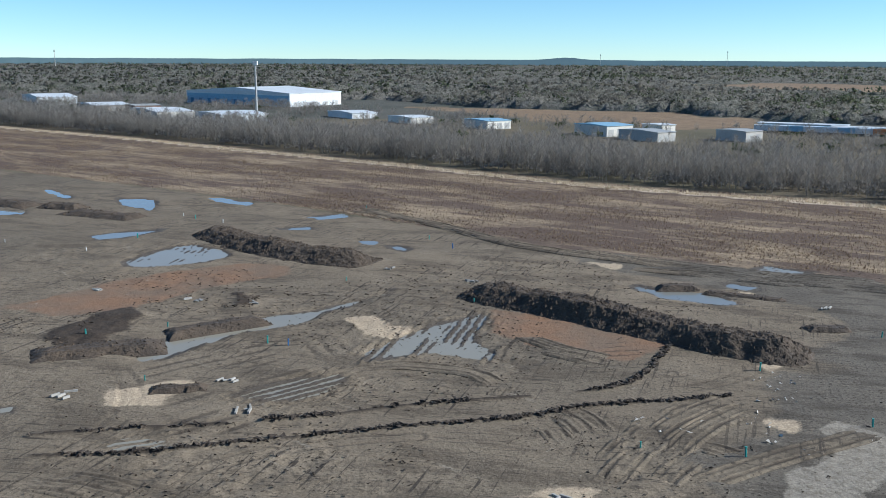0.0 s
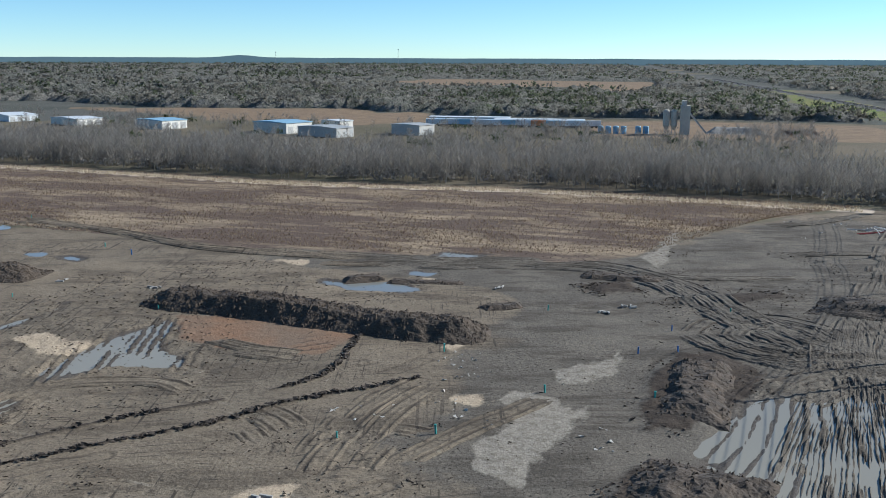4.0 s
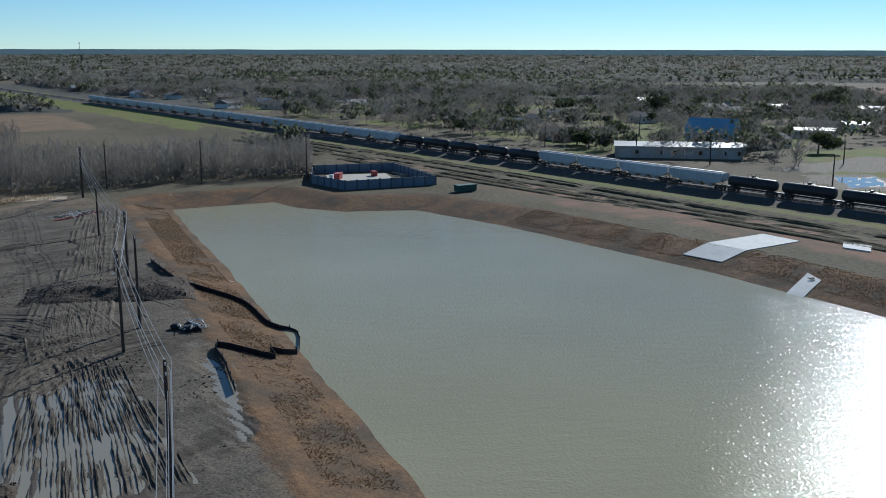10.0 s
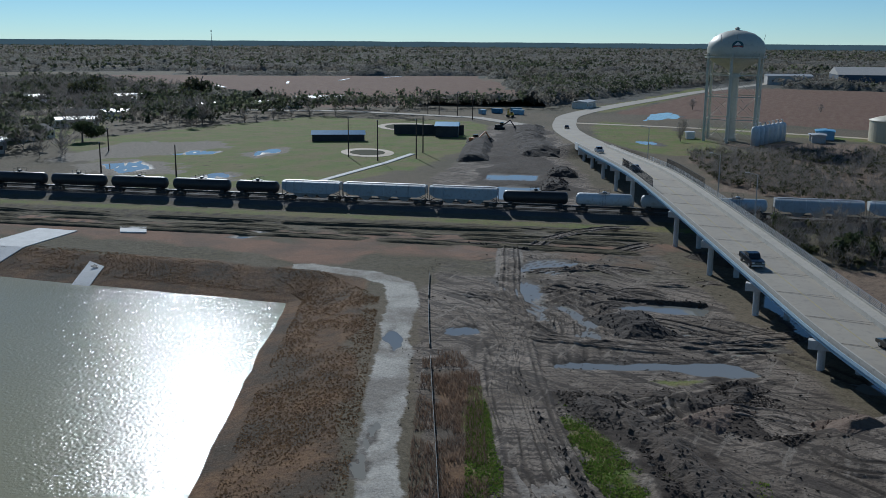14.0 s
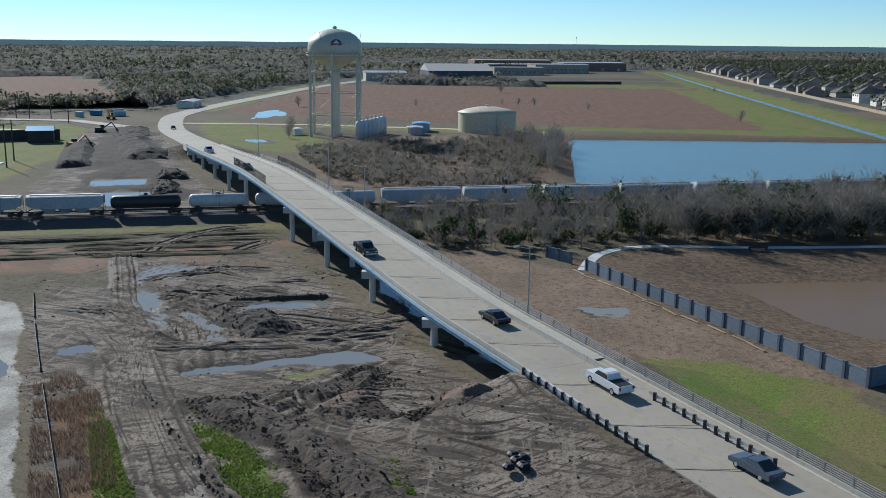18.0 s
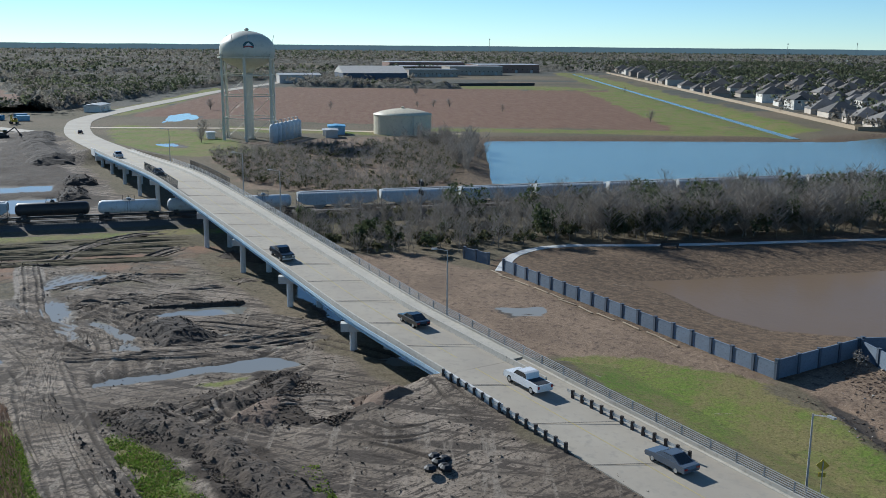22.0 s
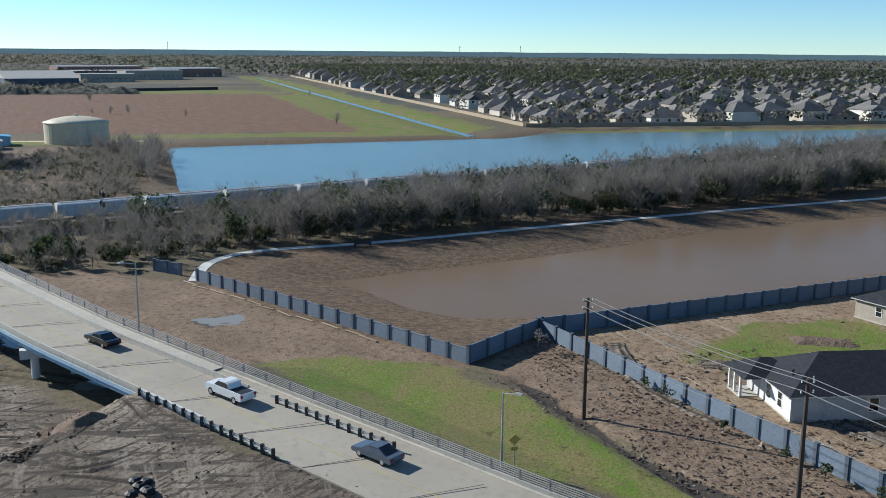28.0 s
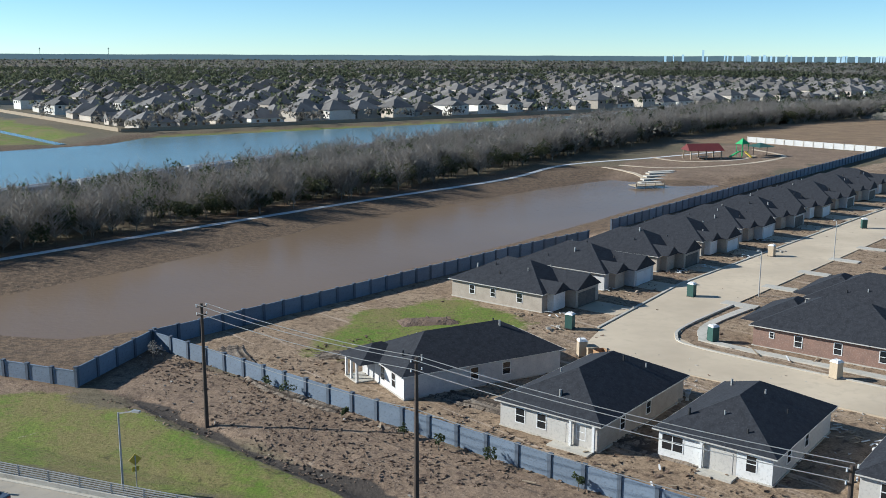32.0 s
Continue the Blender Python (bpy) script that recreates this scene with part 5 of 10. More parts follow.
for name, col in (("dark", k.mix(k.ramp(n_fine, 0.4, 0.7), (0.068, 0.051, 0.038), (0.044, 0.034, 0.026))), ("sandy", sandy), ("straw", (0.56, 0.45, 0.34)), ("pale", pale), ("gravel", k.mix(k.ramp(n_mid, 0.42, 0.62), (0.50, 0.465, 0.40), (0.27, 0.24, 0.20))), ("stream", (0.062, 0.052, 0.044)), ("wet", k.mix(k.ramp(n_fine, 0.4, 0.7), (0.10, 0.082, 0.064), (0.075, 0.06, 0.047))),
                  ("stone", k.mix(k.ramp(n_grit, 0.4, 0.66), (0.15, 0.135, 0.12), (0.09, 0.08, 0.072)))):
    c = over(c, name, col, *((n_rag, 2.0) if name in ("sandy", "pale", "gravel") else (n_fine, 0.7)))
grain = k.noise(3.4, 6, 0.78)
gm = k.t.nodes.new("ShaderNodeMix")
gm.data_type, gm.blend_type = "RGBA", "MULTIPLY"
gm.inputs[0].default_value = 1.0
k.link(c, gm.inputs[6])
k.link(k.mix(k.ramp(grain, 0.34, 0.66), (0.68, 0.68, 0.68), (1.30, 1.30, 1.30)), gm.inputs[7])
k.color(gm.outputs[2])
wet_r = k.node("ShaderNodeMapRange")
wet_r.inputs["To Min"].default_value, wet_r.inputs["To Max"].default_value = 0.55, 0.95
k.link(k.ramp(k.math("ADD", k.math("MAXIMUM", k.attr("wet"), k.math("MULTIPLY", k.attr("churn"), 0.4)), k.math("MULTIPLY", k.math("SUBTRACT", n_mid, 0.5), 0.8)), 1.15, 0.3), wet_r.inputs[0])
k.link(wet_r.outputs[0], k.b.inputs["Roughness"])
k.bump(k.math("ADD", k.math("MULTIPLY", n_fine, 0.65), k.math("MULTIPLY", n_speck, 0.35)), 0.8, 0.30)
me.materials.append(k.m)
EARTH = k.m
me.polygons.foreach_set("use_smooth", [True] * len(me.polygons))
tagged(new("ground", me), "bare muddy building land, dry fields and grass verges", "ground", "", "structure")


# wheel ruts: two grooves with squeezed-up lips, laid along each track
LIPS = np.array([(-1.75, -0.10, 0.0), (-1.5, 0.01, 0.0), (-1.32, 0.13, 0.0), (-1.16, 0.04, 0.7), (-0.98, -0.04, 1.0), (-0.8, -0.03, 1.0), (-0.63, 0.05, 0.6), (-0.48, 0.11, 0.0), (-0.25, 0.02, 0.1), (0.0, 0.04, 0.0),
                 (0.25, 0.02, 0.1), (0.48, 0.11, 0.0), (0.63, 0.05, 0.6), (0.8, -0.03, 1.0), (0.98, -0.04, 1.0), (1.16, 0.04, 0.7), (1.32, 0.13, 0.0), (1.5, 0.01, 0.0), (1.75, -0.10, 0.0)])


def wheel_ruts(line, seed, gain=1.0, shift=0.0, wide=1.0, pitch=0.6, label="paired wheel ruts pressed into the mud", churned=False, lift=0.045, verge=False):
    pts = np.array(glide([(x, y, 0) for x, y in line], pitch))[:, :2]
    if len(pts) < 6:
        return
    d = np.gradient(pts, axis=0)
    d /= np.linalg.norm(d, axis=1, keepdims=True) + 1e-9
    side = np.stack([d[:, 1], -d[:, 0]], 1)
    wander = shift + 1.3 * fbm(pts[:, 0], pts[:, 1], 14, 3, seed) * (1 if shift else 0.4)
    off = LIPS[None, :, 0] * wide + wander[:, None] + 0.3 * fbm(pts[:, :1] + 7 * LIPS[None, :, 0], pts[:, 1:] + 0 * LIPS[None, :, 0], 2.5, 2, seed + 3)
    X, Y = pts[:, :1] + side[:, :1] * off, pts[:, 1:] + side[:, 1:] * off
    run = np.linspace(0, 1, len(pts))[:, None]
    fade = step(np.minimum(run, 1 - run) * len(pts) * 0.45, 0, 5) * step(fbm(X, Y, 9, 3, seed + 5), -0.24, -0.02)
    relief = LIPS[None, :, 1] * (0.55 + 1.6 * np.clip(0.5 + fbm(X, Y, 1.5, 3, seed + 7), 0, 1))
    Z = level(X, Y) + (lift + (0.0007 if lift > 0 else 0.0002) * np.hypot(X, Y) + relief * gain) * fade - 0.16 * (1 - fade)
    n, m = X.shape
    i = np.arange(n * m).reshape(n, m)
    me = bpy.data.meshes.new("wheel_ruts")
    me.from_pydata(np.stack([X, Y, Z], -1).reshape(-1, 3).tolist(), [], np.stack([i[:-1, :-1], i[1:, :-1], i[1:, 1:], i[:-1, 1:]], -1).reshape(-1, 4).tolist())
    me.materials.append(EARTH)
    me.polygons.foreach_set("use_smooth", [True] * len(me.polygons))
    for key, v in (("verge" if verge else "mud", np.ones((n, m))), ("damp", step(X, 30, 60) * step(Y, 0, 20)), ("churn", np.full((n, m), float(churned))), ("rut", LIPS[None, :, 2] * np.clip(0.75 + 1.2 * fbm(X, Y, 3, 2, seed + 9), 0, 1.0) * min(1.0, 0.45 + gain * 0.5))):
        me.attributes.new(key, "FLOAT", "POINT").data.foreach_set("value", v.astype(np.float32).reshape(-1))
    me.update()
    tagged(new("wheel_ruts", me), label, "wheel ruts", "", "structure")


for i, line in enumerate(WHEELS):
    wheel_ruts(line, 400 + 11 * i, 0.55 if line[0][1] > 0 else 0.8, churned=line[0][1] < 0)
for i, line in enumerate(LOOSE[12:22]):
    wheel_ruts(line, 900 + 11 * i, 0.75, churned=True)
for i, line in enumerate(HEAVY):
    for q, shift in enumerate((-2.6, 0.4, 2.9) if i < 6 else (0.0,)):
        wheel_ruts(line, 1200 + 31 * i + 7 * q, 0.8, shift, 1.1, 0.45, "deep dark ruts of heavy plant in wet mud")
for i, line in enumerate(FAN):
    wheel_ruts(line, 1500 + 13 * i, 1.0, 0.0, 0.55, 0.45, "muddy ruts running through standing water", lift=-0.03)


for i, across in enumerate((178.5, 184.0, 189.5, 196.5)):
    wheel_ruts([rail_at(u, across + 1.6 * math.sin(u / 60 + i)) for u in range(-10, 430, 40)], 1900 + 17 * i, 0.9, 0.0, 1.1, 1.5, "long shallow ruts beside the railway", verge=True)


def sheet(name, outline, z, mat, label, category="water", grow=0.0, kind="structure"):
    cx, cy = sum(p[0] for p in outline) / len(outline), sum(p[1] for p in outline) / len(outline)
    pts = [(x + grow * (x - cx) / math.hypot(x - cx, y - cy), y + grow * (y - cy) / math.hypot(x - cx, y - cy)) for x, y in outline]
    s = Shape()
    s.prism(pts, z - 0.3, z)
    return solid(name, s, mat, label, category, kind=kind)


def inflate(poly, d):
    """The outline moved outwards by d."""
    n = len(poly)
    area = sum(poly[i][0] * poly[(i + 1) % n][1] - poly[(i + 1) % n][0] * poly[i][1] for i in range(n))
    s = 1 if area > 0 else -1
    out = []
    for i in range(n):
        a, b, c2 = poly[i - 1], poly[i], poly[(i + 1) % n]
        e1, e2 = (Vector(b) - Vector(a)).normalized(), (Vector(c2) - Vector(b)).normalized()
        nn = (Vector((e1.y, -e1.x)) + Vector((e2.y, -e2.x))).normalized() * s
        out.append((b[0] + nn.x * d, b[1] + nn.y * d))
    return out


sheet("water", inflate(POND_A, 4), -2.5, "water_silt", "large retention pond of still grey-green silty water")
sheet("water", inflate(POND_B, 3), -1.5, "water_brown", "long retention pond of brown muddy water")
sheet("water", inflate(POND_C, 3), -1.0, "water_blue", "wide pond of rippled blue water beyond the railway")
s = Shape()
s.sweep([(x, y, -1.25) for x, y in CANAL], [(-2.2, -0.2), (2.2, -0.2), (2.2, 0), (-2.2, 0)])
solid("water", s, "water_blue", "straight drainage canal of blue water between grass banks", "water", kind="structure")
for poly, depth, rutted in HOLLOWS:
    cx, cy = sum(p[0] for p in poly) / len(poly), sum(p[1] for p in poly) / len(poly)
    z = float(np.mean(level(np.array([p[0] for p in poly] + [cx]), np.array([p[1] for p in poly] + [cy]), False)))
    if cx > 60 and cy < -76:
        z = float(np.min(level(np.array([p[0] for p in poly]), np.array([p[1] for p in poly]), False))) + depth * 0.8
    sheet("puddle", inflate(poly, 1.6), z - depth * 1.75, "water_pale" if rutted or cx < 80 and cy < 150 else "water_puddle", "shallow rain puddle standing in churned mud", "puddle")
sheet("puddle", inflate(POOL, 2.0), gz(62, 72) - 0.035, "water_pale", "flooded wheel ruts full of grey rain water", "puddle")

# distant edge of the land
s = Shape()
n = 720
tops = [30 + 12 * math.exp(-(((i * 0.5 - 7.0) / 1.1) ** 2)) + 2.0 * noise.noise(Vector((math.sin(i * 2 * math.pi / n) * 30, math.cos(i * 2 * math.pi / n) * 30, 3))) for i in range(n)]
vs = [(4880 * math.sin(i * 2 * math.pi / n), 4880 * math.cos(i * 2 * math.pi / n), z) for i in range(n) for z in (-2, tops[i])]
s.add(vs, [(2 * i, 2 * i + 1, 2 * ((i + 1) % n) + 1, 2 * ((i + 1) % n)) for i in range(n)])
k = Mat("far_woods_glow", 1.0, 0, 0.0)
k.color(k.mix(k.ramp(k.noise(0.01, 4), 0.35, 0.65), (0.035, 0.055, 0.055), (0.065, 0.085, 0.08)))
# emission stands in for distance haze and lifts the dark woods to blue-grey
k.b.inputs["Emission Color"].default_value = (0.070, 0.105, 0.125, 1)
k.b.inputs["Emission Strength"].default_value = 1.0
solid("backdrop", s, k.m, "distant wooded skyline with a blue-grey haze glow painted in", "backdrop", kind="structure")

# ---- trees ----
rng = np.random.default_rng(7)


def blades(base, tip, width):
    """Slender triangles from base to tip."""
    d = tip - base
    side = np.cross(d, rng.normal(size=d.shape))
    side /= np.linalg.norm(side, axis=1, keepdims=True) + 1e-9
    w = width[:, None] / 2
    return np.stack([base - side * w, base + side * w, tip], 1)


def bare_trees(x, y, z, h, twigs, spread=0.36, width=0.11):
    """Bare winter trees: a trunk and many thin upward branches, as loose triangles."""
    n = len(x)
    foot = np.stack([x, y, z - 0.2], 1)
    lean = rng.normal(0, 0.05, (n, 2))
    out = []
    top = foot + np.stack([lean[:, 0] * h, lean[:, 1] * h, h], 1)
    for _ in range(2):
        out.append(blades(foot, foot + (top - foot) * 0.95, 0.022 * h))
    tree = np.repeat(np.arange(n), twigs)
    t = rng.uniform(0.12, 0.8, len(tree))
    hh = h[tree]
    b = foot[tree] + (top - foot)[tree] * t[:, None]
    ang = rng.uniform(0, 2 * np.pi, len(tree))
    le = hh * rng.uniform(0.22, 0.5, len(tree)) * (1.15 - t * 0.7)
    out_r = spread * 1.5 * le
    tip = b + np.stack([np.cos(ang) * out_r, np.sin(ang) * out_r, le * 0.85], 1)
    out.append(blades(b, tip, width * rng.uniform(0.7, 1.5, len(tree)) * hh / 11))
    # finer twigs on the branches
    k2 = rng.integers(0, len(tree), len(tree))
    b2 = b[k2] + (tip - b)[k2] * rng.uniform(0.35, 0.9, (len(tree), 1))
    ang = rng.uniform(0, 2 * np.pi, len(tree))
    l2 = le[k2] * 0.55
    tip2 = b2 + np.stack([np.cos(ang) * l2 * 0.6, np.sin(ang) * l2 * 0.6, l2 * 0.75], 1)
    out.append(blades(b2, tip2, width * 1.4 * hh[k2] / 11))
    return np.concatenate(out)


def leafy(x, y, z, h, w, leaves, leaf=0.9, low=0.15, crown=False):
    """Leafy crowns: uneven heaps of small leaf sprays, as loose triangles."""
    n = len(x)
    tree = np.repeat(np.arange(n), leaves)
    m = len(tree)
    lobes = rng.normal(size=(n, 5, 3)) * np.array([0.42, 0.42, 0.26])
    pick = lobes[tree, rng.integers(0, 5, m)]
    d = rng.normal(size=(m, 3))
    d /= np.linalg.norm(d, axis=1, keepdims=True)
    p = pick + d * rng.uniform(0.3, 0.55, (m, 1))
    p = p * np.stack([w[tree], w[tree], h[tree] * 0.5], 1) * np.array([0.55, 0.55, 0.72])
    c = np.stack([x[tree], y[tree], z[tree] + h[tree] * (0.5 + low)], 1) + p
    c[:, 2] = np.maximum(c[:, 2], z[tree] + 0.3)
    size = leaf * rng.uniform(0.6, 1.5, m)
    a, b = rng.normal(size=(m, 3)), rng.normal(size=(m, 3))
    a /= np.linalg.norm(a, axis=1, keepdims=True)
    b = np.cross(a, b)
    b /= np.linalg.norm(b, axis=1, keepdims=True)
    a, b = a * size[:, None], b * size[:, None]
    tri = np.stack([c - a * 0.6 - b * 0.5, c + a * 0.7 - b * 0.4, c + b * 0.8], 1)
    if not crown:
        return tri
    nrm = d * 0.45 + p / (np.linalg.norm(p, axis=1, keepdims=True) + 1e-6) * 0.4 + np.array([0, 0, 0.75])
    return tri, nrm / np.linalg.norm(nrm, axis=1, keepdims=True)


def clear_of(x, y, polys, d=0.0):
    ok = np.ones(len(x), bool)
    for poly in polys:
        ok &= sdist(x, y, poly) < -d
    return ok


def between(line_a, line_b, n):
    """n random plan places between two lines of as many points."""
    a, b = np.array(line_a, float), np.array(line_b, float)
    le = np.hypot(*np.diff(a, axis=0).T) + np.hypot(*np.diff(b, axis=0).T)
    seg = rng.choice(len(le), n, p=le / le.sum())
    t, s = rng.uniform(0, 1, (2, n))
    p = (a[seg] * (1 - t[:, None]) + a[seg + 1] * t[:, None]) * (1 - s[:, None]) + (b[seg] * (1 - t[:, None]) + b[seg + 1] * t[:, None]) * s[:, None]
    return p[:, 0], p[:, 1], s


# the bare wood behind the dry field
FRONT = [(-420, 697), (-250, 554), (-129, 462), (-18, 369), (55, 305), (121, 268), (186, 208), (215, 190), (246, 163)]
BACK = [(-380, 752), (-212, 602), (-92, 512), (18, 420), (90, 356), (156, 318), (222, 254), (252, 226), (280, 186)]
x, y, s = between(FRONT, BACK, 4600)
keep = rng.uniform(0, 1, len(x)) < 1.05 - 0.35 * s
keep &= fbm(x, y, 30, 2, 61) > -0.30
x, y, s = x[keep], y[keep], s[keep]
z, h = level(x, y, False), rng.uniform(8.5, 13, len(x)) * (0.85 + 0.3 * fbm(x, y, 40, 2, 63) + 0.1)
edge = s < 0.16
soup("bare_trees", bare_trees(x[edge], y[edge], z[edge], h[edge], 50, 0.45, 0.085), "twigs", "front rows of a bare grey-brown winter wood", "trees")
soup("bare_trees", bare_trees(x[~edge], y[~edge], z[~edge], h[~edge], 22, 0.5, 0.12), "twigs", "dense bare grey-brown winter wood behind a dry field", "trees")
x, y, s = between(FRONT, [(0.5 * (p[0] + q[0]), 0.5 * (p[1] + q[1])) for p, q in zip(FRONT, BACK)], 2600)
z = level(x, y, False)
soup("undergrowth", leafy(x, y, z, rng.uniform(2.0, 5.0, len(x)), rng.uniform(3, 6, len(x)), 20, 0.5, 0.0), "twigs_dark", "dry brushwood under the bare trees", "undergrowth")

# the belt between the footpath and the railway
FRONT2 = [(150, -108), (138, -112), (126, -126), (121, -150), (106, -172), (84, -206), (48, -262), (14, -318), (-18, -385), (-66, -470), (-140, -565), (-240, -660)]
BACK2 = [(180, -112), (172, -120), (166, -134), (152, -158), (140, -185), (122, -220), (92, -275), (62, -335), (36, -385), (-8, -470), (-60, -570), (-120, -670)]
x, y, s = between(FRONT2, BACK2, 2500)
z, h = level(x, y, False), rng.uniform(7, 12.5, len(x)) * np.interp(y, [-330, -220, -140, -112], [1.0, 0.85, 0.66, 0.5])
soup("bare_trees", bare_trees(x, y, z, h, 46, 0.55, 0.10), "twigs_pale", "tangled bare pale-grey trees along the railway", "trees")
x, y, s = between(FRONT2, BACK2, 1900)
keep = (s < 0.45) | (rng.uniform(0, 1, len(s)) < 0.5)
x, y = x[keep], y[keep]
z, h = level(x, y, False), rng.uniform(2.5, 6.0, len(x)) * np.interp(y, [-330, -220, -140, -112], [1.0, 0.9, 0.75, 0.5])
soup("evergreen_bushes", leafy(x, y, z, h, h * 0.8, 66, 0.46), "leaf_olive", "olive-green evergreen bushes among bare trees", "bushes")
x, y, s = between(FRONT2, BACK2, 230)
z, h = level(x, y, False), rng.uniform(6, 11, len(x)) * np.where(y > -135, 0.55, 1.0)
soup("evergreen_trees", leafy(x, y, z, h, h * 0.6, 170, 0.45), "leaf_dark", "dark evergreen trees in the railway belt", "trees")

x, y, s = between([(p[0] - 4.5, p[1]) for p in FRONT2[3:]], [(p[0] + 6, p[1] - 2) for p in FRONT2[3:]], 270)
z, h = level(x, y, False), rng.uniform(8.5, 12.5, len(x))
soup("bare_trees", bare_trees(x, y, z, h, 150, 0.75, 0.11), "twigs_pale", "tall bare grey trees beside a footpath", "trees")
x, y, s = between([(p[0] - 3.5, p[1]) for p in FRONT2[3:]], [(p[0] + 6, p[1] - 2) for p in FRONT2[3:]], 190)
z, h = level(x, y, False), rng.uniform(4.5, 9, len(x)) * np.interp(y, [-330, -220, -130], [1.0, 0.9, 0.75])
soup("evergreen_trees", leafy(x, y, z, h, h * 0.85, 300, 0.4), "leaf_olive", "dense olive evergreens along a footpath", "trees")

# scrub between the bridge and the water works
x, y = rng.uniform(180, 310, 6500), rng.uniform(-270, -135, 6500)
keep = (sdist(x, y, [(222, -140), (300, -170), (302, -205), (285, -268), (262, -262), (196, -188), (186, -160)]) > 0) & (fbm(x, y, 14, 3, 71) > -0.16)
x, y = x[keep], y[keep]
z = level(x, y, False)
soup("scrub", bare_trees(x, y, z, rng.uniform(1.5, 4.5, len(x)), 14, 0.7, 0.22), "twigs", "brown leafless scrub below the water tower", "scrub")
soup("scrub", leafy(x[::4], y[::4], z[::4], rng.uniform(1.2, 3, len(x[::4])), rng.uniform(1.5, 3.5, len(x[::4])), 22, 0.4), "leaf_olive", "low olive-green scrub below the water tower", "scrub")
x, y, s = between([(296, -248), (262, -246), (222, -214)], [(288, -268), (252, -262), (206, -206)], 130)
soup("bare_trees", bare_trees(x, y, level(x, y, False), rng.uniform(5, 9, len(x)), 30, 0.5, 0.16), "twigs_pale", "row of bare grey trees beside the blue pond", "trees")

# woods over the plain
OPEN = [[(420, -300), (330, -280), (170, -395), (175, -450), (240, -430), (345, -345)], [(-5, -340), (-40, -290), (-160, -395), (-105, -465), (-45, -410)], [(290, -150), (450, -195), (500, -300), (330, -330), (180, -200), (190, -120)], [(440, -130), (520, -130), (520, -200), (440, -190)], FIELD, SITE, SITE_B, SITE_C, LOTS, POND_A, POND_B, POND_C] + [p for p, _ in BROWN + TAN] + [p for p, _ in GREEN]
TOWN = [(-600, -1500), (-200, -700), (-115, -735), (25, -592), (190, -450), (230, -470), (520, -790), (900, -1200), (1300, -1700), (600, -2500), (-500, -2300)]
YARDS = [(-420, 900), (-330, 700), (-180, 560), (20, 480), (140, 470), (310, 400), (360, 440), (270, 520), (150, 590), (-60, 900)]
r = 360 + 4490 * rng.uniform(0, 1, 92000) ** 1.45
a = np.radians(rng.uniform(-32, 207, len(r)))
x, y = r * np.sin(a), r * np.cos(a)
keep = clear_of(x, y, OPEN, 8) & clear_of(x, y, [YARDS], 0)
keep &= ~((np.degrees(a) < 53) & (r < 630))
keep &= np.abs(RN[0] * x + RN[1] * y - RAIL) > np.where(RU[0] * x + RU[1] * y > 0, 42, 20)
keep &= pdist(x, y, [p[:2] for p in ROADC])[0] > 25
keep &= pdist(x, y, CANAL)[0] > 45
keep &= clear_of(x, y, [[(900, -700), (560, -600), (640, -880), (1060, -1150)]], 0)
keep &= ~((sdist(x, y, TOWN) > 0) & (r < 1500) & (rng.uniform(0, 1, len(r)) < 0.72))
keep &= ~((RN[0] * x + RN[1] * y > 255) & (r < 820) & (x > 290) & (y > 10) & (rng.uniform(0, 1, len(r)) < 0.72))
keep &= clearing(x, y) < 0
x, y, r = x[keep], y[keep], r[keep]
h = rng.uniform(6, 12, len(x)) * (0.9 + 0.5 * fbm(x, y, 150, 2, 83))
w = h * rng.uniform(0.8, 1.35, len(x)) * (1 + step(r, 1500, 4000) * 0.5)
z = level(x, y, False)
# the close thicket of twigs and saplings that fills the woods between the trees
ca, cr = np.meshgrid(np.radians(np.arange(-31, 206, 0.4)), 38.5 / np.linspace(0.066, 0.0083, 150))
cx, cy = (cr + 14 * fbm(ca * 900, cr, 30, 2, 181)) * np.sin(ca), cr * np.cos(ca)
open_q = np.minimum(np.where(clear_of(cx.ravel(), cy.ravel(), OPEN + [YARDS, TOWN], 6).reshape(cx.shape), 1, -1), -4 * clearing(cx, cy))
open_q = np.minimum(open_q, (np.abs(RN[0] * cx + RN[1] * cy - RAIL) - 48) / 30)
open_q = np.minimum(open_q, (pdist(cx, cy, [p[:2] for p in ROADC[::6]])[0] - 32) / 30)
open_q = np.minimum(open_q, (pdist(cx, cy, CANAL)[0] - 55) / 30)
open_q = np.minimum(open_q, np.where(sdist(cx, cy, [(900, -700), (560, -600), (640, -880), (1060, -1150)]) > -8, -1, 1))
open_q = np.where((np.degrees(ca) < 53) & (cr < 640) | (RN[0] * cx + RN[1] * cy > 240) & (cr < 830) & (cx > 280) & (cy > 0), -1, open_q)
cz = -1.0 + np.clip(open_q * 5, 0, 1) * (5.6 + 5.5 * fbm(cx, cy, 34, 4, 183) + 2.4 * rng.normal(size=cx.shape) * 0.6)
ci = np.arange(cx.size).reshape(cx.shape)
cq = np.stack([ci[:-1, :-1], ci[1:, :-1], ci[1:, 1:], ci[:-1, 1:]], -1)[np.maximum(np.maximum(cz[:-1, :-1], cz[1:, 1:]), np.maximum(cz[:-1, 1:], cz[1:, :-1])) > 0]
thicket = Shape()
thicket.v = np.stack([cx, cy, cz], -1).reshape(-1, 3).tolist()
thicket.f = cq.tolist()
kt = Mat("thicket", 1.0, 0, 0.05)
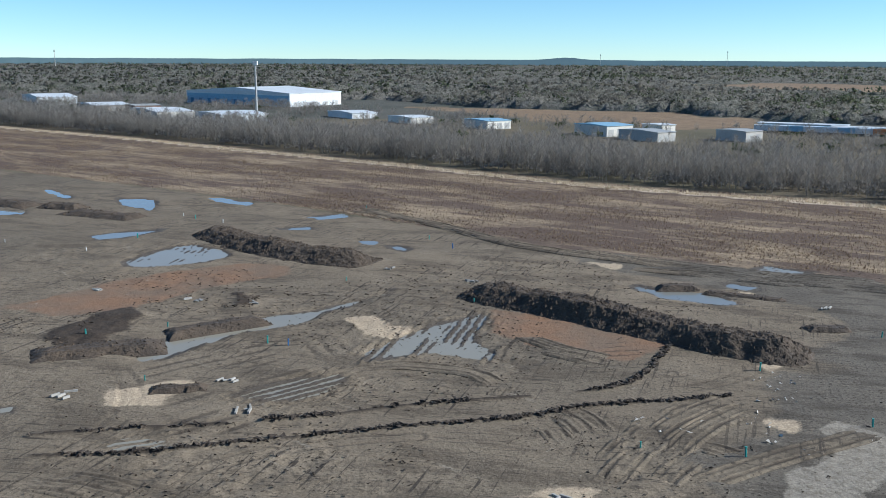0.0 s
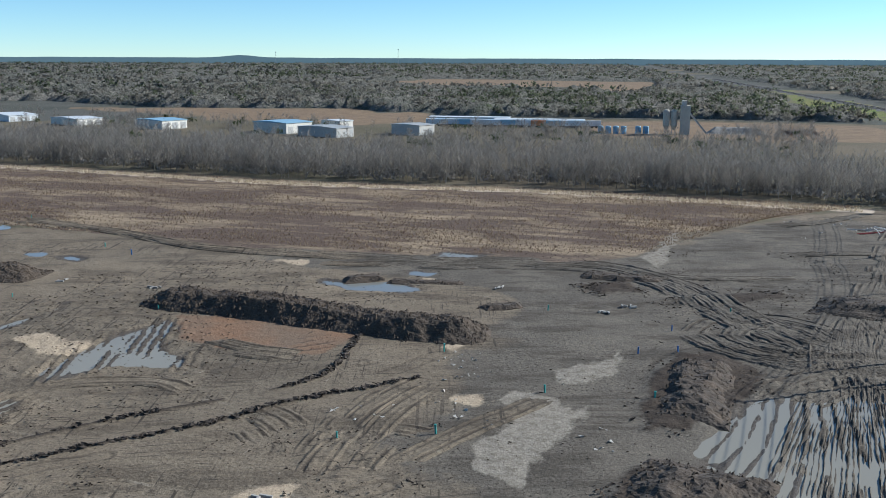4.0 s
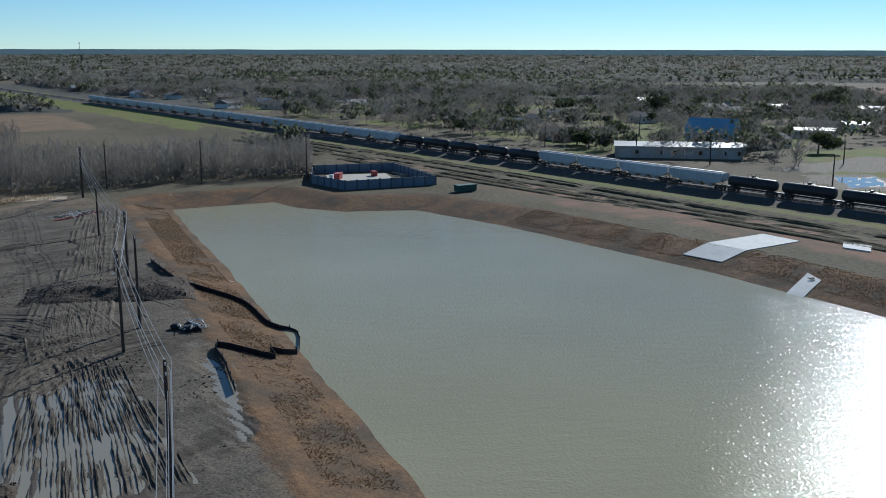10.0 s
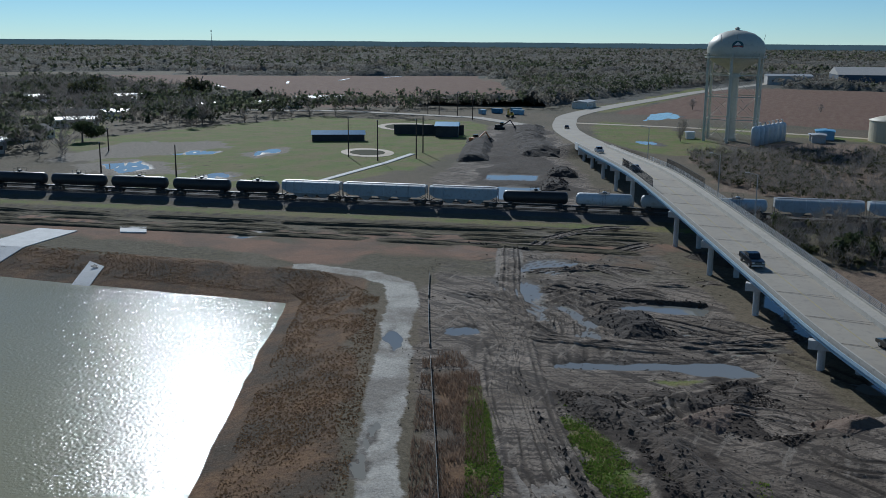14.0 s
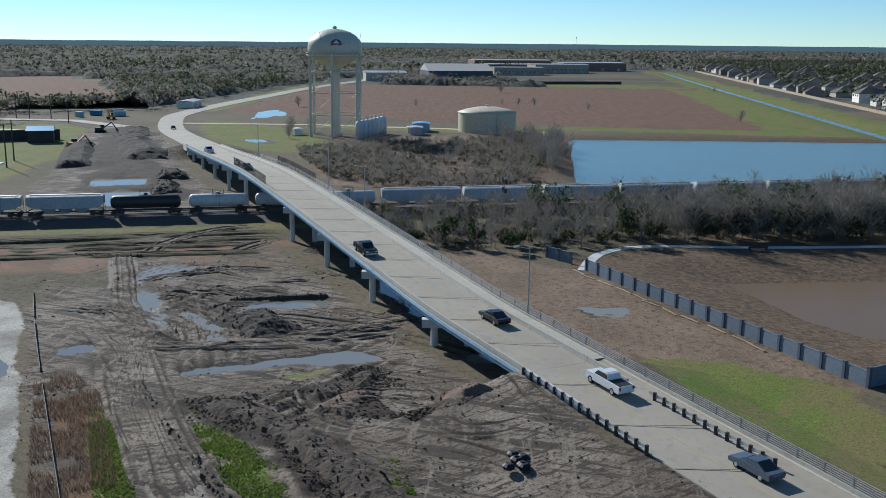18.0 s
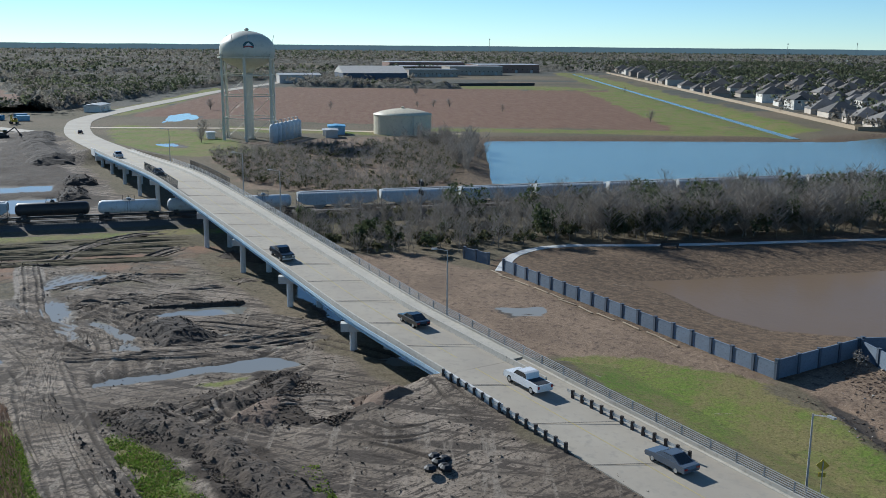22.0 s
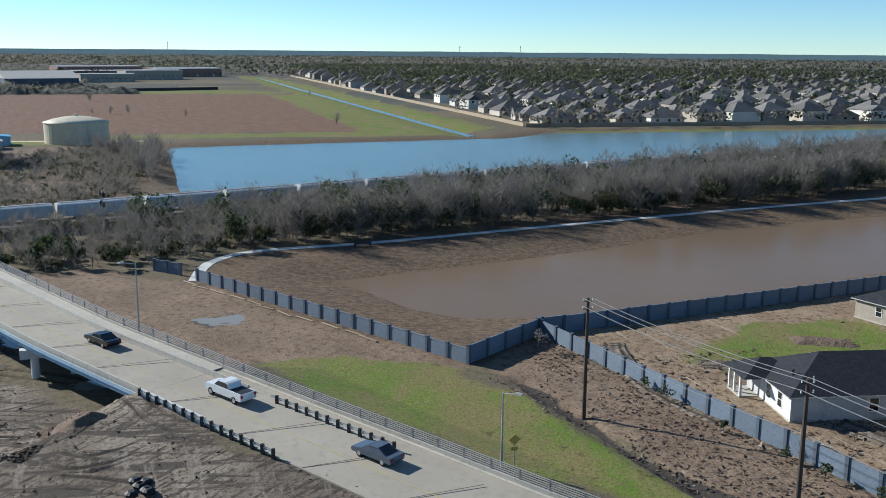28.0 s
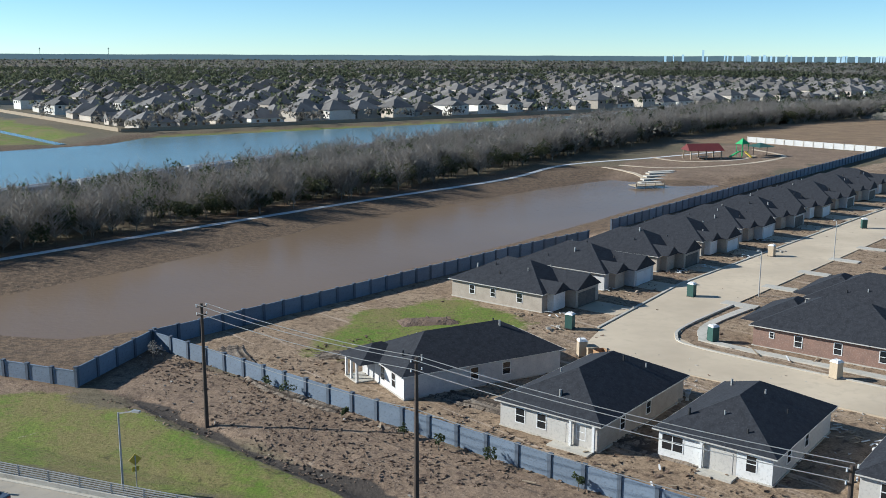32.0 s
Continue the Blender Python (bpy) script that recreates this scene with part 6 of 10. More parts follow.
kt.color(kt.mix(kt.ramp(kt.noise(0.16, 5, 0.75), 0.36, 0.64), kt.mix(kt.ramp(kt.noise(0.006, 4, 0.6), 0.4, 0.6), (0.100, 0.093, 0.074), (0.082, 0.088, 0.062)), (0.205, 0.188, 0.162)))
kt.bump(kt.noise(0.30, 4, 0.7), 1.0, 2.5)
solid("thicket", thicket, kt.m, "close grey-brown thicket between the bare trees of the plain", "woodland", kind="stuff", smooth=True)
# evergreens stand in clusters and drifts among the bare trees
ever = fbm(x, y, 170, 4, 85) + 0.16 * rng.normal(size=len(x)) > 0.10
for lo, hi, leaves, size, wide in ((0, 1100, 26, 1.1, 1.0), (1100, 2300, 8, 2.2, 1.0), (2300, 9000, 4, 3.6, 1.2)):
    ring_q = (r >= lo) & (r < hi)
    for green in (False, True):
        q = ring_q & (ever == green)
        far_t = "far " if lo else ""
        hh = h[q] * (1.15 if green else 0.95)
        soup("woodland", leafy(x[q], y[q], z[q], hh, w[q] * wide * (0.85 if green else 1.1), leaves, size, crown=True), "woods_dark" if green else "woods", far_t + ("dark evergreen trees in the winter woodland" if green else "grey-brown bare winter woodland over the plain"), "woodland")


# bare trees and bushes among the yards, and in the old suburb
x, y = rng.uniform(-400, 340, 13000), rng.uniform(300, 900, 13000)
back = [(-380, 757), (-212, 607), (-92, 517), (18, 425), (90, 361), (156, 323), (222, 259), (330, 380), (330, 420), (190, 470), (60, 560), (-60, 690), (-230, 860), (-420, 930)]
keep = (sdist(x, y, back) > 0) & (fbm(x, y, 40, 3, 91) > -0.02) & clear_of(x, y, [[(-205, 755), (-200, 850), (-70, 870), (-75, 780)]], 0)
for cx, cy, cr in ((-132, 606, 30), (-185, 640, 34), (-328, 815, 38), (-250, 720, 32), (-60, 640, 28), (-20, 590, 24), (22, 552, 23), (80, 500, 24), (112, 508, 12), (98, 470, 18), (142, 468, 14), (196, 532, 26), (228, 505, 28), (210, 503, 45), (248, 442, 22), (272, 432, 16)):
    keep &= np.hypot(x - cx, y - cy) > cr
x, y = x[keep], y[keep]
soup("bare_trees", bare_trees(x, y, level(x, y, False), rng.uniform(5, 9.5, len(x)), 26, 0.6, 0.2), "twigs", "scattered bare trees among industrial yards", "trees")
soup("evergreen_bushes", leafy(x[::14], y[::14], level(x[::14], y[::14], False), rng.uniform(2.5, 6, len(x[::14])), rng.uniform(3, 8, len(x[::14])), 60, 0.6), "leaf_dark", "dark evergreen bushes among industrial yards", "bushes")
x, y = rng.uniform(300, 820, 6500), rng.uniform(-20, 760, 6500)
keep = (RN[0] * x + RN[1] * y > 262) & (fbm(x, y, 45, 3, 93) > -0.06) & clear_of(x, y, [GREEN[0][0]], 2)
x, y = x[keep], y[keep]
soup("bare_trees", bare_trees(x, y, level(x, y, False), rng.uniform(6, 12, len(x)), 26, 0.85, 0.20), "twigs_dark", "bare grey trees of an old suburb", "trees")
soup("evergreen_trees", leafy(x[::9], y[::9], level(x[::9], y[::9], False), rng.uniform(5, 11, len(x[::9])), rng.uniform(6, 13, len(x[::9])), 120, 0.9, crown=True), "woods_dark", "dark evergreen trees of an old suburb", "trees")
# ---- road and bridge ----
def cut(pts, x0, x1):
    return [p for p in pts if x0 <= p[0] <= x1]


SKEW = Vector((-0.62, -0.785, 0))
deck_l = cut(ROADL, 72, 297)
bridge = thing("bridge", "long concrete road bridge with pale blue girders over a railway", "bridge")
part("deck", Shape().sweep(deck_l, [(0, -0.28), (11, -0.28), (11, 0), (0, 0)]), "road_concrete", bridge)
for i, off in enumerate((0.45, 3.4, 6.4, 9.4)):
    part("girder", Shape().sweep(deck_l, [(off, -1.2), (off + 0.7, -1.2), (off + 0.7, -1.02), (off + 0.45, -0.9), (off + 0.45, -0.29), (off + 0.12, -0.29), (off + 0.12, -0.9), (off, -1.02)]), "girder_blue", bridge)
part("fascia", Shape().sweep(deck_l, [(-0.06, -0.42), (0.0, -0.42), (0.0, 0.02), (-0.06, 0.02)]), "girder_blue", bridge, "pale blue painted edge beam")
part("parapet", Shape().sweep(deck_l, [(0.0, 0.003), (0.36, 0.003), (0.30, 0.35), (0.26, 0.72), (0.05, 0.72), (0.0, 0.35)]), "concrete", bridge)
part("barrier", Shape().sweep(deck_l, [(8.3, 0.003), (8.72, 0.003), (8.62, 0.3), (8.56, 0.62), (8.40, 0.62), (8.36, 0.3)]), "concrete", bridge)
part("walkway", Shape().sweep(deck_l, [(8.73, 0.003), (10.7, 0.003), (10.7, 0.16), (8.73, 0.16)]), "concrete", bridge)
part("kerb_beam", Shape().sweep(deck_l, [(10.705, 0.003), (11.0, 0.003), (11.0, 0.42), (10.705, 0.42)]), "concrete", bridge)
bents = [(94.8, -73.6), (117.3, -79.4), (140.8, -86.0), (163.1, -91.9), (207, -104.6), (230, -111.4), (252, -117.9), (274, -124.4), (293, -130.1)]
column_mesh = {}
for bx, by in bents:
    deck_z = float(np.interp(bx, [p[0] for p in ROADL], [p[2] for p in ROADL]))
    a = Vector((bx, by, deck_z - 1.75))
    cap = Shape()
    cap.bar(a - SKEW * 1.0, a + SKEW * 10.6, 1.15, 1.1)
    part("bent_cap", cap, "concrete_white", bridge)
    for j in range(3):
        p = a + SKEW * (0.6 + 4.3 * j)
        g0 = gz(p.x, p.y) - 0.6
        part("column", Shape().tube((p.x, p.y, g0), (p.x, p.y, deck_z - 2.25), 0.48, n=14), "concrete_white", bridge)
# abutments with wing walls
for ax, sgn in ((73.0, 1), (296.0, -1)):
    i = min(range(len(ROADL)), key=lambda q: abs(ROADL[q][0] - ax))
    p, q = Vector(ROADL[i]), Vector(ROADC[i])
    r = p + (q - p) * 2
    s = Shape()
    s.bar(p + Vector((0, 0, -1.6)), r + Vector((0, 0, -1.6)), 1.0, 2.6)
    part("abutment", s, "concrete_white", bridge)
    s = Shape()
    back = Vector(ROADL[max(0, min(len(ROADL) - 1, i - 3 * sgn))])
    s.bar(p + Vector((0, 0, -0.45)), back + Vector((0, 0, -0.45)), 0.3, 2.3)
    part("wing_wall", s, "concrete_white", bridge)
# hand railing along the walkway, panel by panel
def railing(pts, s_off, parent, base):
    line = offset(pts, s_off)
    for a, b in zip(line[::1], line[1::1]):
        sh = Shape()
        sh.box(-0.05, -0.05, 0, 0.05, 0.05, 1.0, Matrix.Translation((a[0], a[1], a[2] + base)))
        part("railing_post", sh, "rail_grey", parent)
        sh = Shape()
        for zz in (0.22, 0.42, 0.62, 0.82, 1.0):
            sh.bar((a[0], a[1], a[2] + base + zz), (b[0], b[1], b[2] + base + zz), 0.06, 0.07)
        part("railing_panel", sh, "rail_grey", parent)


railing(cut(ROADL, 72, 236), 10.85, bridge, 0.42)
# tall mesh screens over the tracks
for s_off in (0.18, 10.85):
    line = offset(cut(ROADL, 178, 214), s_off)
    sh = Shape()
    for a, b in zip(line, line[1:]):
        for q in range(5):
            t = q / 5
            x, y, z = (a[m] * (1 - t) + b[m] * t for m in range(3))
            sh.bar((x, y, z + 0.6), (x, y, z + 2.5), 0.07)
        sh.bar((a[0], a[1], a[2] + 2.5), (b[0], b[1], b[2] + 2.5), 0.08)
        sh.bar((a[0], a[1], a[2] + 0.8), (b[0], b[1], b[2] + 0.8), 0.08)
    part("screen", sh, "steel_dark", bridge, "tall barred safety screen")
# expansion joints, centre line
def cross_strip(i, s0, s1, w, mat, parent, lift=0.012, skew=True):
    p, q = Vector(ROADL[i]), Vector(ROADC[i])
    e = (q - p).normalized()
    d = SKEW if skew else e
    k = 1 / max(0.2, d.dot(e))
    sh = Shape()
    a, b = p + d * k * s0, p + d * k * s1
    b.z = a.z = p.z + lift
    sh.bar(a, b, w, 0.012)
    part("joint", sh, mat, parent)


for i in range(0, len(ROADL), 3):
    if 76 < ROADL[i][0] < 290:
        cross_strip(i, 0.4, 8.2, 0.10, "joint", bridge)

road = thing("road", "pale concrete two-lane road on low embankments", "road", kind="structure")
for lo, hi in ((10, 74.5), (294.5, 900)):
    seg = cut(ROADL, lo, hi)
    part("carriageway", Shape().sweep(seg, [(0, -0.5), (11, -0.5), (11, 0), (0, 0)]), "road_concrete", road)
seg = cut(ROADL, 10, 74.5)
part("kerb_wall", Shape().sweep(seg, [(10.3, -0.3), (10.9, -0.3), (10.9, 0.45), (10.65, 0.45), (10.65, 0.05), (10.3, 0.05)]), "concrete", road)
railing(cut(ROADL, 12, 74), 10.78, road, 0.4)
part("barrier", Shape().sweep(cut(ROADL, 64, 73), [(8.3, 0.003), (8.72, 0.003), (8.62, 0.3), (8.56, 0.62), (8.40, 0.62), (8.36, 0.3)]), "concrete", road)
for i in range(2, len(ROADL), 3):
    if 16 < ROADL[i][0] < 72:
        cross_strip(i, 0.1, 8.4, 0.10, "joint", road)
for lo, hi, owner in ((12, 72, road), (74, 295, bridge), (298, 420, road)):
    part("centre_line", Shape().sweep(cut(ROADL, lo, hi), [(4.15, 0.006), (4.27, 0.006), (4.27, 0.012), (4.15, 0.012)]), "yellow_paint", owner, "worn yellow centre line")


def guardrail(pts, s_off, label):
    g = thing("guardrail", label, "guardrail", group="guardrails on the ramp")
    line = offset(pts, s_off)
    sec = [(-0.04, 0.42), (0.0, 0.42), (0.04, 0.50), (0.0, 0.58), (0.04, 0.66), (0.0, 0.74), (-0.04, 0.74), (-0.01, 0.66), (-0.04, 0.58), (-0.01, 0.5)]
    part("beam", Shape().sweep(line, sec), "galvanised", g)
    run, nxt = 0.0, 0.0
    for a, b in zip(line, line[1:]):
        le = math.hypot(b[0] - a[0], b[1] - a[1])
        while nxt < run + le:
            t = (nxt - run) / le
            x, y, z = (a[m] * (1 - t) + b[m] * t for m in range(3))
            part("post", post_mesh, None, g, m=Matrix.Translation((x, y, z)))
            nxt += 1.45
        run += le
    return g


post_mesh = Shape().box(-0.13, -0.13, -0.6, 0.13, 0.13, 0.85).mesh("post", "post_wood")
guardrail(cut(ROADL, 49, 72), -0.25, "galvanised guardrail on dark timber posts beside the muddy site")
guardrail(cut(ROADL, 45, 65), 8.25, "galvanised guardrail on dark timber posts along the walkway")
part("cross_road", Shape().sweep([(412, -160, 0.2), (470, -150, 0.2), (525, -95, 0.2), (560, 0, 0.2), (600, 120, 0.2)], [(-4, -0.4), (4, -0.4), (4, 0), (-4, 0)]), "road_concrete", road)
part("cross_road", Shape().sweep([(430, -186, 0.15), (392, -231, 0.1), (345, -268, 0.1), (300, -300, 0.1)], [(-2.5, -0.4), (2.5, -0.4), (2.5, 0), (-2.5, 0)]), "street_concrete", road)

# ---- railway ----
track = thing("railway_track", "railway line of steel rails on stone ballast", "railway", kind="structure")
for n0 in (RAIL, RAIL + 4.6):
    pts = [(*rail_at(u, n0), 0.78) for u in range(-1000, 1801, 50)]
    part("ballast", Shape().sweep(pts, [(-2.6, -0.5), (2.6, -0.5), (1.7, 0.0), (-1.7, 0.0)]), "ballast", track)
    for s_off in (-0.72, 0.72):
        part("rail", Shape().sweep(pts, [(s_off - 0.04, 0.12), (s_off + 0.04, 0.12), (s_off + 0.04, 0.30), (s_off - 0.04, 0.30)]), "rust_steel", track)
sl = Shape()
for i in range(-330, 640):
    u = i * 0.62
    x, y = rail_at(u, RAIL)
    sl.box(-1.3, -0.12, 0, 1.3, 0.12, 0.14, at(x, y, 0.775, math.degrees(math.atan2(RN[1], RN[0]))))
tagged(part("sleepers", sl, "sleeper", track), kind="stuff")

TURN_R = math.degrees(math.atan2(RU[1], RU[0])) - 90        # wagons are built along y
wheel_mesh = Shape().tube((-0.82, 0, 0), (-0.68, 0, 0), 0.46, n=12).tube((0.68, 0, 0), (0.82, 0, 0), 0.46, n=12).tube((-0.68, 0, 0), (0.68, 0, 0), 0.08, n=6).mesh("wheelset", "rust_steel")
frame_mesh = Shape().box(-1.05, -1.35, 0.32, -0.88, 1.35, 0.62).box(0.88, -1.35, 0.32, 1.05, 1.35, 0.62).box(-0.88, -0.3, 0.35, 0.88, 0.3, 0.75).mesh("truck", "steel_dark")


def trucks(t, half):
    for s in (-1, 1):
        tr = part("truck", frame_mesh, None, t, m=Matrix.Translation((0, s * half, 0)))
        for q in (-0.9, 0.9):
            part("wheelset", wheel_mesh, None, tr, m=Matrix.Translation((0, q, 0.46)))


def arch(w, z0, z1, rise, n=6):
    """Half of a wagon's section: straight sides and an arched roof."""
    pts = [(-w, z0), (w, z0), (w, z1)]
    pts += [(w * math.cos(math.pi * i / n), z1 + rise * math.sin(math.pi * i / n)) for i in range(1, n)]
    return pts + [(-w, z1)]


def hopper_wagon(length, mat, label):
    t = thing("hopper_wagon", label, "railway wagon", group="train")
    h = length / 2 - 0.5
    body = Shape()
    sec = arch(1.52, 1.75, 4.05, 0.5)
    lo = arch(1.52, 2.6, 4.05, 0.5)
    k = len(sec)
    vs = [(x, -h, z) for x, z in lo] + [(x, -h + 1.9, z) for x, z in sec] + [(x, h - 1.9, z) for x, z in sec] + [(x, h, z) for x, z in lo]
    fs = [tuple(range(k)), tuple(reversed(range(3 * k, 4 * k)))]
    fs += [(r * k + i, (r + 1) * k + i, (r + 1) * k + (i + 1) % k, r * k + (i + 1) % k) for r in range(3) for i in range(k)]
    part("body", body.add(vs, fs), mat, t)
    for i in range(7):
        y = -h + 1.0 + i * (2 * h - 2.0) / 6
        outer, inner = arch(1.61, 1.9, 4.05, 0.58)[1:], arch(1.51, 1.9, 4.05, 0.49)[1:]
        outer, inner = outer + [(-1.61, 1.9)], inner + [(-1.51, 1.9)]
        q = len(outer)
        rib = Shape().add([(x, yy, z) for line in (outer, inner) for yy in (y - 0.07, y + 0.07) for x, z in line],
                          [f for j in range(q - 1) for f in ((j, j + 1, q + j + 1, q + j), (2 * q + j + 1, 2 * q + j, 3 * q + j, 3 * q + j + 1), (j + 1, j, 2 * q + j, 2 * q + j + 1), (q + j, q + j + 1, 3 * q + j + 1, 3 * q + j))])
        part("rib", rib, mat, t)
    for i in range(3):
        y = (i - 1) * (2 * h - 5.5) / 3
        c = Shape()
        c.add([(-1.35, y - 1.7, 1.75), (1.35, y - 1.7, 1.75), (1.35, y + 1.7, 1.75), (-1.35, y + 1.7, 1.75), (-0.5, y - 0.5, 0.62), (0.5, y - 0.5, 0.62), (0.5, y + 0.5, 0.62), (-0.5, y + 0.5, 0.62)],
              [(0, 1, 5, 4), (1, 2, 6, 5), (2, 3, 7, 6), (3, 0, 4, 7), (4, 5, 6, 7), (3, 2, 1, 0)])
        part("chute", c, mat, t)
    part("roof_walk", Shape().box(-0.45, -h + 0.5, 4.58, 0.45, h - 0.5, 4.66), "galvanised", t)
    for s in (-1, 1):
        ends = Shape()
        ends.box(-1.4, s * h - 0.06, 1.0, 1.4, s * h + 0.06, 1.28)
        for sx in (-1, 1):
            ends.bar((sx * 1.3, s * h, 1.1), (sx * 1.3, s * h, 4.0), 0.1)
            ends.bar((sx * 0.6, s * h, 1.1), (sx * 1.0, s * (h - 1.7), 2.0), 0.12)
        part("end_frame", ends, "steel_dark", t)
    part("sill", Shape().box(-0.3, -h - 0.45, 0.85, 0.3, h + 0.45, 1.1), "steel_dark", t)
    trucks(t, h - 1.5)
    return t


def tank_wagon(length, mat, label):
    t = thing("tank_wagon", label, "railway wagon", group="train")
    h = length / 2 - 0.8
    prof = [(0.05, -h), (0.8, -h + 0.12), (1.25, -h + 0.42), (1.43, -h + 0.9), (1.43, h - 0.9), (1.25, h - 0.42), (0.8, h - 0.12), (0.05, h)]
    s = Shape().lathe(prof, 20)
    s.v = [(x, z, y + 2.72) for x, y, z in s.v]
    s.f = [tuple(reversed(f)) for f in s.f]
    part("tank", s, mat, t, smooth=True)
    part("dome", Shape().lathe([(0.45, 4.05), (0.45, 4.5), (0.35, 4.6)], 12), mat, t)
    pl = Shape().box(-0.9, -1.2, 4.18, 0.9, 1.2, 4.24)
    for sx in (-0.9, 0.9):
        for y in (-1.2, 0, 1.2):
            pl.bar((sx, y, 4.2), (sx, y, 5.0), 0.05)
        pl.bar((sx, -1.2, 5.0), (sx, 1.2, 5.0), 0.05)
    part("platform", pl, "steel_dark", t)
    part("sill", Shape().box(-0.35, -h - 0.75, 0.85, 0.35, h + 0.75, 1.2), "steel_dark", t)
    cr = Shape()
    for y in (-h + 1.8, h - 1.8):
        cr.box(-1.2, y - 0.5, 1.2, 1.2, y + 0.5, 1.75)
    part("cradle", cr, "steel_dark", t)
    part("ladder", Shape().bar((-1.5, -0.25, 1.2), (-1.3, -0.25, 4.2), 0.05).bar((-1.5, 0.25, 1.2), (-1.3, 0.25, 4.2), 0.05), "steel_dark", t)
    trucks(t, h - 1.5)
    return t


makers = {
    "W": (19.0, lambda: hopper_wagon(19.0, "hopper_white", "long white covered hopper wagon with weathered sides")),
    "V": (17.5, lambda: hopper_wagon(17.5, "hopper_white", "white covered hopper wagon with weathered sides")),
    "H": (20.5, lambda: hopper_wagon(20.5, "hopper_grey", "long grey covered hopper wagon with stained sides")),
    "G": (16.5, lambda: hopper_wagon(16.5, "hopper_grey", "grey covered hopper wagon with stained sides")),
    "S": (15.0, lambda: hopper_wagon(15.0, "hopper_grey", "short grey covered hopper wagon")),
    "B": (12.2, lambda: tank_wagon(12.2, "black_car_tank", "short black tank wagon with a central dome")),
    "L": (16.3, lambda: tank_wagon(16.3, "black_car_tank", "long black tank wagon with a central dome")),
    "T": (14.2, lambda: tank_wagon(14.2, "hopper_white", "white tank wagon with a platform on top")),
}
order = "W" * 20 + "LLLLL" + "VV" + "WW" + "LLLLBSHGLTTT" + "W" * 32
u = 694.0
first = {}
for c in order:
    le, make = makers[c]
    x, y = rail_at(u - le / 2, RAIL)
    m = at(x, y, 1.08, TURN_R)
    if c in first:
        copy_thing(first[c], m)
    else:
        first[c] = make()
        first[c].matrix_basis = m
    u -= le
# ---- precast boundary walls ----
panel_mesh = {}


def fence_wall(a, b, label, height=2.0, pitch=3.6, mats=("wall_blue", "wall_post")):
    """A wall of concrete panels between posts, from a to b in plan."""
    a, b = Vector(a), Vector(b)
    n = max(1, round((b - a).length / pitch))
    turn = math.degrees(math.atan2(b.y - a.y, b.x - a.x))
    w = thing("boundary_wall", label, "wall", group="boundary walls")
    le = (b - a).length / n
    key = (round(le, 2), height, mats)
    if key not in panel_mesh:
        s = Shape()
        for r in range(4):
            z0 = r * height / 4
            s.box(0.2, -0.06, z0 + 0.012 - (0.5 if r == 0 else 0), le - 0.2, 0.06, z0 + height / 4 - 0.012)
        s.box(0.2, -0.045, -0.4, le - 0.2, 0.045, height - 0.02)
        s.box(0.18, -0.09, height - 0.01, le - 0.18, 0.09, height + 0.09)
        p = Shape().box(-0.2, -0.2, -0.6, 0.2, 0.2, height + 0.14).box(-0.24, -0.24, height + 0.14, 0.24, 0.24, height + 0.24)
        panel_mesh[key] = (s.mesh("panel", mats[0]), p.mesh("post", mats[1]))
    pm, qm = panel_mesh[key]
    for i in range(n + 1):
        p = a + (b - a) * (i / n)
        g = gz(p.x, p.y)
        part("post", qm, None, w, m=at(p.x, p.y, g, turn))
        if i < n:
            c = a + (b - a) * ((i + 0.5) / n)
            part("panel", pm, None, w, m=at(p.x, p.y, gz(c.x, c.y), turn))
    return w


fence_wall((123.3, -122.4), (116.9, -122.0), "short blue-grey precast wall by the footpath")
fence_wall((111.8, -120.5), (52.3, -103.9), "blue-grey precast concrete wall along brown ground", 1.9)
fence_wall((52.3, -103.9), (49.6, -119.5), "shaded blue-grey precast wall turning a corner", 2.3)
fence_wall((49.6, -120.7), (4.6, -181.0), "long blue-grey precast wall between pond and houses", 2.3)
fence_wall((4.6, -181.0), (-11.5, -200.5), "blue-grey precast wall behind new houses", 2.3)
fence_wall((-17.5, -216.0), (-140.0, -402.0), "long blue-grey precast wall behind a row of houses", 2.3)
fence_wall((49.2, -119.6), (-8.0, -81.0), "blue-grey precast wall in sun below the power line", 2.1)
fence_wall((-8.0, -81.0), (-62.0, -44.6), "blue-grey precast wall in sun behind new houses", 2.1)
fence_wall((-140.0, -402.0), (-95.0, -446.0), "pale precast wall behind the playground", 2.3, 4.5, ("concrete_white", "concrete"))

# walled pump station by the pond
corners = [(232.8, 153.9), (226.0, 138.5), (246.6, 121.0), (269.0, 147.0), (252.0, 166.0)]
for a, b in zip(corners, corners[1:] + corners[:1]):
    fence_wall(a, b, "blue-grey precast wall of a pump enclosure", 2.5)


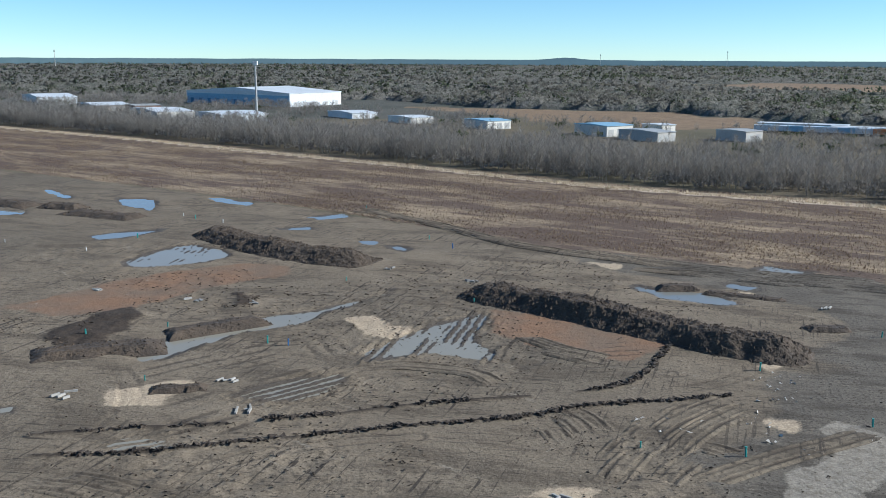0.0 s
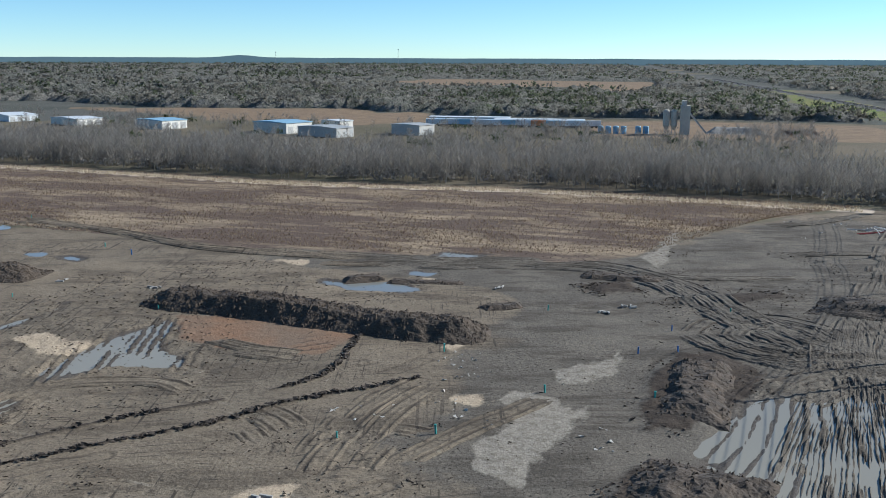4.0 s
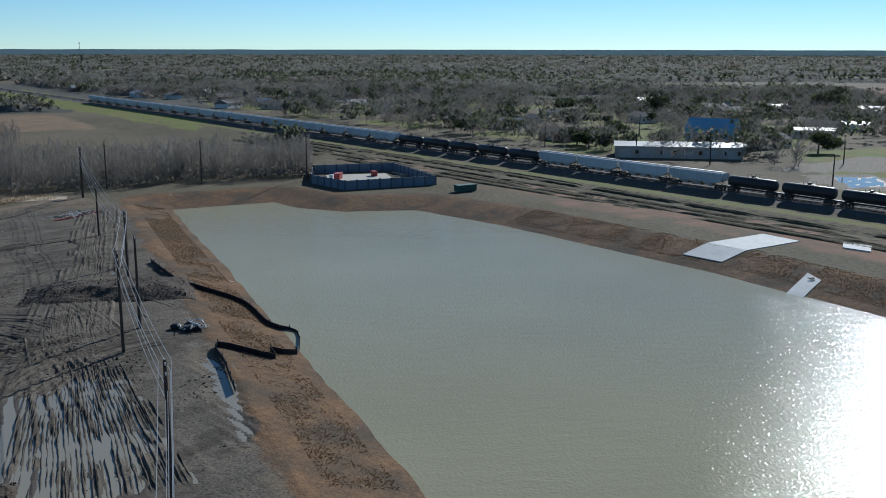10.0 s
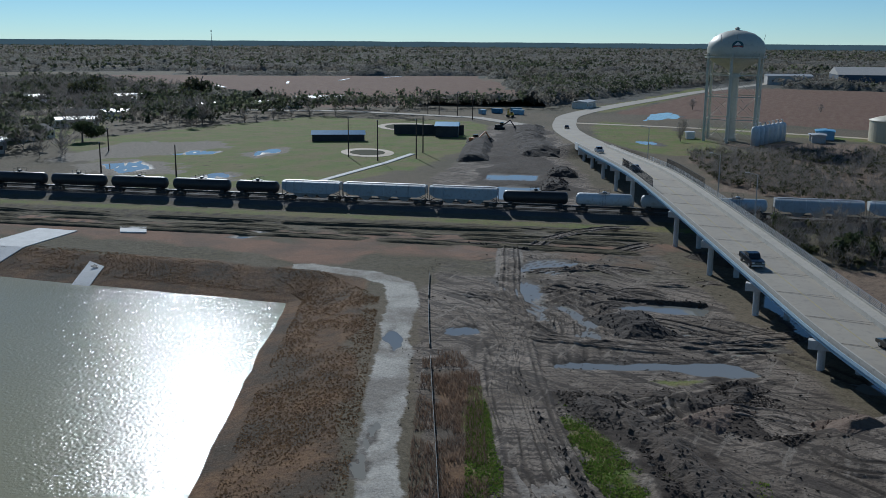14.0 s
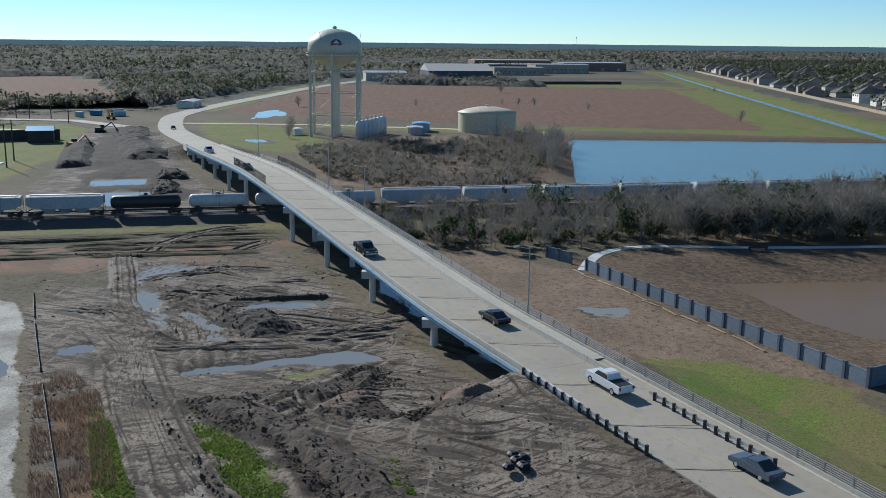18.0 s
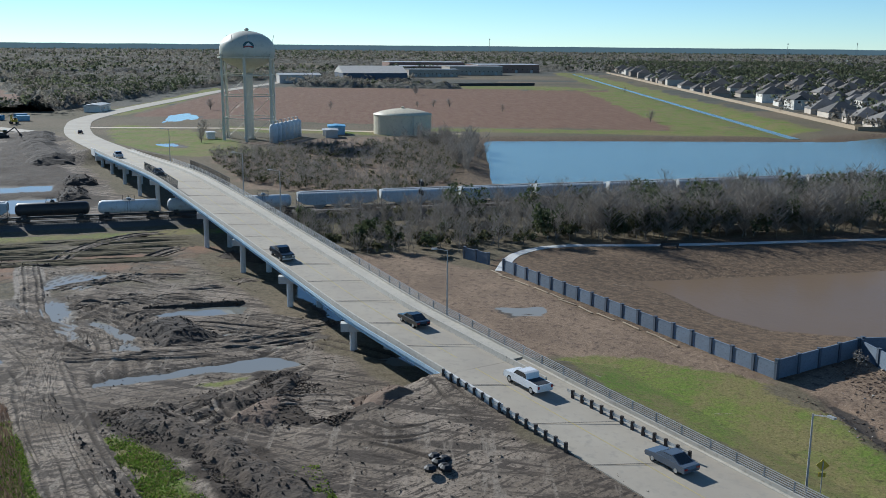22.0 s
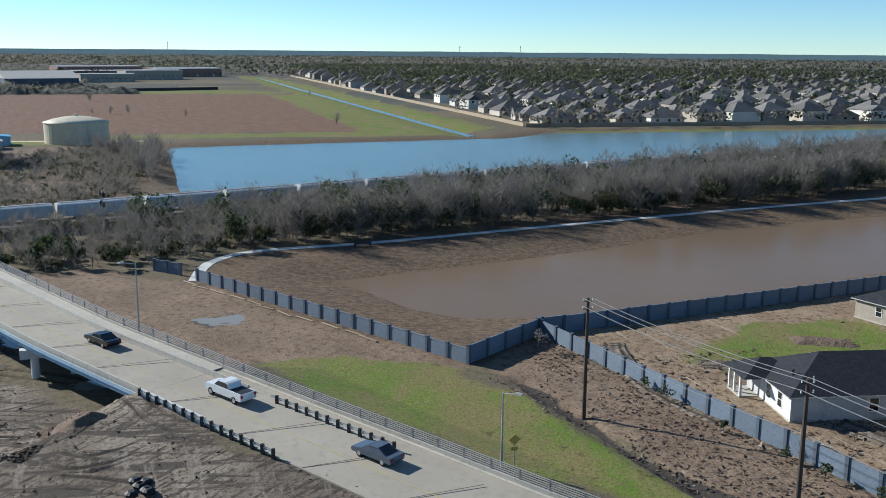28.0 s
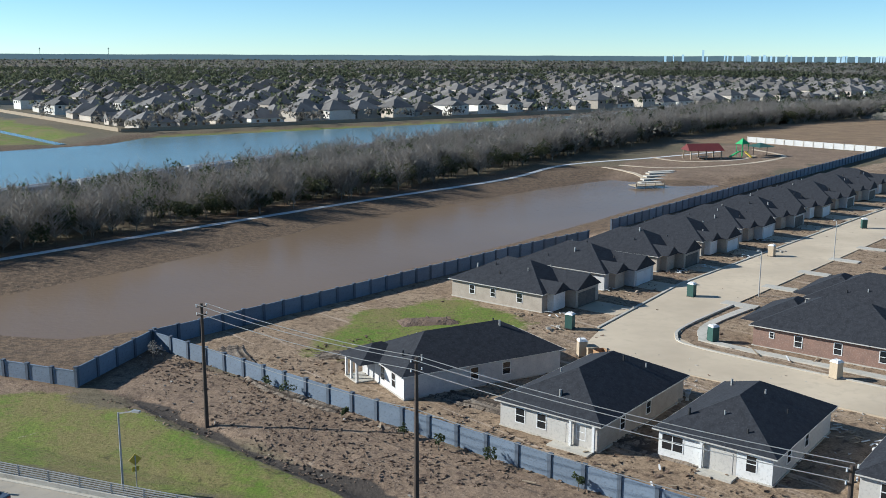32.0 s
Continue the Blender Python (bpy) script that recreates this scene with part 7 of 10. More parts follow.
def box_thing(name, label, category, x, y, size, turn, mat, group=""):
    """A rounded box-like machine or bin with a lid and skids."""
    t = thing(name, label, category, at(x, y, gz(x, y), turn), group)
    sx, sy, sz = size[0] / 2, size[1] / 2, size[2]
    part("body", Shape().add([(-sx, -sy * 0.9, 0.15), (sx, -sy * 0.9, 0.15), (sx, sy * 0.9, 0.15), (-sx, sy * 0.9, 0.15), (-sx, -sy, sz * 0.85), (sx, -sy, sz * 0.85), (sx, sy, sz * 0.85), (-sx, sy, sz * 0.85)],
         [(3, 2, 1, 0), (4, 5, 6, 7), (0, 1, 5, 4), (1, 2, 6, 5), (2, 3, 7, 6), (3, 0, 4, 7)]), mat, t)
    part("lid", Shape().box(-sx - 0.04, -sy - 0.04, sz * 0.85 + 0.01, sx + 0.04, sy + 0.04, sz), mat, t)
    part("skid", Shape().box(-sx * 0.9, -sy * 0.7, 0, sx * 0.9, -sy * 0.5, 0.15).box(-sx * 0.9, sy * 0.5, 0, sx * 0.9, sy * 0.7, 0.15), "steel_dark", t)
    return t


box_thing("pump_unit", "red pump unit inside a walled enclosure", "pump", 244, 152, (4.5, 2, 1.9), 20, "red_paint")
box_thing("pump_unit", "small red pump unit inside a walled enclosure", "pump", 255, 146, (2.5, 1.4, 1.6), 50, "red_paint")
box_thing("control_cabinet", "white control cabinet beside a pump", "cabinet", 239, 151, (1.6, 1.0, 2.0), 20, "trim_white")
box_thing("skip", "dark green waste skip on bare ground", "skip", 238.5, 108, (6.0, 2.4, 1.9), -30, "green_paint")
solid("pad", Shape().prism([(236, 150), (244, 131), (262, 146), (250, 160)], gz(245, 146) - 0.1, gz(245, 146) + 0.12), "concrete", "pale concrete pad inside the enclosure", "slab")
sp = Shape()
for i in range(60):
    x, y = 262 + random.gauss(0, 2.5), 138 + random.gauss(0, 1.2)
    sp.bar((x, y, gz(x, y) + random.uniform(0.1, 0.6)), (x + random.gauss(0, 1.5), y + random.gauss(0, 1.5), gz(x, y) + random.uniform(0.1, 0.8)), 0.16)
solid("scrap_heap", sp, "rubble", "heap of pale pipes and offcuts inside the wall", "pile")

# concrete aprons on the pond bank
def apron(quad, label, lift=0.16):
    """A slab that follows the bank, from four plan corners."""
    n = 10
    p = [Vector(q) for q in quad]
    top = []
    for i in range(n + 1):
        for j in range(n + 1):
            q = p[0].lerp(p[1], i / n).lerp(p[3].lerp(p[2], i / n), j / n)
            top.append((q.x, q.y, gz(q.x, q.y) + lift))
    s = Shape().add(top, [(i * (n + 1) + j, i * (n + 1) + j + 1, (i + 1) * (n + 1) + j + 1, (i + 1) * (n + 1) + j) for i in range(n) for j in range(n)])
    edge = [j for j in range(n + 1)] + [i * (n + 1) + n for i in range(1, n + 1)] + [n * (n + 1) + j for j in range(n - 1, -1, -1)] + [i * (n + 1) for i in range(n - 1, 0, -1)]
    m = len(edge)
    s.add([top[e] for e in edge] + [(top[e][0], top[e][1], top[e][2] - 0.8) for e in edge], [(i, (i + 1) % m, m + (i + 1) % m, m + i) for i in range(m)])
    return solid("concrete_apron", s, "concrete_white", label, "apron", group="aprons on the pond bank")


apron([(188.5, 38.2), (184.4, 30), (204.6, 18.3), (209.5, 26.1)], "pale concrete spillway apron on the pond bank")
apron([(168.7, 16.8), (167.2, 13.8), (175.2, 11.6), (178.7, 14.2)], "narrow concrete chute down to the pond")
apron([(207, 10.3), (205.3, 5.0), (199.5, 4.9), (201.3, 10.0)], "small concrete slab over a ditch", lift=0.25)
gr = thing("trash_grate", "dark steel grate over a chute inlet", "grate", at(175.6, 13.0, gz(175.6, 13.0) + 0.1, 60))
for i in range(5):
    part("bar", Shape().bar((-0.7, i * 0.3 - 0.6, 0), (0.7, i * 0.3 - 0.6, 0.3), 0.08), "steel_dark", gr)

# ---- water works ----
def ring(s, r, z, n, w, at_xy=(0, 0)):
    for i in range(n):
        a, b = 2 * math.pi * i / n, 2 * math.pi * (i + 1) / n
        s.bar((at_xy[0] + r * math.cos(a), at_xy[1] + r * math.sin(a), z), (at_xy[0] + r * math.cos(b), at_xy[1] + r * math.sin(b), z), w)
    return s


def water_tower(x, y):
    t = thing("water_tower", "cream steel water tower on tall legs with a round emblem", "water tower", at(x, y, gz(x, y)))
    R = 9.8
    prof = [(1.9, 27.0), (2.6, 28.5), (4.6, 29.8), (7.4, 31.2), (9.2, 33.0), (9.8, 35.0), (9.8, 37.2), (9.3, 39.2), (7.8, 41.2), (5.6, 42.8), (2.8, 43.8), (0.9, 44.1)]
    part("bowl", Shape().lathe(prof, 40), "tower_cream", t, smooth=True)
    part("riser", Shape().lathe([(2.4, -0.4), (1.7, 1.5), (1.5, 3), (1.5, 24.5), (2.0, 27.3)], 20), "tower_cream", t, smooth=True)
    part("vent", Shape().lathe([(0.7, 44.0), (0.7, 44.6), (1.1, 44.7), (0.2, 45.3)], 12), "tower_cream", t)
    n = 6
    leg = Shape().tube((0, 0, -0.4), (0, 0, 35.0), 0.55, 0.5, n=12).mesh("leg", "tower_cream")
    for i in range(n):
        a = 2 * math.pi * (i + 0.35) / n
        part("leg", leg, None, t, m=Matrix.Translation((R * math.cos(a), R * math.sin(a), 0)))
    for zz in (9.0, 18.0, 26.5):
        for i in range(n):
            a, b = 2 * math.pi * (i + 0.35) / n, 2 * math.pi * (i + 1.35) / n
            part("strut", Shape().bar((R * math.cos(a), R * math.sin(a), zz), (R * math.cos(b), R * math.sin(b), zz), 0.3), "tower_cream", t)
    rods = Shape()
    for i in range(n):
        a, b = 2 * math.pi * (i + 0.35) / n, 2 * math.pi * (i + 1.35) / n
        for z0, z1 in ((0.5, 9), (9, 18), (18, 26.5)):
            rods.bar((R * math.cos(a), R * math.sin(a), z0), (R * math.cos(b), R * math.sin(b), z1), 0.07)
            rods.bar((R * math.cos(b), R * math.sin(b), z0), (R * math.cos(a), R * math.sin(a), z1), 0.07)
    part("tie_rods", rods, "tower_cream", t)
    part("balcony", ring(ring(Shape(), R + 0.7, 34.4, 36, 0.12), R + 0.35, 33.5, 36, 0.6), "tower_cream", t)
    # emblem: plain shapes facing the site
    d = math.atan2(-y, -x) + 0.05
    e = part("emblem", Shape().tube((9.55, 0, 38.0), (9.62, 0, 38.0), 1.9, n=24), "logo_teal", t, "round dark emblem")
    e.matrix_basis = Matrix.Rotation(d, 4, "Z")
    part("emblem_band", Shape().box(9.63, -1.6, 37.4, 9.66, 1.6, 38.0), "logo_red", e)
    part("emblem_peak", Shape().add([(9.64, -1.2, 38.2), (9.64, 1.2, 38.2), (9.64, 0, 39.5), (9.67, -1.2, 38.2), (9.67, 1.2, 38.2), (9.67, 0, 39.5)], [(0, 1, 2), (5, 4, 3), (0, 3, 4, 1), (1, 4, 5, 2), (2, 5, 3, 0)]), "trim_white", e)
    an = Shape()
    for a in (0.3, 2.0, 2.6, 4.0):
        an.bar((9 * math.cos(a), 9 * math.sin(a), 39.5), (9.6 * math.cos(a), 9.6 * math.sin(a), 42.5), 0.12)
    part("antenna", an, "rail_grey", t)
    return t


tower = water_tower(340.5, -214.2)
tower.scale = (1.113, 1.113, 0.970)
tank = thing("storage_tank", "low cream ground storage tank with a domed roof", "tank", at(322, -280, gz(322, -280)))
part("shell", Shape().lathe([(12.6, -0.5), (12.6, 8.2)], 48), "tank_cream", tank, smooth=False)
part("roof", Shape().lathe([(12.9, 8.2), (12.9, 8.45), (9.5, 9.6), (5, 10.5), (1.0, 10.9)], 48), "tank_cream", tank, smooth=True)
part("vent", Shape().lathe([(0.8, 10.8), (0.8, 11.5), (0.2, 11.7)], 12), "tank_cream", tank)
part("ladder", Shape().bar((-12.0, 4.2, 0), (-12.0, 4.2, 8.4), 0.1).bar((-11.8, 4.9, 0), (-11.8, 4.9, 8.4), 0.1), "rail_grey", tank)
for i in range(7):
    x, y = 321.3 + i * 2.65, -212.9 + i * -3.73
    v = thing("pressure_vessel", "upright cream steel vessel at the water works", "vessel", at(x, y, gz(x, y)), "vessels at the water works")
    part("shell", Shape().lathe([(1.6, -0.3), (1.6, 6.2), (1.2, 7.0), (0.3, 7.4)], 18), "hopper_white", v, smooth=True)
    part("pipe", Shape().tube((0, 0, 7.3), (0, 0, 8.4), 0.18).tube((0, 0, 8.3), (1.4, 0, 8.3), 0.15), "hopper_white", v)


def shed(x, y, w, d, h, turn, walls, roof, label, pitch=0.12, doors=2, name="shed", category="building", group="", windows=0):
    """A plain framed building: walls, low gable roof, doors and windows."""
    t = thing(name, label, category, at(x, y, gz(x, y), turn), group)
    part("wall", Shape().prism([(-w / 2, -d / 2), (w / 2, -d / 2), (w / 2, d / 2), (-w / 2, d / 2)], -0.6, h), walls, t)
    rise = d / 2 * pitch
    o = 0.4
    sec = [(-d / 2 - o, h - 0.05), (d / 2 + o, h - 0.05), (d / 2 + o, h + 0.15), (0, h + 0.15 + rise), (-d / 2 - o, h + 0.15)]
    s = Shape().extrude(sec, -w / 2 - o, w / 2 + o)
    s.v = [(yy, xx, zz) for xx, yy, zz in s.v]
    s.f = [tuple(reversed(f)) for f in s.f]
    part("roof", s, roof, t)
    for i in range(doors):
        px = (i + 0.5) / doors * w - w / 2
        part("door", Shape().box(px - min(1.8, w / doors / 3), -d / 2 - 0.05, 0, px + min(1.8, w / doors / 3), -d / 2 + 0.02, min(h * 0.75, 3.6)), "metal_roof", t)
        part("door", Shape().box(px - min(1.8, w / doors / 3), d / 2 - 0.02, 0, px + min(1.8, w / doors / 3), d / 2 + 0.05, min(h * 0.75, 3.6)), "metal_roof", t)
    for i in range(windows):
        px = (i + 0.25) / windows * w - w / 2
        for yy in (-d / 2 - 0.03, d / 2 - 0.02):
            part("window", Shape().box(px - 0.6, yy, h * 0.35, px + 0.6, yy + 0.05, h * 0.35 + 1.3), "glass_dark", t)
    return t


shed(338, -256, 9, 7, 3.4, -35, "metal_blue", "roof_blue", "small shed with a blue metal roof at the water works")
shed(327, -245, 8, 5, 3.0, -35, "siding_grey", "metal_roof", "brown-grey pump house at the water works")
shed(333, -247, 4, 3, 2.6, -35, "trim_white", "metal_white", "small white cabin at the water works")
shed(352, -203, 4, 3, 2.5, -20, "trim_white", "metal_white", "small white cabin under the water tower")
# school and halls beyond the brown field
shed(745, -606, 62, 50, 11, 62, "wall_post", "siding_grey", "large grey gymnasium beyond a ploughed field", 0.25, 3, windows=8)
shed(800, -560, 40, 30, 8, 62, "siding_grey", "metal_roof", "grey school block beside the gymnasium", 0.1, 3, windows=6)
for i, (x, y, w, d) in enumerate(((990, -930, 130, 50), (960, -1020, 90, 60), (1060, -960, 110, 50), (870, -800, 60, 30), (900, -900, 70, 40))):
    shed(x, y, w, d, 9 + i % 3 * 2, 62, "brick_red" if i < 3 else "brick_tan", "metal_roof", "long low brick school wing far across the fields", 0.03, 4, windows=12, group="school wings")
for i in range(9):
    x, y = 690 - i * 7.5, -588 - i * 14.5
    solid("hedge", Shape().box(-8.2, -1.0, -0.3, 8.2, 1.0, 2.6, at(x, y, gz(x, y), 62.6)), "steel_dark", "dark windscreen fence of a sports field", "fence", group="sports field fence")

# ---- industrial estate behind the wood ----
shed(-152, 825, 61, 120, 10.5, 55, "metal_white", "metal_white", "large white-roofed warehouse with a pale blue wall", 0.06, 5, "warehouse")
shed(-132, 606, 30, 44, 4.6, 34, "metal_white", "metal_white", "low white flat-roofed workshop", 0.04, 4, "workshop", windows=5)
shed(-185, 640, 24, 60, 4.4, 34, "wall_cream", "metal_white", "long low cream workshop with a white roof", 0.04, 4, "workshop", windows=6)
shed(-328, 815, 30, 62, 6, 34, "metal_white", "metal_white", "white industrial shed with blue doors", 0.06, 4, "workshop", windows=6)
shed(-250, 720, 26, 50, 4.2, 34, "wall_far", "metal_white", "plain cream industrial shed behind the wood", 0.05, 3, "workshop", windows=4)
shed(-212, 690, 18, 24, 5, 34, "brick_red", "metal_roof", "small brick workshop behind the wood", 0.05, 2, "workshop")
shed(-60, 640, 18, 34, 3.6, 34, "metal_white", "metal_white", "low white store behind bare trees", 0.05, 4, "workshop")
shed(-20, 590, 16, 26, 3.6, 34, "wall_cream", "metal_white", "low cream store behind bare trees", 0.05, 3, "workshop")
shed(24, 548, 16, 24, 4.6, 34, "wall_cream", "metal_blue", "cream store with a blue roof", 0.05, 3, "workshop")
shed(82, 500, 18, 24, 5.4, 34, "wall_cream", "metal_blue", "cream hall with a blue metal roof", 0.05, 3, "workshop")
shed(112, 508, 10, 14, 5, 34, "wall_cream", "metal_white", "small white annexe beside a hall", 0.05, 1, "workshop")
shed(98, 470, 12, 26, 4.5, 34, "siding_grey", "metal_roof", "grey open store behind the wood", 0.05, 3, "workshop")
shed(142, 468, 12, 18, 5, 34, "siding_grey", "metal_roof", "dark grey stockyard shed", 0.05, 2, "workshop")
wh = bpy.data.objects["warehouse"]
part("blue_wall", Shape().box(-30.58, -59, 0.4, -30.51, 59, 8.6), "metal_blue", wh, "pale blue metal cladding")
for i in range(11):
    part("loading_door", Shape().box(-30.66, -54 + i * 10.5, 0.3, -30.59, -50 + i * 10.5, 4.6), "blue_paint", wh)
mast = thing("mast", "tall slim grey steel mast with aerials on top", "mast", at(-113.6, 594.2, gz(-113.6, 594.2)))
part("pole", Shape().tube((0, 0, -0.5), (0, 0, 36), 0.75, 0.5, n=12), "rail_grey", mast)
part("aerials", Shape().box(-1.3, -1.3, 33.5, 1.3, 1.3, 36.0), "trim_white", mast)
# trailers and tanks of the depot
trailer = None
for i in range(22):
    t = i / 21
    x, y = 172 + 78 * t, 524 - 42 * t + (2 if i % 2 else 0)
    mat = "orange_paint" if i == 14 else ("metal_blue" if i % 3 == 1 else "metal_white")
    v = thing("trailer", ("orange" if i == 14 else "white or pale blue") + " box trailer parked in a depot row", "trailer", at(x, y, gz(x, y), -28 + (i % 3) * 4 + 90), "trailers in the depot")
    part("box", Shape().box(-1.25, -5, 1.1, 1.25, 5, 4.0), mat, v)
    part("chassis", Shape().box(-1.0, -4.6, 0.7, 1.0, 4.6, 1.09), "steel_dark", v)
    for yy in (-3.6, -2.4):
        part("axle", Shape().tube((-1.2, yy, 0.5), (1.2, yy, 0.5), 0.5, n=10), "rubber", v)
shed(196, 532, 46, 10, 4.2, -28, "metal_white", "metal_white", "long white loading shed at the depot", 0.05, 6, "loading_shed")
shed(228, 505, 50, 9, 4.0, -28, "metal_white", "metal_white", "long white canopy over parked trailers", 0.05, 6, "loading_shed")
for i in range(6):
    x, y = 236 + 3.4 * i + (4 if i > 3 else 0), 447 - 1.8 * i
    v = thing("frac_tank", "pale blue steel tank in a yard", "tank", at(x, y, gz(x, y), -28), "tanks in the depot")
    part("shell", Shape().lathe([(1.45, 0.1), (1.45, 3.7), (1.2, 4.0), (0.3, 4.1)], 16), "metal_blue", v)
# batching plant
bp = thing("batching_plant", "grey concrete batching plant with tall silos", "plant", at(272, 432, gz(272, 432), -28))
for i, (dx, h, r) in enumerate(((-6, 11.5, 1.7), (-2.2, 11.5, 1.7))):
    part("silo", Shape().lathe([(0.5, 2.2), (r, 4.5), (r, h), (r * 0.6, h + 0.9), (0.2, h + 1.0)], 16, (dx, 0, 0)), "concrete", bp)
    for a in range(4):
        part("leg", Shape().bar((dx + r * 0.7 * math.cos(a * 1.571 + 0.78), r * 0.7 * math.sin(a * 1.571 + 0.78), -0.4), (dx + r * 0.7 * math.cos(a * 1.571 + 0.78), r * 0.7 * math.sin(a * 1.571 + 0.78), 4.6), 0.25), "rail_grey", bp)
part("tower", Shape().box(1.0, -2.6, -0.5, 5.6, 2.6, 14.6), "concrete", bp)
part("penthouse", Shape().box(1.4, -2.0, 14.6, 3.8, 2.0, 17.0), "siding_grey", bp)
part("conveyor", Shape().bar((14, 0, 0.8), (4, 0, 12.5), 1.1, 0.9), "rail_grey", bp)


def crumbs(s, pts, n):
    """Tumbled lumps over the skin of a heap."""
    if len(pts) == 0:
        return s
    for q in rng.integers(0, len(pts), min(n, 3600)):
        r = 0.1 + 0.30 * rng.uniform() ** 2
        c = pts[q] + rng.normal(0, 0.15, 3) * (1, 1, 0.1) + (0, 0, r * 0.3)
        d = rng.normal(size=(3, 2)) * 0.35
        s.add([c + (r * (math.cos(a) + d[i, 0]), r * (math.sin(a) + d[i, 1]), -r) for i, a in enumerate((0, 2.1, 4.2))] + [c + (d[0, 1] * r, d[1, 1] * r, r * 0.42)], [(0, 1, 3), (1, 2, 3), (2, 0, 3)])
    return s


def heap(x, y, rx, ry, h, turn, mat, label, name="soil_mound", category="mound", rough=0.28, cut_edge=0.0, res=56, seed=0, power=1.0, group=""):
    """A dumped heap: a rumpled mound that runs out into the ground."""
    n = res
    m = max(8, int(res * ry / rx)) if ry < rx else res
    vs, fs = [], []
    c, s_ = math.cos(radians(turn)), math.sin(radians(turn))
    u, v = np.meshgrid(np.linspace(-1, 1, n), np.linspace(-1, 1, m), indexing="ij")
    X, Y = u * rx, v * ry
    px, py = x + X * c - Y * s_, y + X * s_ + Y * c
    shape_u = np.clip((1 - np.abs(u)) * rx / ry * 0.9, 0, 1)
    fall = np.minimum(shape_u, 1 - np.abs(v))
    warp = 0.5 * fbm(px, py, ry * 0.9, 3, 90 + seed)
    f = np.clip(fall + warp * step(fall, 0, 0.3), 0, 1)
    prof = np.clip(f * 1.5, 0, 1) ** power
    z = level(px, py, False) - 0.3 + h * prof + step(prof, 0.03, 0.35) * h * rough * (fbm(px, py, 2.2, 4, 95 + seed) + 0.4 * fbm(px, py, 0.9, 2, 99 + seed))
    vs = np.stack([px, py, z], -1).reshape(-1, 3).tolist()
    for i in range(n - 1):
        for j in range(m - 1):
            a = i * m + j
            fs.append((a, a + m, a + m + 1, a + 1))
    return solid(name, crumbs(Shape().add(vs, fs), np.array(vs)[prof.reshape(-1) > 0.12], int(rx * ry * 5) if rx < 15 else 0), mat, label, category, group=group)


def ridge_heap(pts, half, h, mat, label, seed=0, rough=0.3, across=40):
    """A long windrow of dug soil along a plan line."""
    line = glide([(x, y, 0) for x, y in pts], 0.4)
    n, m = len(line), across
    vs, fs = [], []
    run = np.linspace(0, 1, n)
    taper = np.minimum(1, np.minimum(run, 1 - run) * n * 0.4 / (half * 1.1))
    for i, p in enumerate(line):
        a, b = line[max(0, i - 1)], line[min(n - 1, i + 1)]
        dx, dy = b[0] - a[0], b[1] - a[1]
        le = math.hypot(dx, dy)
        v = np.linspace(-1, 1, m)
        px, py = p[0] + dy / le * v * half, p[1] - dx / le * v * half
        prof = np.clip((1 - np.abs(v)) * 1.45 * taper[i] + 0.35 * fbm(px, py, half * 0.8, 3, seed) * taper[i], 0, 1)
        big = h * (0.85 + 0.5 * float(fbm(np.array([p[0]]), np.array([p[1]]), 12, 2, seed + 5)[0]))
        z = level(px, py, False) - 0.3 + big * prof + step(prof, 0.03, 0.3) * h * rough * (fbm(px, py, 2.0, 4, seed + 2) + 0.45 * fbm(px, py, 0.9, 2, seed + 4))
        vs += np.stack([px, py, z], -1).tolist()
    for i in range(n - 1):
        for j in range(m - 1):
            a = i * m + j
            fs.append((a, a + m, a + m + 1, a + 1))
    return solid("soil_ridge", crumbs(Shape().add(vs, fs), np.array(vs)[m * 4:-m * 4], n * 3 if half < 4 else 3600), mat, label, "mound")


heap(304, 428, 16, 8, 3.5, -30, "rubble", "pale heap of gravel at the batching plant", "gravel_heap", "heap", 0.15, seed=3)
heap(330, 412, 12, 7, 3.0, -30, "clod_red", "reddish heap of sand at the batching plant", "gravel_heap", "heap", 0.15, seed=4)
ridge_heap([(-52, 214), (-44, 203), (-30, 190), (-20, 184), (-13, 180)], 6.5, 2.8, "clod", "long ridge of dark dug clay on the muddy site", 101)
ridge_heap([(4, 158), (16, 149), (28, 138), (40, 127), (49, 122)], 5.8, 3.0, "clod", "long ridge of dark dug clay beside an excavated bed", 103)
# ---- heaps on the sites ----
heap(-98, 248, 7, 4, 1.5, -20, "clod", "dark heap of dug clay near puddles", seed=11)
heap(-84, 236, 12, 5, 1.2, -25, "clod", "low spread heap of clay", seed=12)
heap(-118, 255, 14, 5, 1.4, -25, "clod", "low heap of clay at the field edge", seed=13)
heap(-46, 124, 9, 4, 1.1, 20, "clod", "low heap of clay beside a long puddle", seed=14)
heap(-33, 136, 8, 3, 1.0, 35, "clod", "low ridge of clay beside a long puddle", seed=15)
heap(-31, 109, 4, 2, 0.8, 10, "clod", "small heap of dark clods", seed=16)
heap(40, 162, 4, 2.5, 0.9, 0, "clod", "small heap of dark clods in a puddle", seed=17)
heap(50, 156, 7, 2, 0.6, -30, "clod", "low ridge of clods behind a clay ridge", seed=18)
heap(112, 112, 14, 7, 1.9, -52, "clod", "broad heap of dark clay under the power line", seed=19)
heap(63, 93, 12, 5, 1.5, 52, "clod", "rumpled heap of dark wet clay beside ruts", seed=20, rough=0.5)
heap(46, 68, 9, 7, 1.7, 40, "clod", "rumpled heap of dark wet clay", seed=21, rough=0.5)
heap(84, 148, 9, 4, 0.9, -40, "clod", "low heap of dark clay", seed=22, rough=0.5)
heap(56, 136, 4, 2.2, 0.8, 0, "clod", "small heap of dark clods", seed=23)
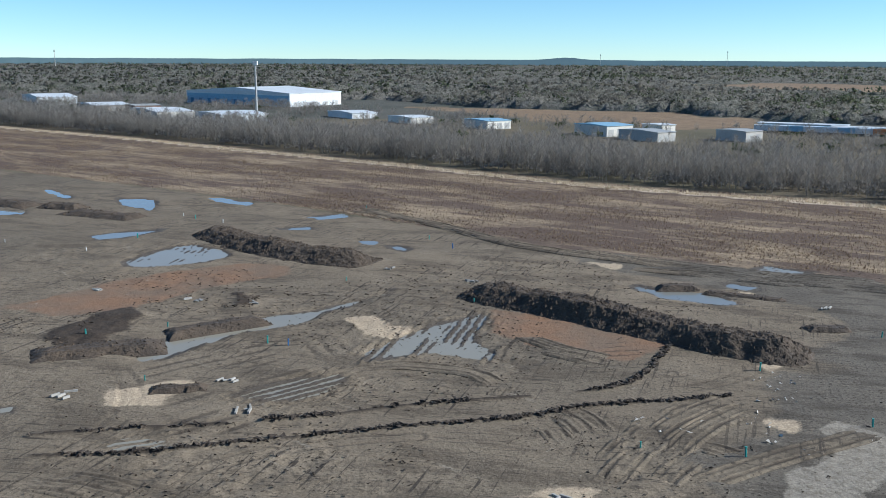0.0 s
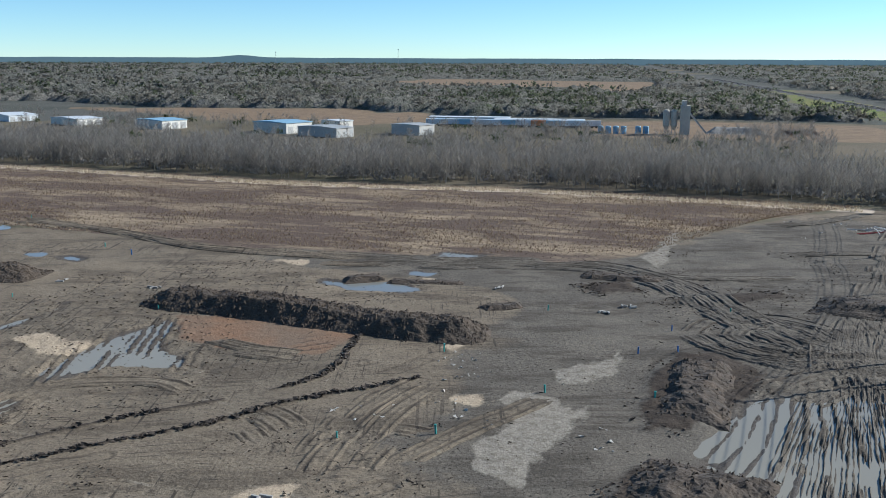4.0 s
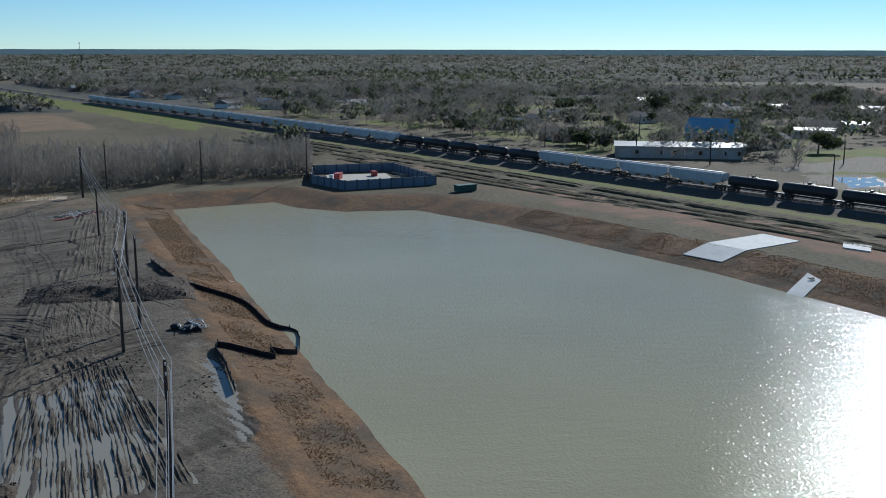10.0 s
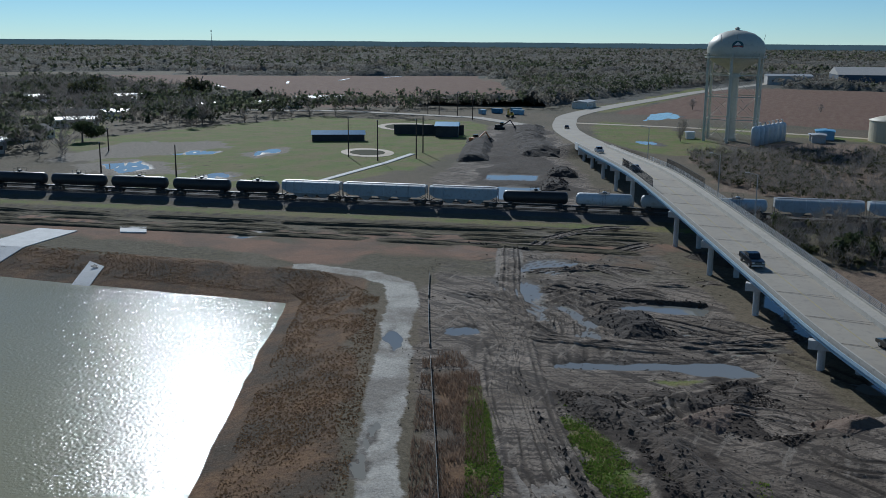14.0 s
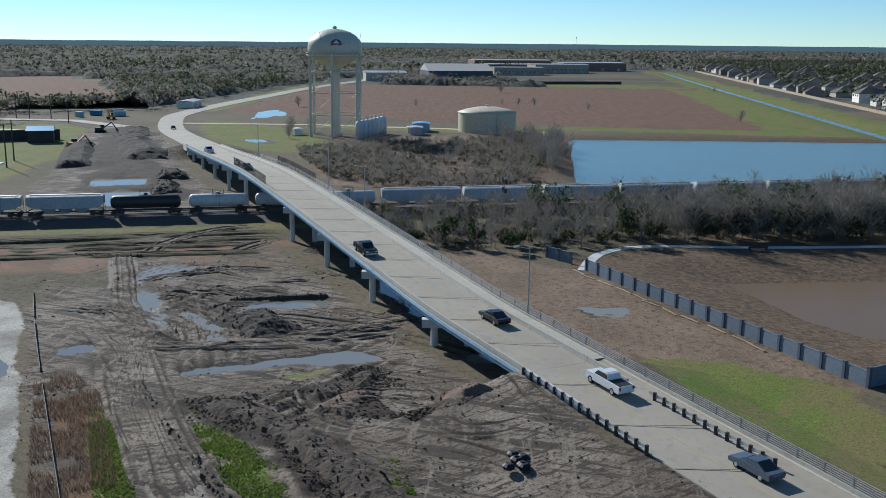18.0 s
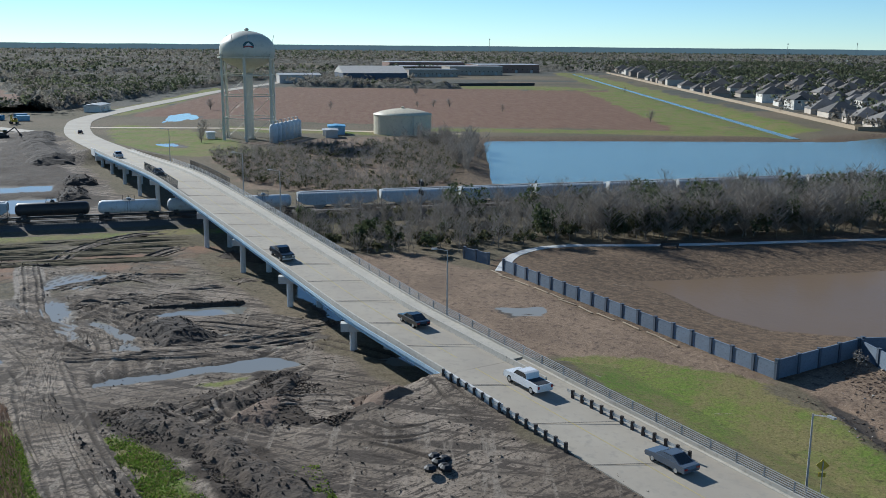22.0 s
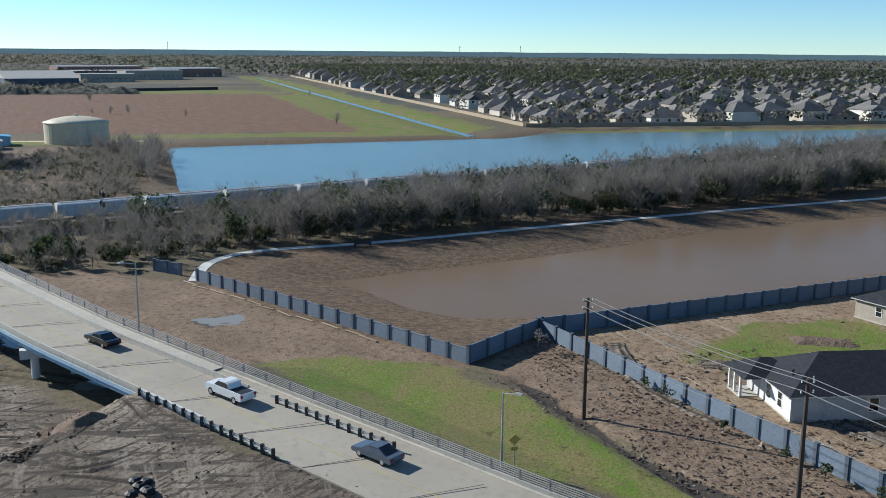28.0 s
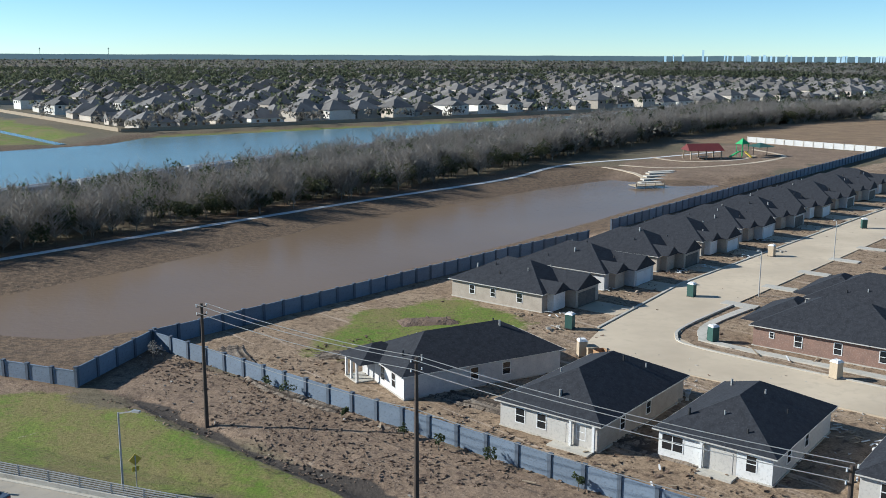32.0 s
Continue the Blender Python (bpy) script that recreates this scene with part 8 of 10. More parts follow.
heap(116, -60.5, 6.5, 5, 1.6, 0, "clod_dark", "round heap of dark clay among puddles", seed=24)
ridge_heap([(91.5, -48), (90.8, -52), (87, -55), (89, -59), (90.5, -63)], 2.6, 1.0, "clod", "rumpled ridge of dark clay near the ramp", 105, 0.6, 26)
heap(84, -54, 5, 3, 0.9, -60, "clod_red", "low heap of reddish clay near the ramp", seed=25, rough=0.5)
heap(76, -63, 4.5, 2.6, 1.0, -8, "clod_red", "heap of reddish brown clay against the ramp", seed=26, rough=0.45)
ridge_heap([(93, -41.5), (88.9, -43.1), (78.1, -44.8), (66.2, -43.9), (58, -42)], 3.4, 1.3, "clod", "long grassed heap of dark clay beside a dirt track", 106, 0.5, 34)
ridge_heap([(103, -38.6), (89.1, -35.9), (75.7, -34.3), (60, -32)], 0.9, 0.55, "clod", "low ridge of dark clay along a dirt track", 107, 0.5, 12)
ridge_heap([(130.2, -62.6), (127, -70), (123.4, -76.3)], 1.0, 0.7, "clod", "low straight bank of dark clay beside a puddle", 108, 0.5, 12)
ridge_heap([(177, -51.5), (172, -58), (166.3, -64.5)], 0.9, 0.6, "clod", "low dark bank across the mud", 109, 0.5, 12)
heap(262, -110, 8, 5, 2.2, -20, "clod_dark", "round dark soil heap near the bridge", seed=28)
heap(240, -99, 9, 4.5, 2.0, -20, "clod_dark", "round dark soil heap near the bridge", seed=29)
heap(340, -130, 40, 8, 2.6, -17, "clod_dark", "long embankment of dark soil under construction", seed=30, rough=0.35, res=60)
heap(330, -106, 36, 6, 2.4, -20, "clod_dark", "long bank of dark soil under construction", seed=31, rough=0.35, res=60)
heap(395, -150, 20, 8, 2.0, -20, "clod_dark", "bank of dark soil under construction", seed=32, rough=0.35)
heap(150, -93, 6, 3, 1.2, 20, "clod", "heap of brown soil beside a column", seed=33)
heap(15, -136, 5, 3, 0.7, 20, "clod_red", "low heap of brown soil on a green lot", seed=34)

# clods thrown up along wheel tracks and over the churned mud
def clods(n, pick, size, mat, label):
    x, y = pick(n)
    z = level(x, y)
    s = size * rng.uniform(0.35, 1.4, len(x)) ** 1.5
    c = np.stack([x, y, z + s * 0.25], 1)
    v = rng.normal(size=(len(x), 4, 3))
    v /= np.linalg.norm(v, axis=2, keepdims=True)
    v[:, 0] = v[:, 0] * (0.5, 0.5, 0.1) + (0, 0, 0.55)
    v = c[:, None] + v * (s[:, None, None] * np.array([1.25, 1.25, 0.6]))
    tri = np.concatenate([v[:, [0, 1, 2]], v[:, [0, 2, 3]], v[:, [0, 3, 1]], v[:, [1, 3, 2]]])
    return soup("clods", tri, mat, label, "soil")


def along(lines, spread, sides=(-1.5, 1.5)):
    def pick(n):
        xs, ys = [], []
        for i in range(n):
            line = lines[i % len(lines)]
            gaps = np.array([math.hypot(q[0] - p[0], q[1] - p[1]) for p, q in zip(line, line[1:])])
            j = rng.choice(len(gaps), p=gaps / gaps.sum())
            t = rng.uniform()
            a, b = line[j], line[j + 1]
            off = rng.choice(sides) + rng.normal(0, spread)
            le = math.hypot(b[0] - a[0], b[1] - a[1])
            xs.append(a[0] + (b[0] - a[0]) * t + (b[1] - a[1]) / le * off)
            ys.append(a[1] + (b[1] - a[1]) * t - (b[0] - a[0]) / le * off)
        x, y = np.array(xs), np.array(ys)
        ok = fbm(x, y, 5, 2, 201) > -0.06
        return x[ok], y[ok]
    return pick


def over_poly(polys, thin=0.0, size=6, seed=203):
    def pick(n):
        xs, ys = [], []
        for poly in polys:
            px, py = [p[0] for p in poly], [p[1] for p in poly]
            x, y = rng.uniform(min(px), max(px), n // len(polys)), rng.uniform(min(py), max(py), n // len(polys))
            ok = (sdist(x, y, poly) > -2) & (fbm(x, y, size, 3, seed) > thin)
            xs.append(x[ok])
            ys.append(y[ok])
        return np.concatenate(xs), np.concatenate(ys)
    return pick


clods(2600, along(CRESTS, 0.22, (0.0,)), 0.30, "clod_dark", "dark clods pushed up along a haul road")
clods(4000, along(WHEELS, 0.5), 0.15, "clod", "crumbs of dark clay along wheel tracks")
clods(9000, over_poly([[(95, -40), (90, -45), (60, -46), (58, -41), (80, -41)], [(93, -47), (92, -64), (84, -60), (86, -50)]], -0.1, 4), 0.14, "clod", "tumbled dark clods on heaps by the ramp")
clods(30000, over_poly([[(-75, 75), (-60, 170), (40, 185), (125, 160), (130, 118), (60, 45), (10, 60)]], 0.06, 22, 9), 0.17, "clod", "churned clods of clay over the muddy site")
clods(6500, over_poly([p for p, _ in DARK]), 0.2, "clod", "churned dark clods of wet clay")
clods(9000, over_poly([[(-60, 70), (-40, 160), (40, 180), (90, 150), (120, 110), (60, 45), (10, 60)]], 0.14, 9), 0.13, "clod", "scattered crumbs of clay over the muddy site")
clods(12000, over_poly([SITE_B], 0.04, 7), 0.15, "clod", "scattered crumbs of clay over the site by the ramp")
clods(14000, over_poly([LOTS, [(50, -104), (49, -118), (-8, -82), (18, -84), (40, -97)]], -0.02, 6), 0.2, "clod_red", "scattered crumbs of brown soil round the new houses")
clods(22000, over_poly([[(40, -112), (-3, -85), (-60, -48), (-66, -56), (-30, -86), (-10, -110), (8, -116), (20, -128)], [(0, -128), (-12, -150), (-80, -245), (-92, -262), (-72, -245), (-8, -155)]], -0.08, 5), 0.24, "clod_red", "tumbled brown clods round new houses")
clods(17000, over_poly([LOAM[1][0]], 0.0, 5), 0.16, "clod_red", "tumbled brown clods along a precast wall")
clods(2500, over_poly([LOAM[1][0], [(0, -100), (-30, -90), (-40, -110), (-10, -125)]], 0.0, 5), 0.18, "rubble", "pale stones and scraps in brown soil")
clods(1500, over_poly([[(170, 185), (150, 190), (140, 170), (160, 165)], [(45, 80), (50, 120), (20, 100)]], 0.1, 5), 0.25, "rubble", "pale stones on the mud")
# dry tufts in the field and along banks
def tufts(n, pick, h, mat, label, width=0.16):
    x, y = pick(n)
    z = level(x, y, False)
    b = np.stack([x, y, z], 1)
    tip = b + np.stack([rng.normal(0, 0.3, len(x)) * h, rng.normal(0, 0.3, len(x)) * h, h * rng.uniform(0.6, 1.3, len(x))], 1)
    return soup("grass", blades(b, tip, np.full(len(x), width) * rng.uniform(0.7, 1.6, len(x))), mat, label, "grass")


FIELD_IN = [(-300, 440), (-153, 333), (-43, 256), (-6, 224), (55, 180), (100, 168), (150, 196)]


def field_spots(n):
    x, y, s = between(FIELD[:7], FIELD_IN, n)
    ok = fbm(x, y, 15, 3, 207) + 0.25 * rng.normal(size=n) > 0.0
    return x[ok], y[ok]


tufts(190000, field_spots, 0.36, "grass_tuft", "tall dry brown grass of an unmown field", 0.2)


def strip_spots(inner, outer, size, thin, seed):
    """Spots in the band between two plan lines, in ragged clumps."""
    def pick(n):
        x, y, s = between(inner, outer, n)
        ok = fbm(x, y, size, 3, seed) + 0.08 * rng.normal(size=n) > thin
        return x[ok], y[ok]
    return pick


tufts(24000, strip_spots([(147, -19), (110, -9), (82, -2.5), (52, 5.5)], [(140, -30), (118, -24.5), (84, -15.5), (52, -7)], 5, -0.08, 217), 0.13, "grass_rust", "short rust-brown dry grass on a pond bank", 0.2)
tufts(16000, strip_spots([(146, -19.5), (151, -18.5), (181, 27), (210, 84)], [(140, -30), (158, -25), (190, 21), (219, 80)], 5, -0.08, 221), 0.13, "grass_rust", "short rust-brown dry grass on a pond bank", 0.2)
tufts(20000, strip_spots([(74.2, 39.3), (129.5, 101.3), (189.5, 170)], [(69, 44), (124.3, 106), (184, 175)], 5, -0.08, 219), 0.13, "grass_rust", "short rust-brown dry grass on a pond bank", 0.2)
tufts(9000, strip_spots([(99.6, -31.6), (80.6, -25.5), (60, -19)], [(98.3, -33.9), (77.5, -28.2), (58.5, -21.8)], 4, -0.12, 211), 0.16, "grass_fresh", "bright green grass strip beside a dirt track", 0.2)
tufts(12000, strip_spots([(92, -39.4), (84, -37), (75, -35), (66, -35)], [(90, -42.2), (82, -43.2), (74, -43), (65, -42)], 3, 0.02, 213), 0.2, "grass_fresh", "bright green grass sprouting on a heap's flank", 0.22)
tufts(2200, strip_spots([(72, -47), (66, -45)], [(69, -50), (62, -47)], 2.5, 0.02, 215), 0.16, "grass_fresh", "patch of bright green grass on bare soil", 0.2)

# ---- small things on the mud ----
stub = {}
for c, mat in (("teal", "pipe_teal"), ("blue", "pipe_blue"), ("white", "pipe_white")):
    stub[c] = Shape().tube((0, 0, -0.3), (0.06, 0, 1.1), 0.13, n=8).tube((0.06, 0, 1.1), (0.06, 0, 1.18), 0.16, n=8).mesh("pipe_stub", mat)
stubs = [(-39.9, 135.9, "teal"), (-24, 128, "teal"), (-21, 127, "blue"), (-50, 131, "teal"), (-17, 166, "teal"), (5, 151, "teal"), (-36, 112, "teal"), (40, 117, "teal"), (20, 92, "teal"), (69.2, 106.7, "blue"), (74, 116, "blue"), (62, 132, "teal"), (46, 98, "teal"), (57, 92, "teal"),
         (-66, 206, "teal"), (-64, 236, "white"), (-60, 232, "teal"), (-52, 226, "white"), (-3, 206, "teal"), (2, 196, "blue"), (-98, 196, "teal"), (-92, 200, "white"), (-72, 192, "white"), (-56, 101, "teal"), (-60, 98, "white"), (30, 90, "teal"), (64, 108, "blue"), (88, 122, "teal"), (-20, 250, "teal")]
for x, y, c in stubs:
    solid("pipe_stub", stub[c], None, c + " plastic pipe stub standing in the mud", "pipe", at(x, y, gz(x, y), random.uniform(0, 360), random.uniform(0.55, 0.95)), "pipe stubs")
for x, y in ((-30, 150), (-40, 152), (-66, 128), (-44, 106), (-26, 112), (5, 166), (60, 148), (70, 128), (75, 130), (-22, 102), (10, 80), (-58, 158), (-10, 176)):
    s = Shape()
    for q in range(5):
        s.box(-0.3 - random.random() * 0.5, -0.1, 0, 0.3 + random.random() * 0.4, 0.12, 0.1 + random.random() * 0.2, at(random.gauss(0, 0.6), random.gauss(0, 0.6), 0, random.uniform(0, 180)))
    solid("rubble", s, "rubble", "pale broken rubble on the mud", "rubble", at(x, y, gz(x, y) + 0.05), "rubble on the site")
jp = thing("scrap_pile", "heap of black tyres and bent pale pipes under the wires", "pile", at(102.1, 87.1, gz(102.1, 87.1)))
for q in range(16):
    a = random.uniform(0, 6.28)
    part("pipe", Shape().bar((random.gauss(0, 1), random.gauss(0, 1), 0.3 + random.random() * 0.7), (math.cos(a) * 2.4, math.sin(a) * 2.0, 0.2 + random.random() * 0.9), 0.12), "pipe_white" if q % 2 else "wire", jp)
for q in range(7):
    part("bag", Shape().lathe([(0.35, 0), (0.8, 0.15), (0.85, 0.45), (0.4, 0.75)], 9, (random.gauss(0, 0.9), random.gauss(0, 0.8), 0)), "plastic_black", jp)
rp = thing("brush_pile", "heap of reddish debris and pale pipes near the poles", "pile", at(163, 172, gz(163, 172)))
for q in range(30):
    part("scrap", Shape().bar((random.gauss(0, 3), random.gauss(0, 1.5), 0.1), (random.gauss(0, 3), random.gauss(0, 1.5), 0.2 + random.random() * 0.8), 0.14), ("red_paint", "rubble", "pipe_white")[q % 3], rp)
pt = thing("tyre_pile", "small heap of dark blue and black debris on the mud", "pile", at(59.5, -56.5, gz(59.5, -56.5)))
for q in range(7):
    part("bag", Shape().lathe([(0.3, 0), (0.55, 0.12), (0.6, 0.4), (0.3, 0.6)], 9, (random.gauss(0, 0.7), random.gauss(0, 0.6), 0)), "plastic_black", pt)

# silt fence of black cloth
SILT = [(132, 122), (122.5, 107.7), (122, 103.7), (121.9, 94), (114, 83), (113.9, 78.2), (104.5, 71.7), (102, 74.2), (99.6, 71.7), (96.9, 78.8), (91.1, 73), (84, 66)]
sf = thing("silt_fence", "black cloth silt fence on stakes along the pond bank", "fence")
line = glide([(x, y, 0) for x, y in SILT], 1.6)
for a, b in zip(line, line[1:]):
    za, zb = gz(a[0], a[1]), gz(b[0], b[1])
    part("cloth", Shape().bar((a[0], a[1], za + 0.34), (b[0], b[1], zb + 0.34), 0.05, 0.75), "plastic_black", sf)
for p in line[::2]:
    part("stake", Shape().box(-0.04, -0.04, -0.3, 0.04, 0.04, 1.05, Matrix.Translation((p[0], p[1], gz(p[0], p[1])))), "post_wood", sf)
sf = thing("silt_fence", "low black silt fence beside a gravel road", "fence")
line = glide([(152, -41, 0), (128, -34.5, 0), (100, -27.5, 0), (76, -21.6, 0), (58, -17, 0)], 2.0)
for a, b in zip(line, line[1:]):
    if fbm(np.array([a[0]]), np.array([a[1]]), 6, 2, 5)[0] > -0.18:
        part("cloth", Shape().bar((a[0], a[1], gz(a[0], a[1]) + 0.25), (b[0], b[1], gz(b[0], b[1]) + 0.22), 0.05, 0.6), "plastic_black", sf)
# ---- power lines ----
def power_pole(x, y, h, turn, arms=1):
    p = thing("power_pole", "dark timber power pole carrying overhead wires", "power pole", at(x, y, gz(x, y), turn), "power poles")
    part("pole", Shape().tube((0, 0, -1.0), (0, 0, h), 0.24, 0.15, n=10), "wood_pole", p)
    if arms:
        for k2, zz in enumerate((h - 0.35, h - 1.2)[:arms]):
            part("bracket", Shape().bar((-0.5, 0, zz), (0.5, 0, zz), 0.09), "post_wood", p)
            for sx in (-0.5, 0.5):
                part("insulator", Shape().tube((sx, 0, zz + 0.03), (sx, 0, zz + 0.3), 0.06, n=6), "trim_white", p)
    return (x, y, gz(x, y) + h)


def cables(tops, offs, label, sag=0.9, w=0.05):
    """Wires from pole to pole; offs: sideways and down from each top."""
    line = thing("overhead_line", label, "wire", None, "overhead wires")
    for side, dn in offs:
        for a, b in zip(tops, tops[1:]):
            le = math.hypot(b[0] - a[0], b[1] - a[1])
            nx, ny = (b[1] - a[1]) / le, -(b[0] - a[0]) / le
            pts = []
            for i in range(11):
                t = i / 10
                pts.append((a[0] + (b[0] - a[0]) * t + nx * side, a[1] + (b[1] - a[1]) * t + ny * side, a[2] + (b[2] - a[2]) * t - dn - sag * 4 * t * (1 - t)))
            part("wire", Shape().sweep(pts, [(-w / 2, -w / 2), (w / 2, -w / 2), (w / 2, w / 2), (-w / 2, w / 2)]), "wire", line)


line_a = [(30, 27.5, 13.6), (57.8, 52.1, 13.6), (89.2, 87.6, 13.4), (121.9, 117.9, 11.5), (146.4, 149.0, 11.2), (184, 192.3, 13.0)]
tops = [power_pole(x, y, h, 45, 2) for x, y, h in line_a]
cables(tops, [(-0.5, 0.05), (0.5, 0.05), (0.4, 1.0), (0.1, 2.6), (-0.1, 3.3)], "pale overhead wires along the muddy site")
tops = [power_pole(x, y, h, 45, 1) for x, y, h in ((98.6, 93.6, 13.2), (128.3, 124.0, 9.6))]
tops = [power_pole(x, y, h, -40, 1) for x, y, h in ((184.2, 192.2, 13.1), (198.0, 197.7, 12.8), (217.8, 181.2, 12.6), (238.3, 159.1, 13.2))][1:]
cables(tops, [(0, 0.4), (0, 1.6)], "thin overhead wires above the bare wood", 1.2, 0.035)
tops = [power_pole(x, y, h, 32, 2) for x, y, h in ((33.6, -94.3, 13.4), (9.6, -78.7, 13.3), (-20, -59.5, 13.3))]
cables(tops, [(-0.5, 0.05), (0.5, 0.05), (0.5, 0.9), (0.0, 4.6)], "pale overhead wires above new houses", 0.5)
for x, y, h in ((281.8, -1.7, 9), (295.1, 19.1, 9), (319.3, -57.5, 13), (307, -64.8, 13), (309.6, -78.3, 13), (325.2, -84.6, 13), (499.6, -132.3, 12), (492.1, -136.4, 10), (484.7, -144.2, 12), (457.5, -143.8, 12), (330, 60, 9), (341, 88, 9), (352, 20, 8), (362, 130, 9), (430, 110, 10)):
    power_pole(x, y, h, 20, 1)

# ---- street lamps, signs and signals ----
def street_lamp(x, y, z, h, turn):
    t = thing("street_lamp", "slim grey street lamp with a short arm", "street lamp", at(x, y, z, turn), "street lamps")
    part("pole", Shape().tube((0, 0, -0.4), (0, 0, h), 0.11, 0.07, n=8), "rail_grey", t)
    part("arm", Shape().bar((0, 0, h - 0.1), (1.8, 0, h + 0.35), 0.08), "rail_grey", t)
    part("head", Shape().box(1.5, -0.15, h + 0.24, 2.2, 0.15, h + 0.42), "galvanised", t)
    return t


for px in (89, 148, 235, 170):
    i = min(range(len(ROADL)), key=lambda q: abs(ROADL[q][0] - px))
    p = offset(ROADL, 10.9)[i]
    street_lamp(p[0], p[1], p[2] + 0.3, 8.5, 75)
street_lamp(34.2, -74.8, gz(34.2, -74.8), 7.0, 165)
for x, y in ((-36.5, -156.8), (-57.2, -187.7), (-90, -236)):
    street_lamp(x, y, gz(x, y), 7.5, 60)
sg = thing("road_sign", "yellow diamond road sign with a small plate on a post", "sign", at(33.5, -76.0, gz(33.5, -76.0), 40))
part("post", Shape().tube((0, 0, -0.3), (0, 0, 3.0), 0.05, n=6), "galvanised", sg)
part("diamond", Shape().add([(0, -0.06, 2.1), (0.55, -0.06, 2.65), (0, -0.06, 3.2), (-0.55, -0.06, 2.65), (0, -0.03, 2.1), (0.55, -0.03, 2.65), (0, -0.03, 3.2), (-0.55, -0.03, 2.65)], [(0, 1, 2, 3), (7, 6, 5, 4), (0, 4, 5, 1), (1, 5, 6, 2), (2, 6, 7, 3), (3, 7, 4, 0)]), "sign_yellow", sg)
part("plate", Shape().box(-0.3, -0.06, 1.6, 0.3, -0.03, 2.0), "sign_yellow", sg)
x, y = rail_at(-55, 205)
sgn = thing("railway_signal", "railway signal mast with four dark signal heads", "signal", at(x, y, gz(x, y), -30))
part("mast", Shape().tube((0, 0, -0.4), (0, 0, 9.2), 0.14, n=8).bar((-1.2, 0, 6.2), (1.2, 0, 6.2), 0.12).bar((-1.2, 0, 8.2), (1.2, 0, 8.2), 0.12), "galvanised", sgn)
for sx in (-1.1, 1.1):
    for zz in (6.4, 8.4):
        part("signal_head", Shape().tube((sx, -0.1, zz), (sx, 0.1, zz), 0.62, n=12).box(sx - 0.2, -0.3, zz - 0.45, sx + 0.2, 0.3, zz + 0.45), "plastic_black", sgn)

# ---- footpath, playground and pier ----
fp = Shape().sweep([(p[0], p[1], gz(p[0], p[1]) + 0.04) for p in glide([(x, y, 0) for x, y in PATH], 3)], [(-1.0, -0.2), (1.0, -0.2), (1.0, 0.03), (-1.0, 0.03)])
solid("footpath", fp, "concrete_white", "winding pale concrete footpath beside a pond", "path", kind="structure")
for pts in ([(-30, -345), (-45, -338), (-62, -345), (-80, -360), (-96, -384), (-90, -410)], [(-45, -372), (-55, -360), (-75, -368), (-85, -385)], [(-24, -338), (-34, -322), (-36, -310)]):
    solid("footpath", Shape().sweep([(p[0], p[1], gz(p[0], p[1]) + 0.05) for p in glide([(x, y, 0) for x, y in pts], 4)], [(-0.9, -0.2), (0.9, -0.2), (0.9, 0.03), (-0.9, 0.03)]), "street_concrete", "curving pale path round a playground", "path", kind="structure")
bn = thing("bench", "dark bench beside the footpath", "bench", at(104, -159, gz(104, -159) + 0.05, 55))
part("seat", Shape().box(-1.8, -0.4, 0.45, 1.8, 0.4, 0.55), "steel_dark", bn)
part("backrest", Shape().box(-1.8, 0.35, 0.6, 1.8, 0.45, 1.0), "steel_dark", bn)
for sx in (-1.6, 1.6):
    part("leg", Shape().box(sx - 0.1, -0.3, 0, sx + 0.1, 0.4, 0.45), "steel_dark", bn)
for i in range(6):
    x, y = -36 - i * 1.3, -305 - i * 4.4
    solid("steps", Shape().box(-4.5, -1.2, -0.3, 4.5, 1.2, 0.18, at(x, y, max(-1.4, gz(x, y)) + 0.05, 24)), "concrete", "broad pale stone step leading down to the water", "steps", group="steps to the pond")
pr = thing("pier", "small timber fishing pier with a rail over the pond", "pier", at(-34.5, -298.5, -1.3, 24))
part("deck", Shape().box(-5, -2.5, 0.4, 5, 2.0, 0.6), "lumber", pr)
for sx in (-4.8, -1.6, 1.6, 4.8):
    part("post", Shape().box(sx - 0.1, 1.8, -1.2, sx + 0.1, 2.0, 1.6), "lumber", pr)
part("rail", Shape().box(-4.9, 1.85, 1.5, 4.9, 1.95, 1.6).box(-4.9, 1.85, 1.0, 4.9, 1.95, 1.08), "lumber", pr)
pv = thing("pavilion", "open picnic pavilion with a maroon metal roof", "pavilion", at(-63, -372, gz(-63, -372), 15))
part("roof", Shape().add([(-7, -4.2, 3.2), (7, -4.2, 3.2), (7, 4.2, 3.2), (-7, 4.2, 3.2), (-6.4, 0, 5.6), (6.4, 0, 5.6)], [(0, 1, 5, 4), (2, 3, 4, 5), (1, 2, 5), (3, 0, 4), (3, 2, 1, 0)]), "maroon", pv)
for sx in (-6, 0, 6):
    for sy in (-3.4, 3.4):
        part("post", Shape().box(sx - 0.2, sy - 0.2, -0.3, sx + 0.2, sy + 0.2, 3.2), "lumber", pv)
part("table", Shape().box(-2, -0.6, 0.65, 2, 0.6, 0.75).box(-1.6, -0.4, 0, -1.4, 0.4, 0.65).box(1.4, -0.4, 0, 1.6, 0.4, 0.65), "concrete", pv)
pg = thing("playground_tower", "bright green playground climbing tower with slides", "playground", at(-79, -379, gz(-79, -379), 30))
for sx in (-1.5, 1.5):
    for sy in (-1.5, 1.5):
        part("post", Shape().tube((sx, sy, -0.2), (sx, sy, 5.2), 0.12), "green_bright", pg)
part("platform", Shape().box(-1.6, -1.6, 2.0, 1.6, 1.6, 2.15), "steel_dark", pg)
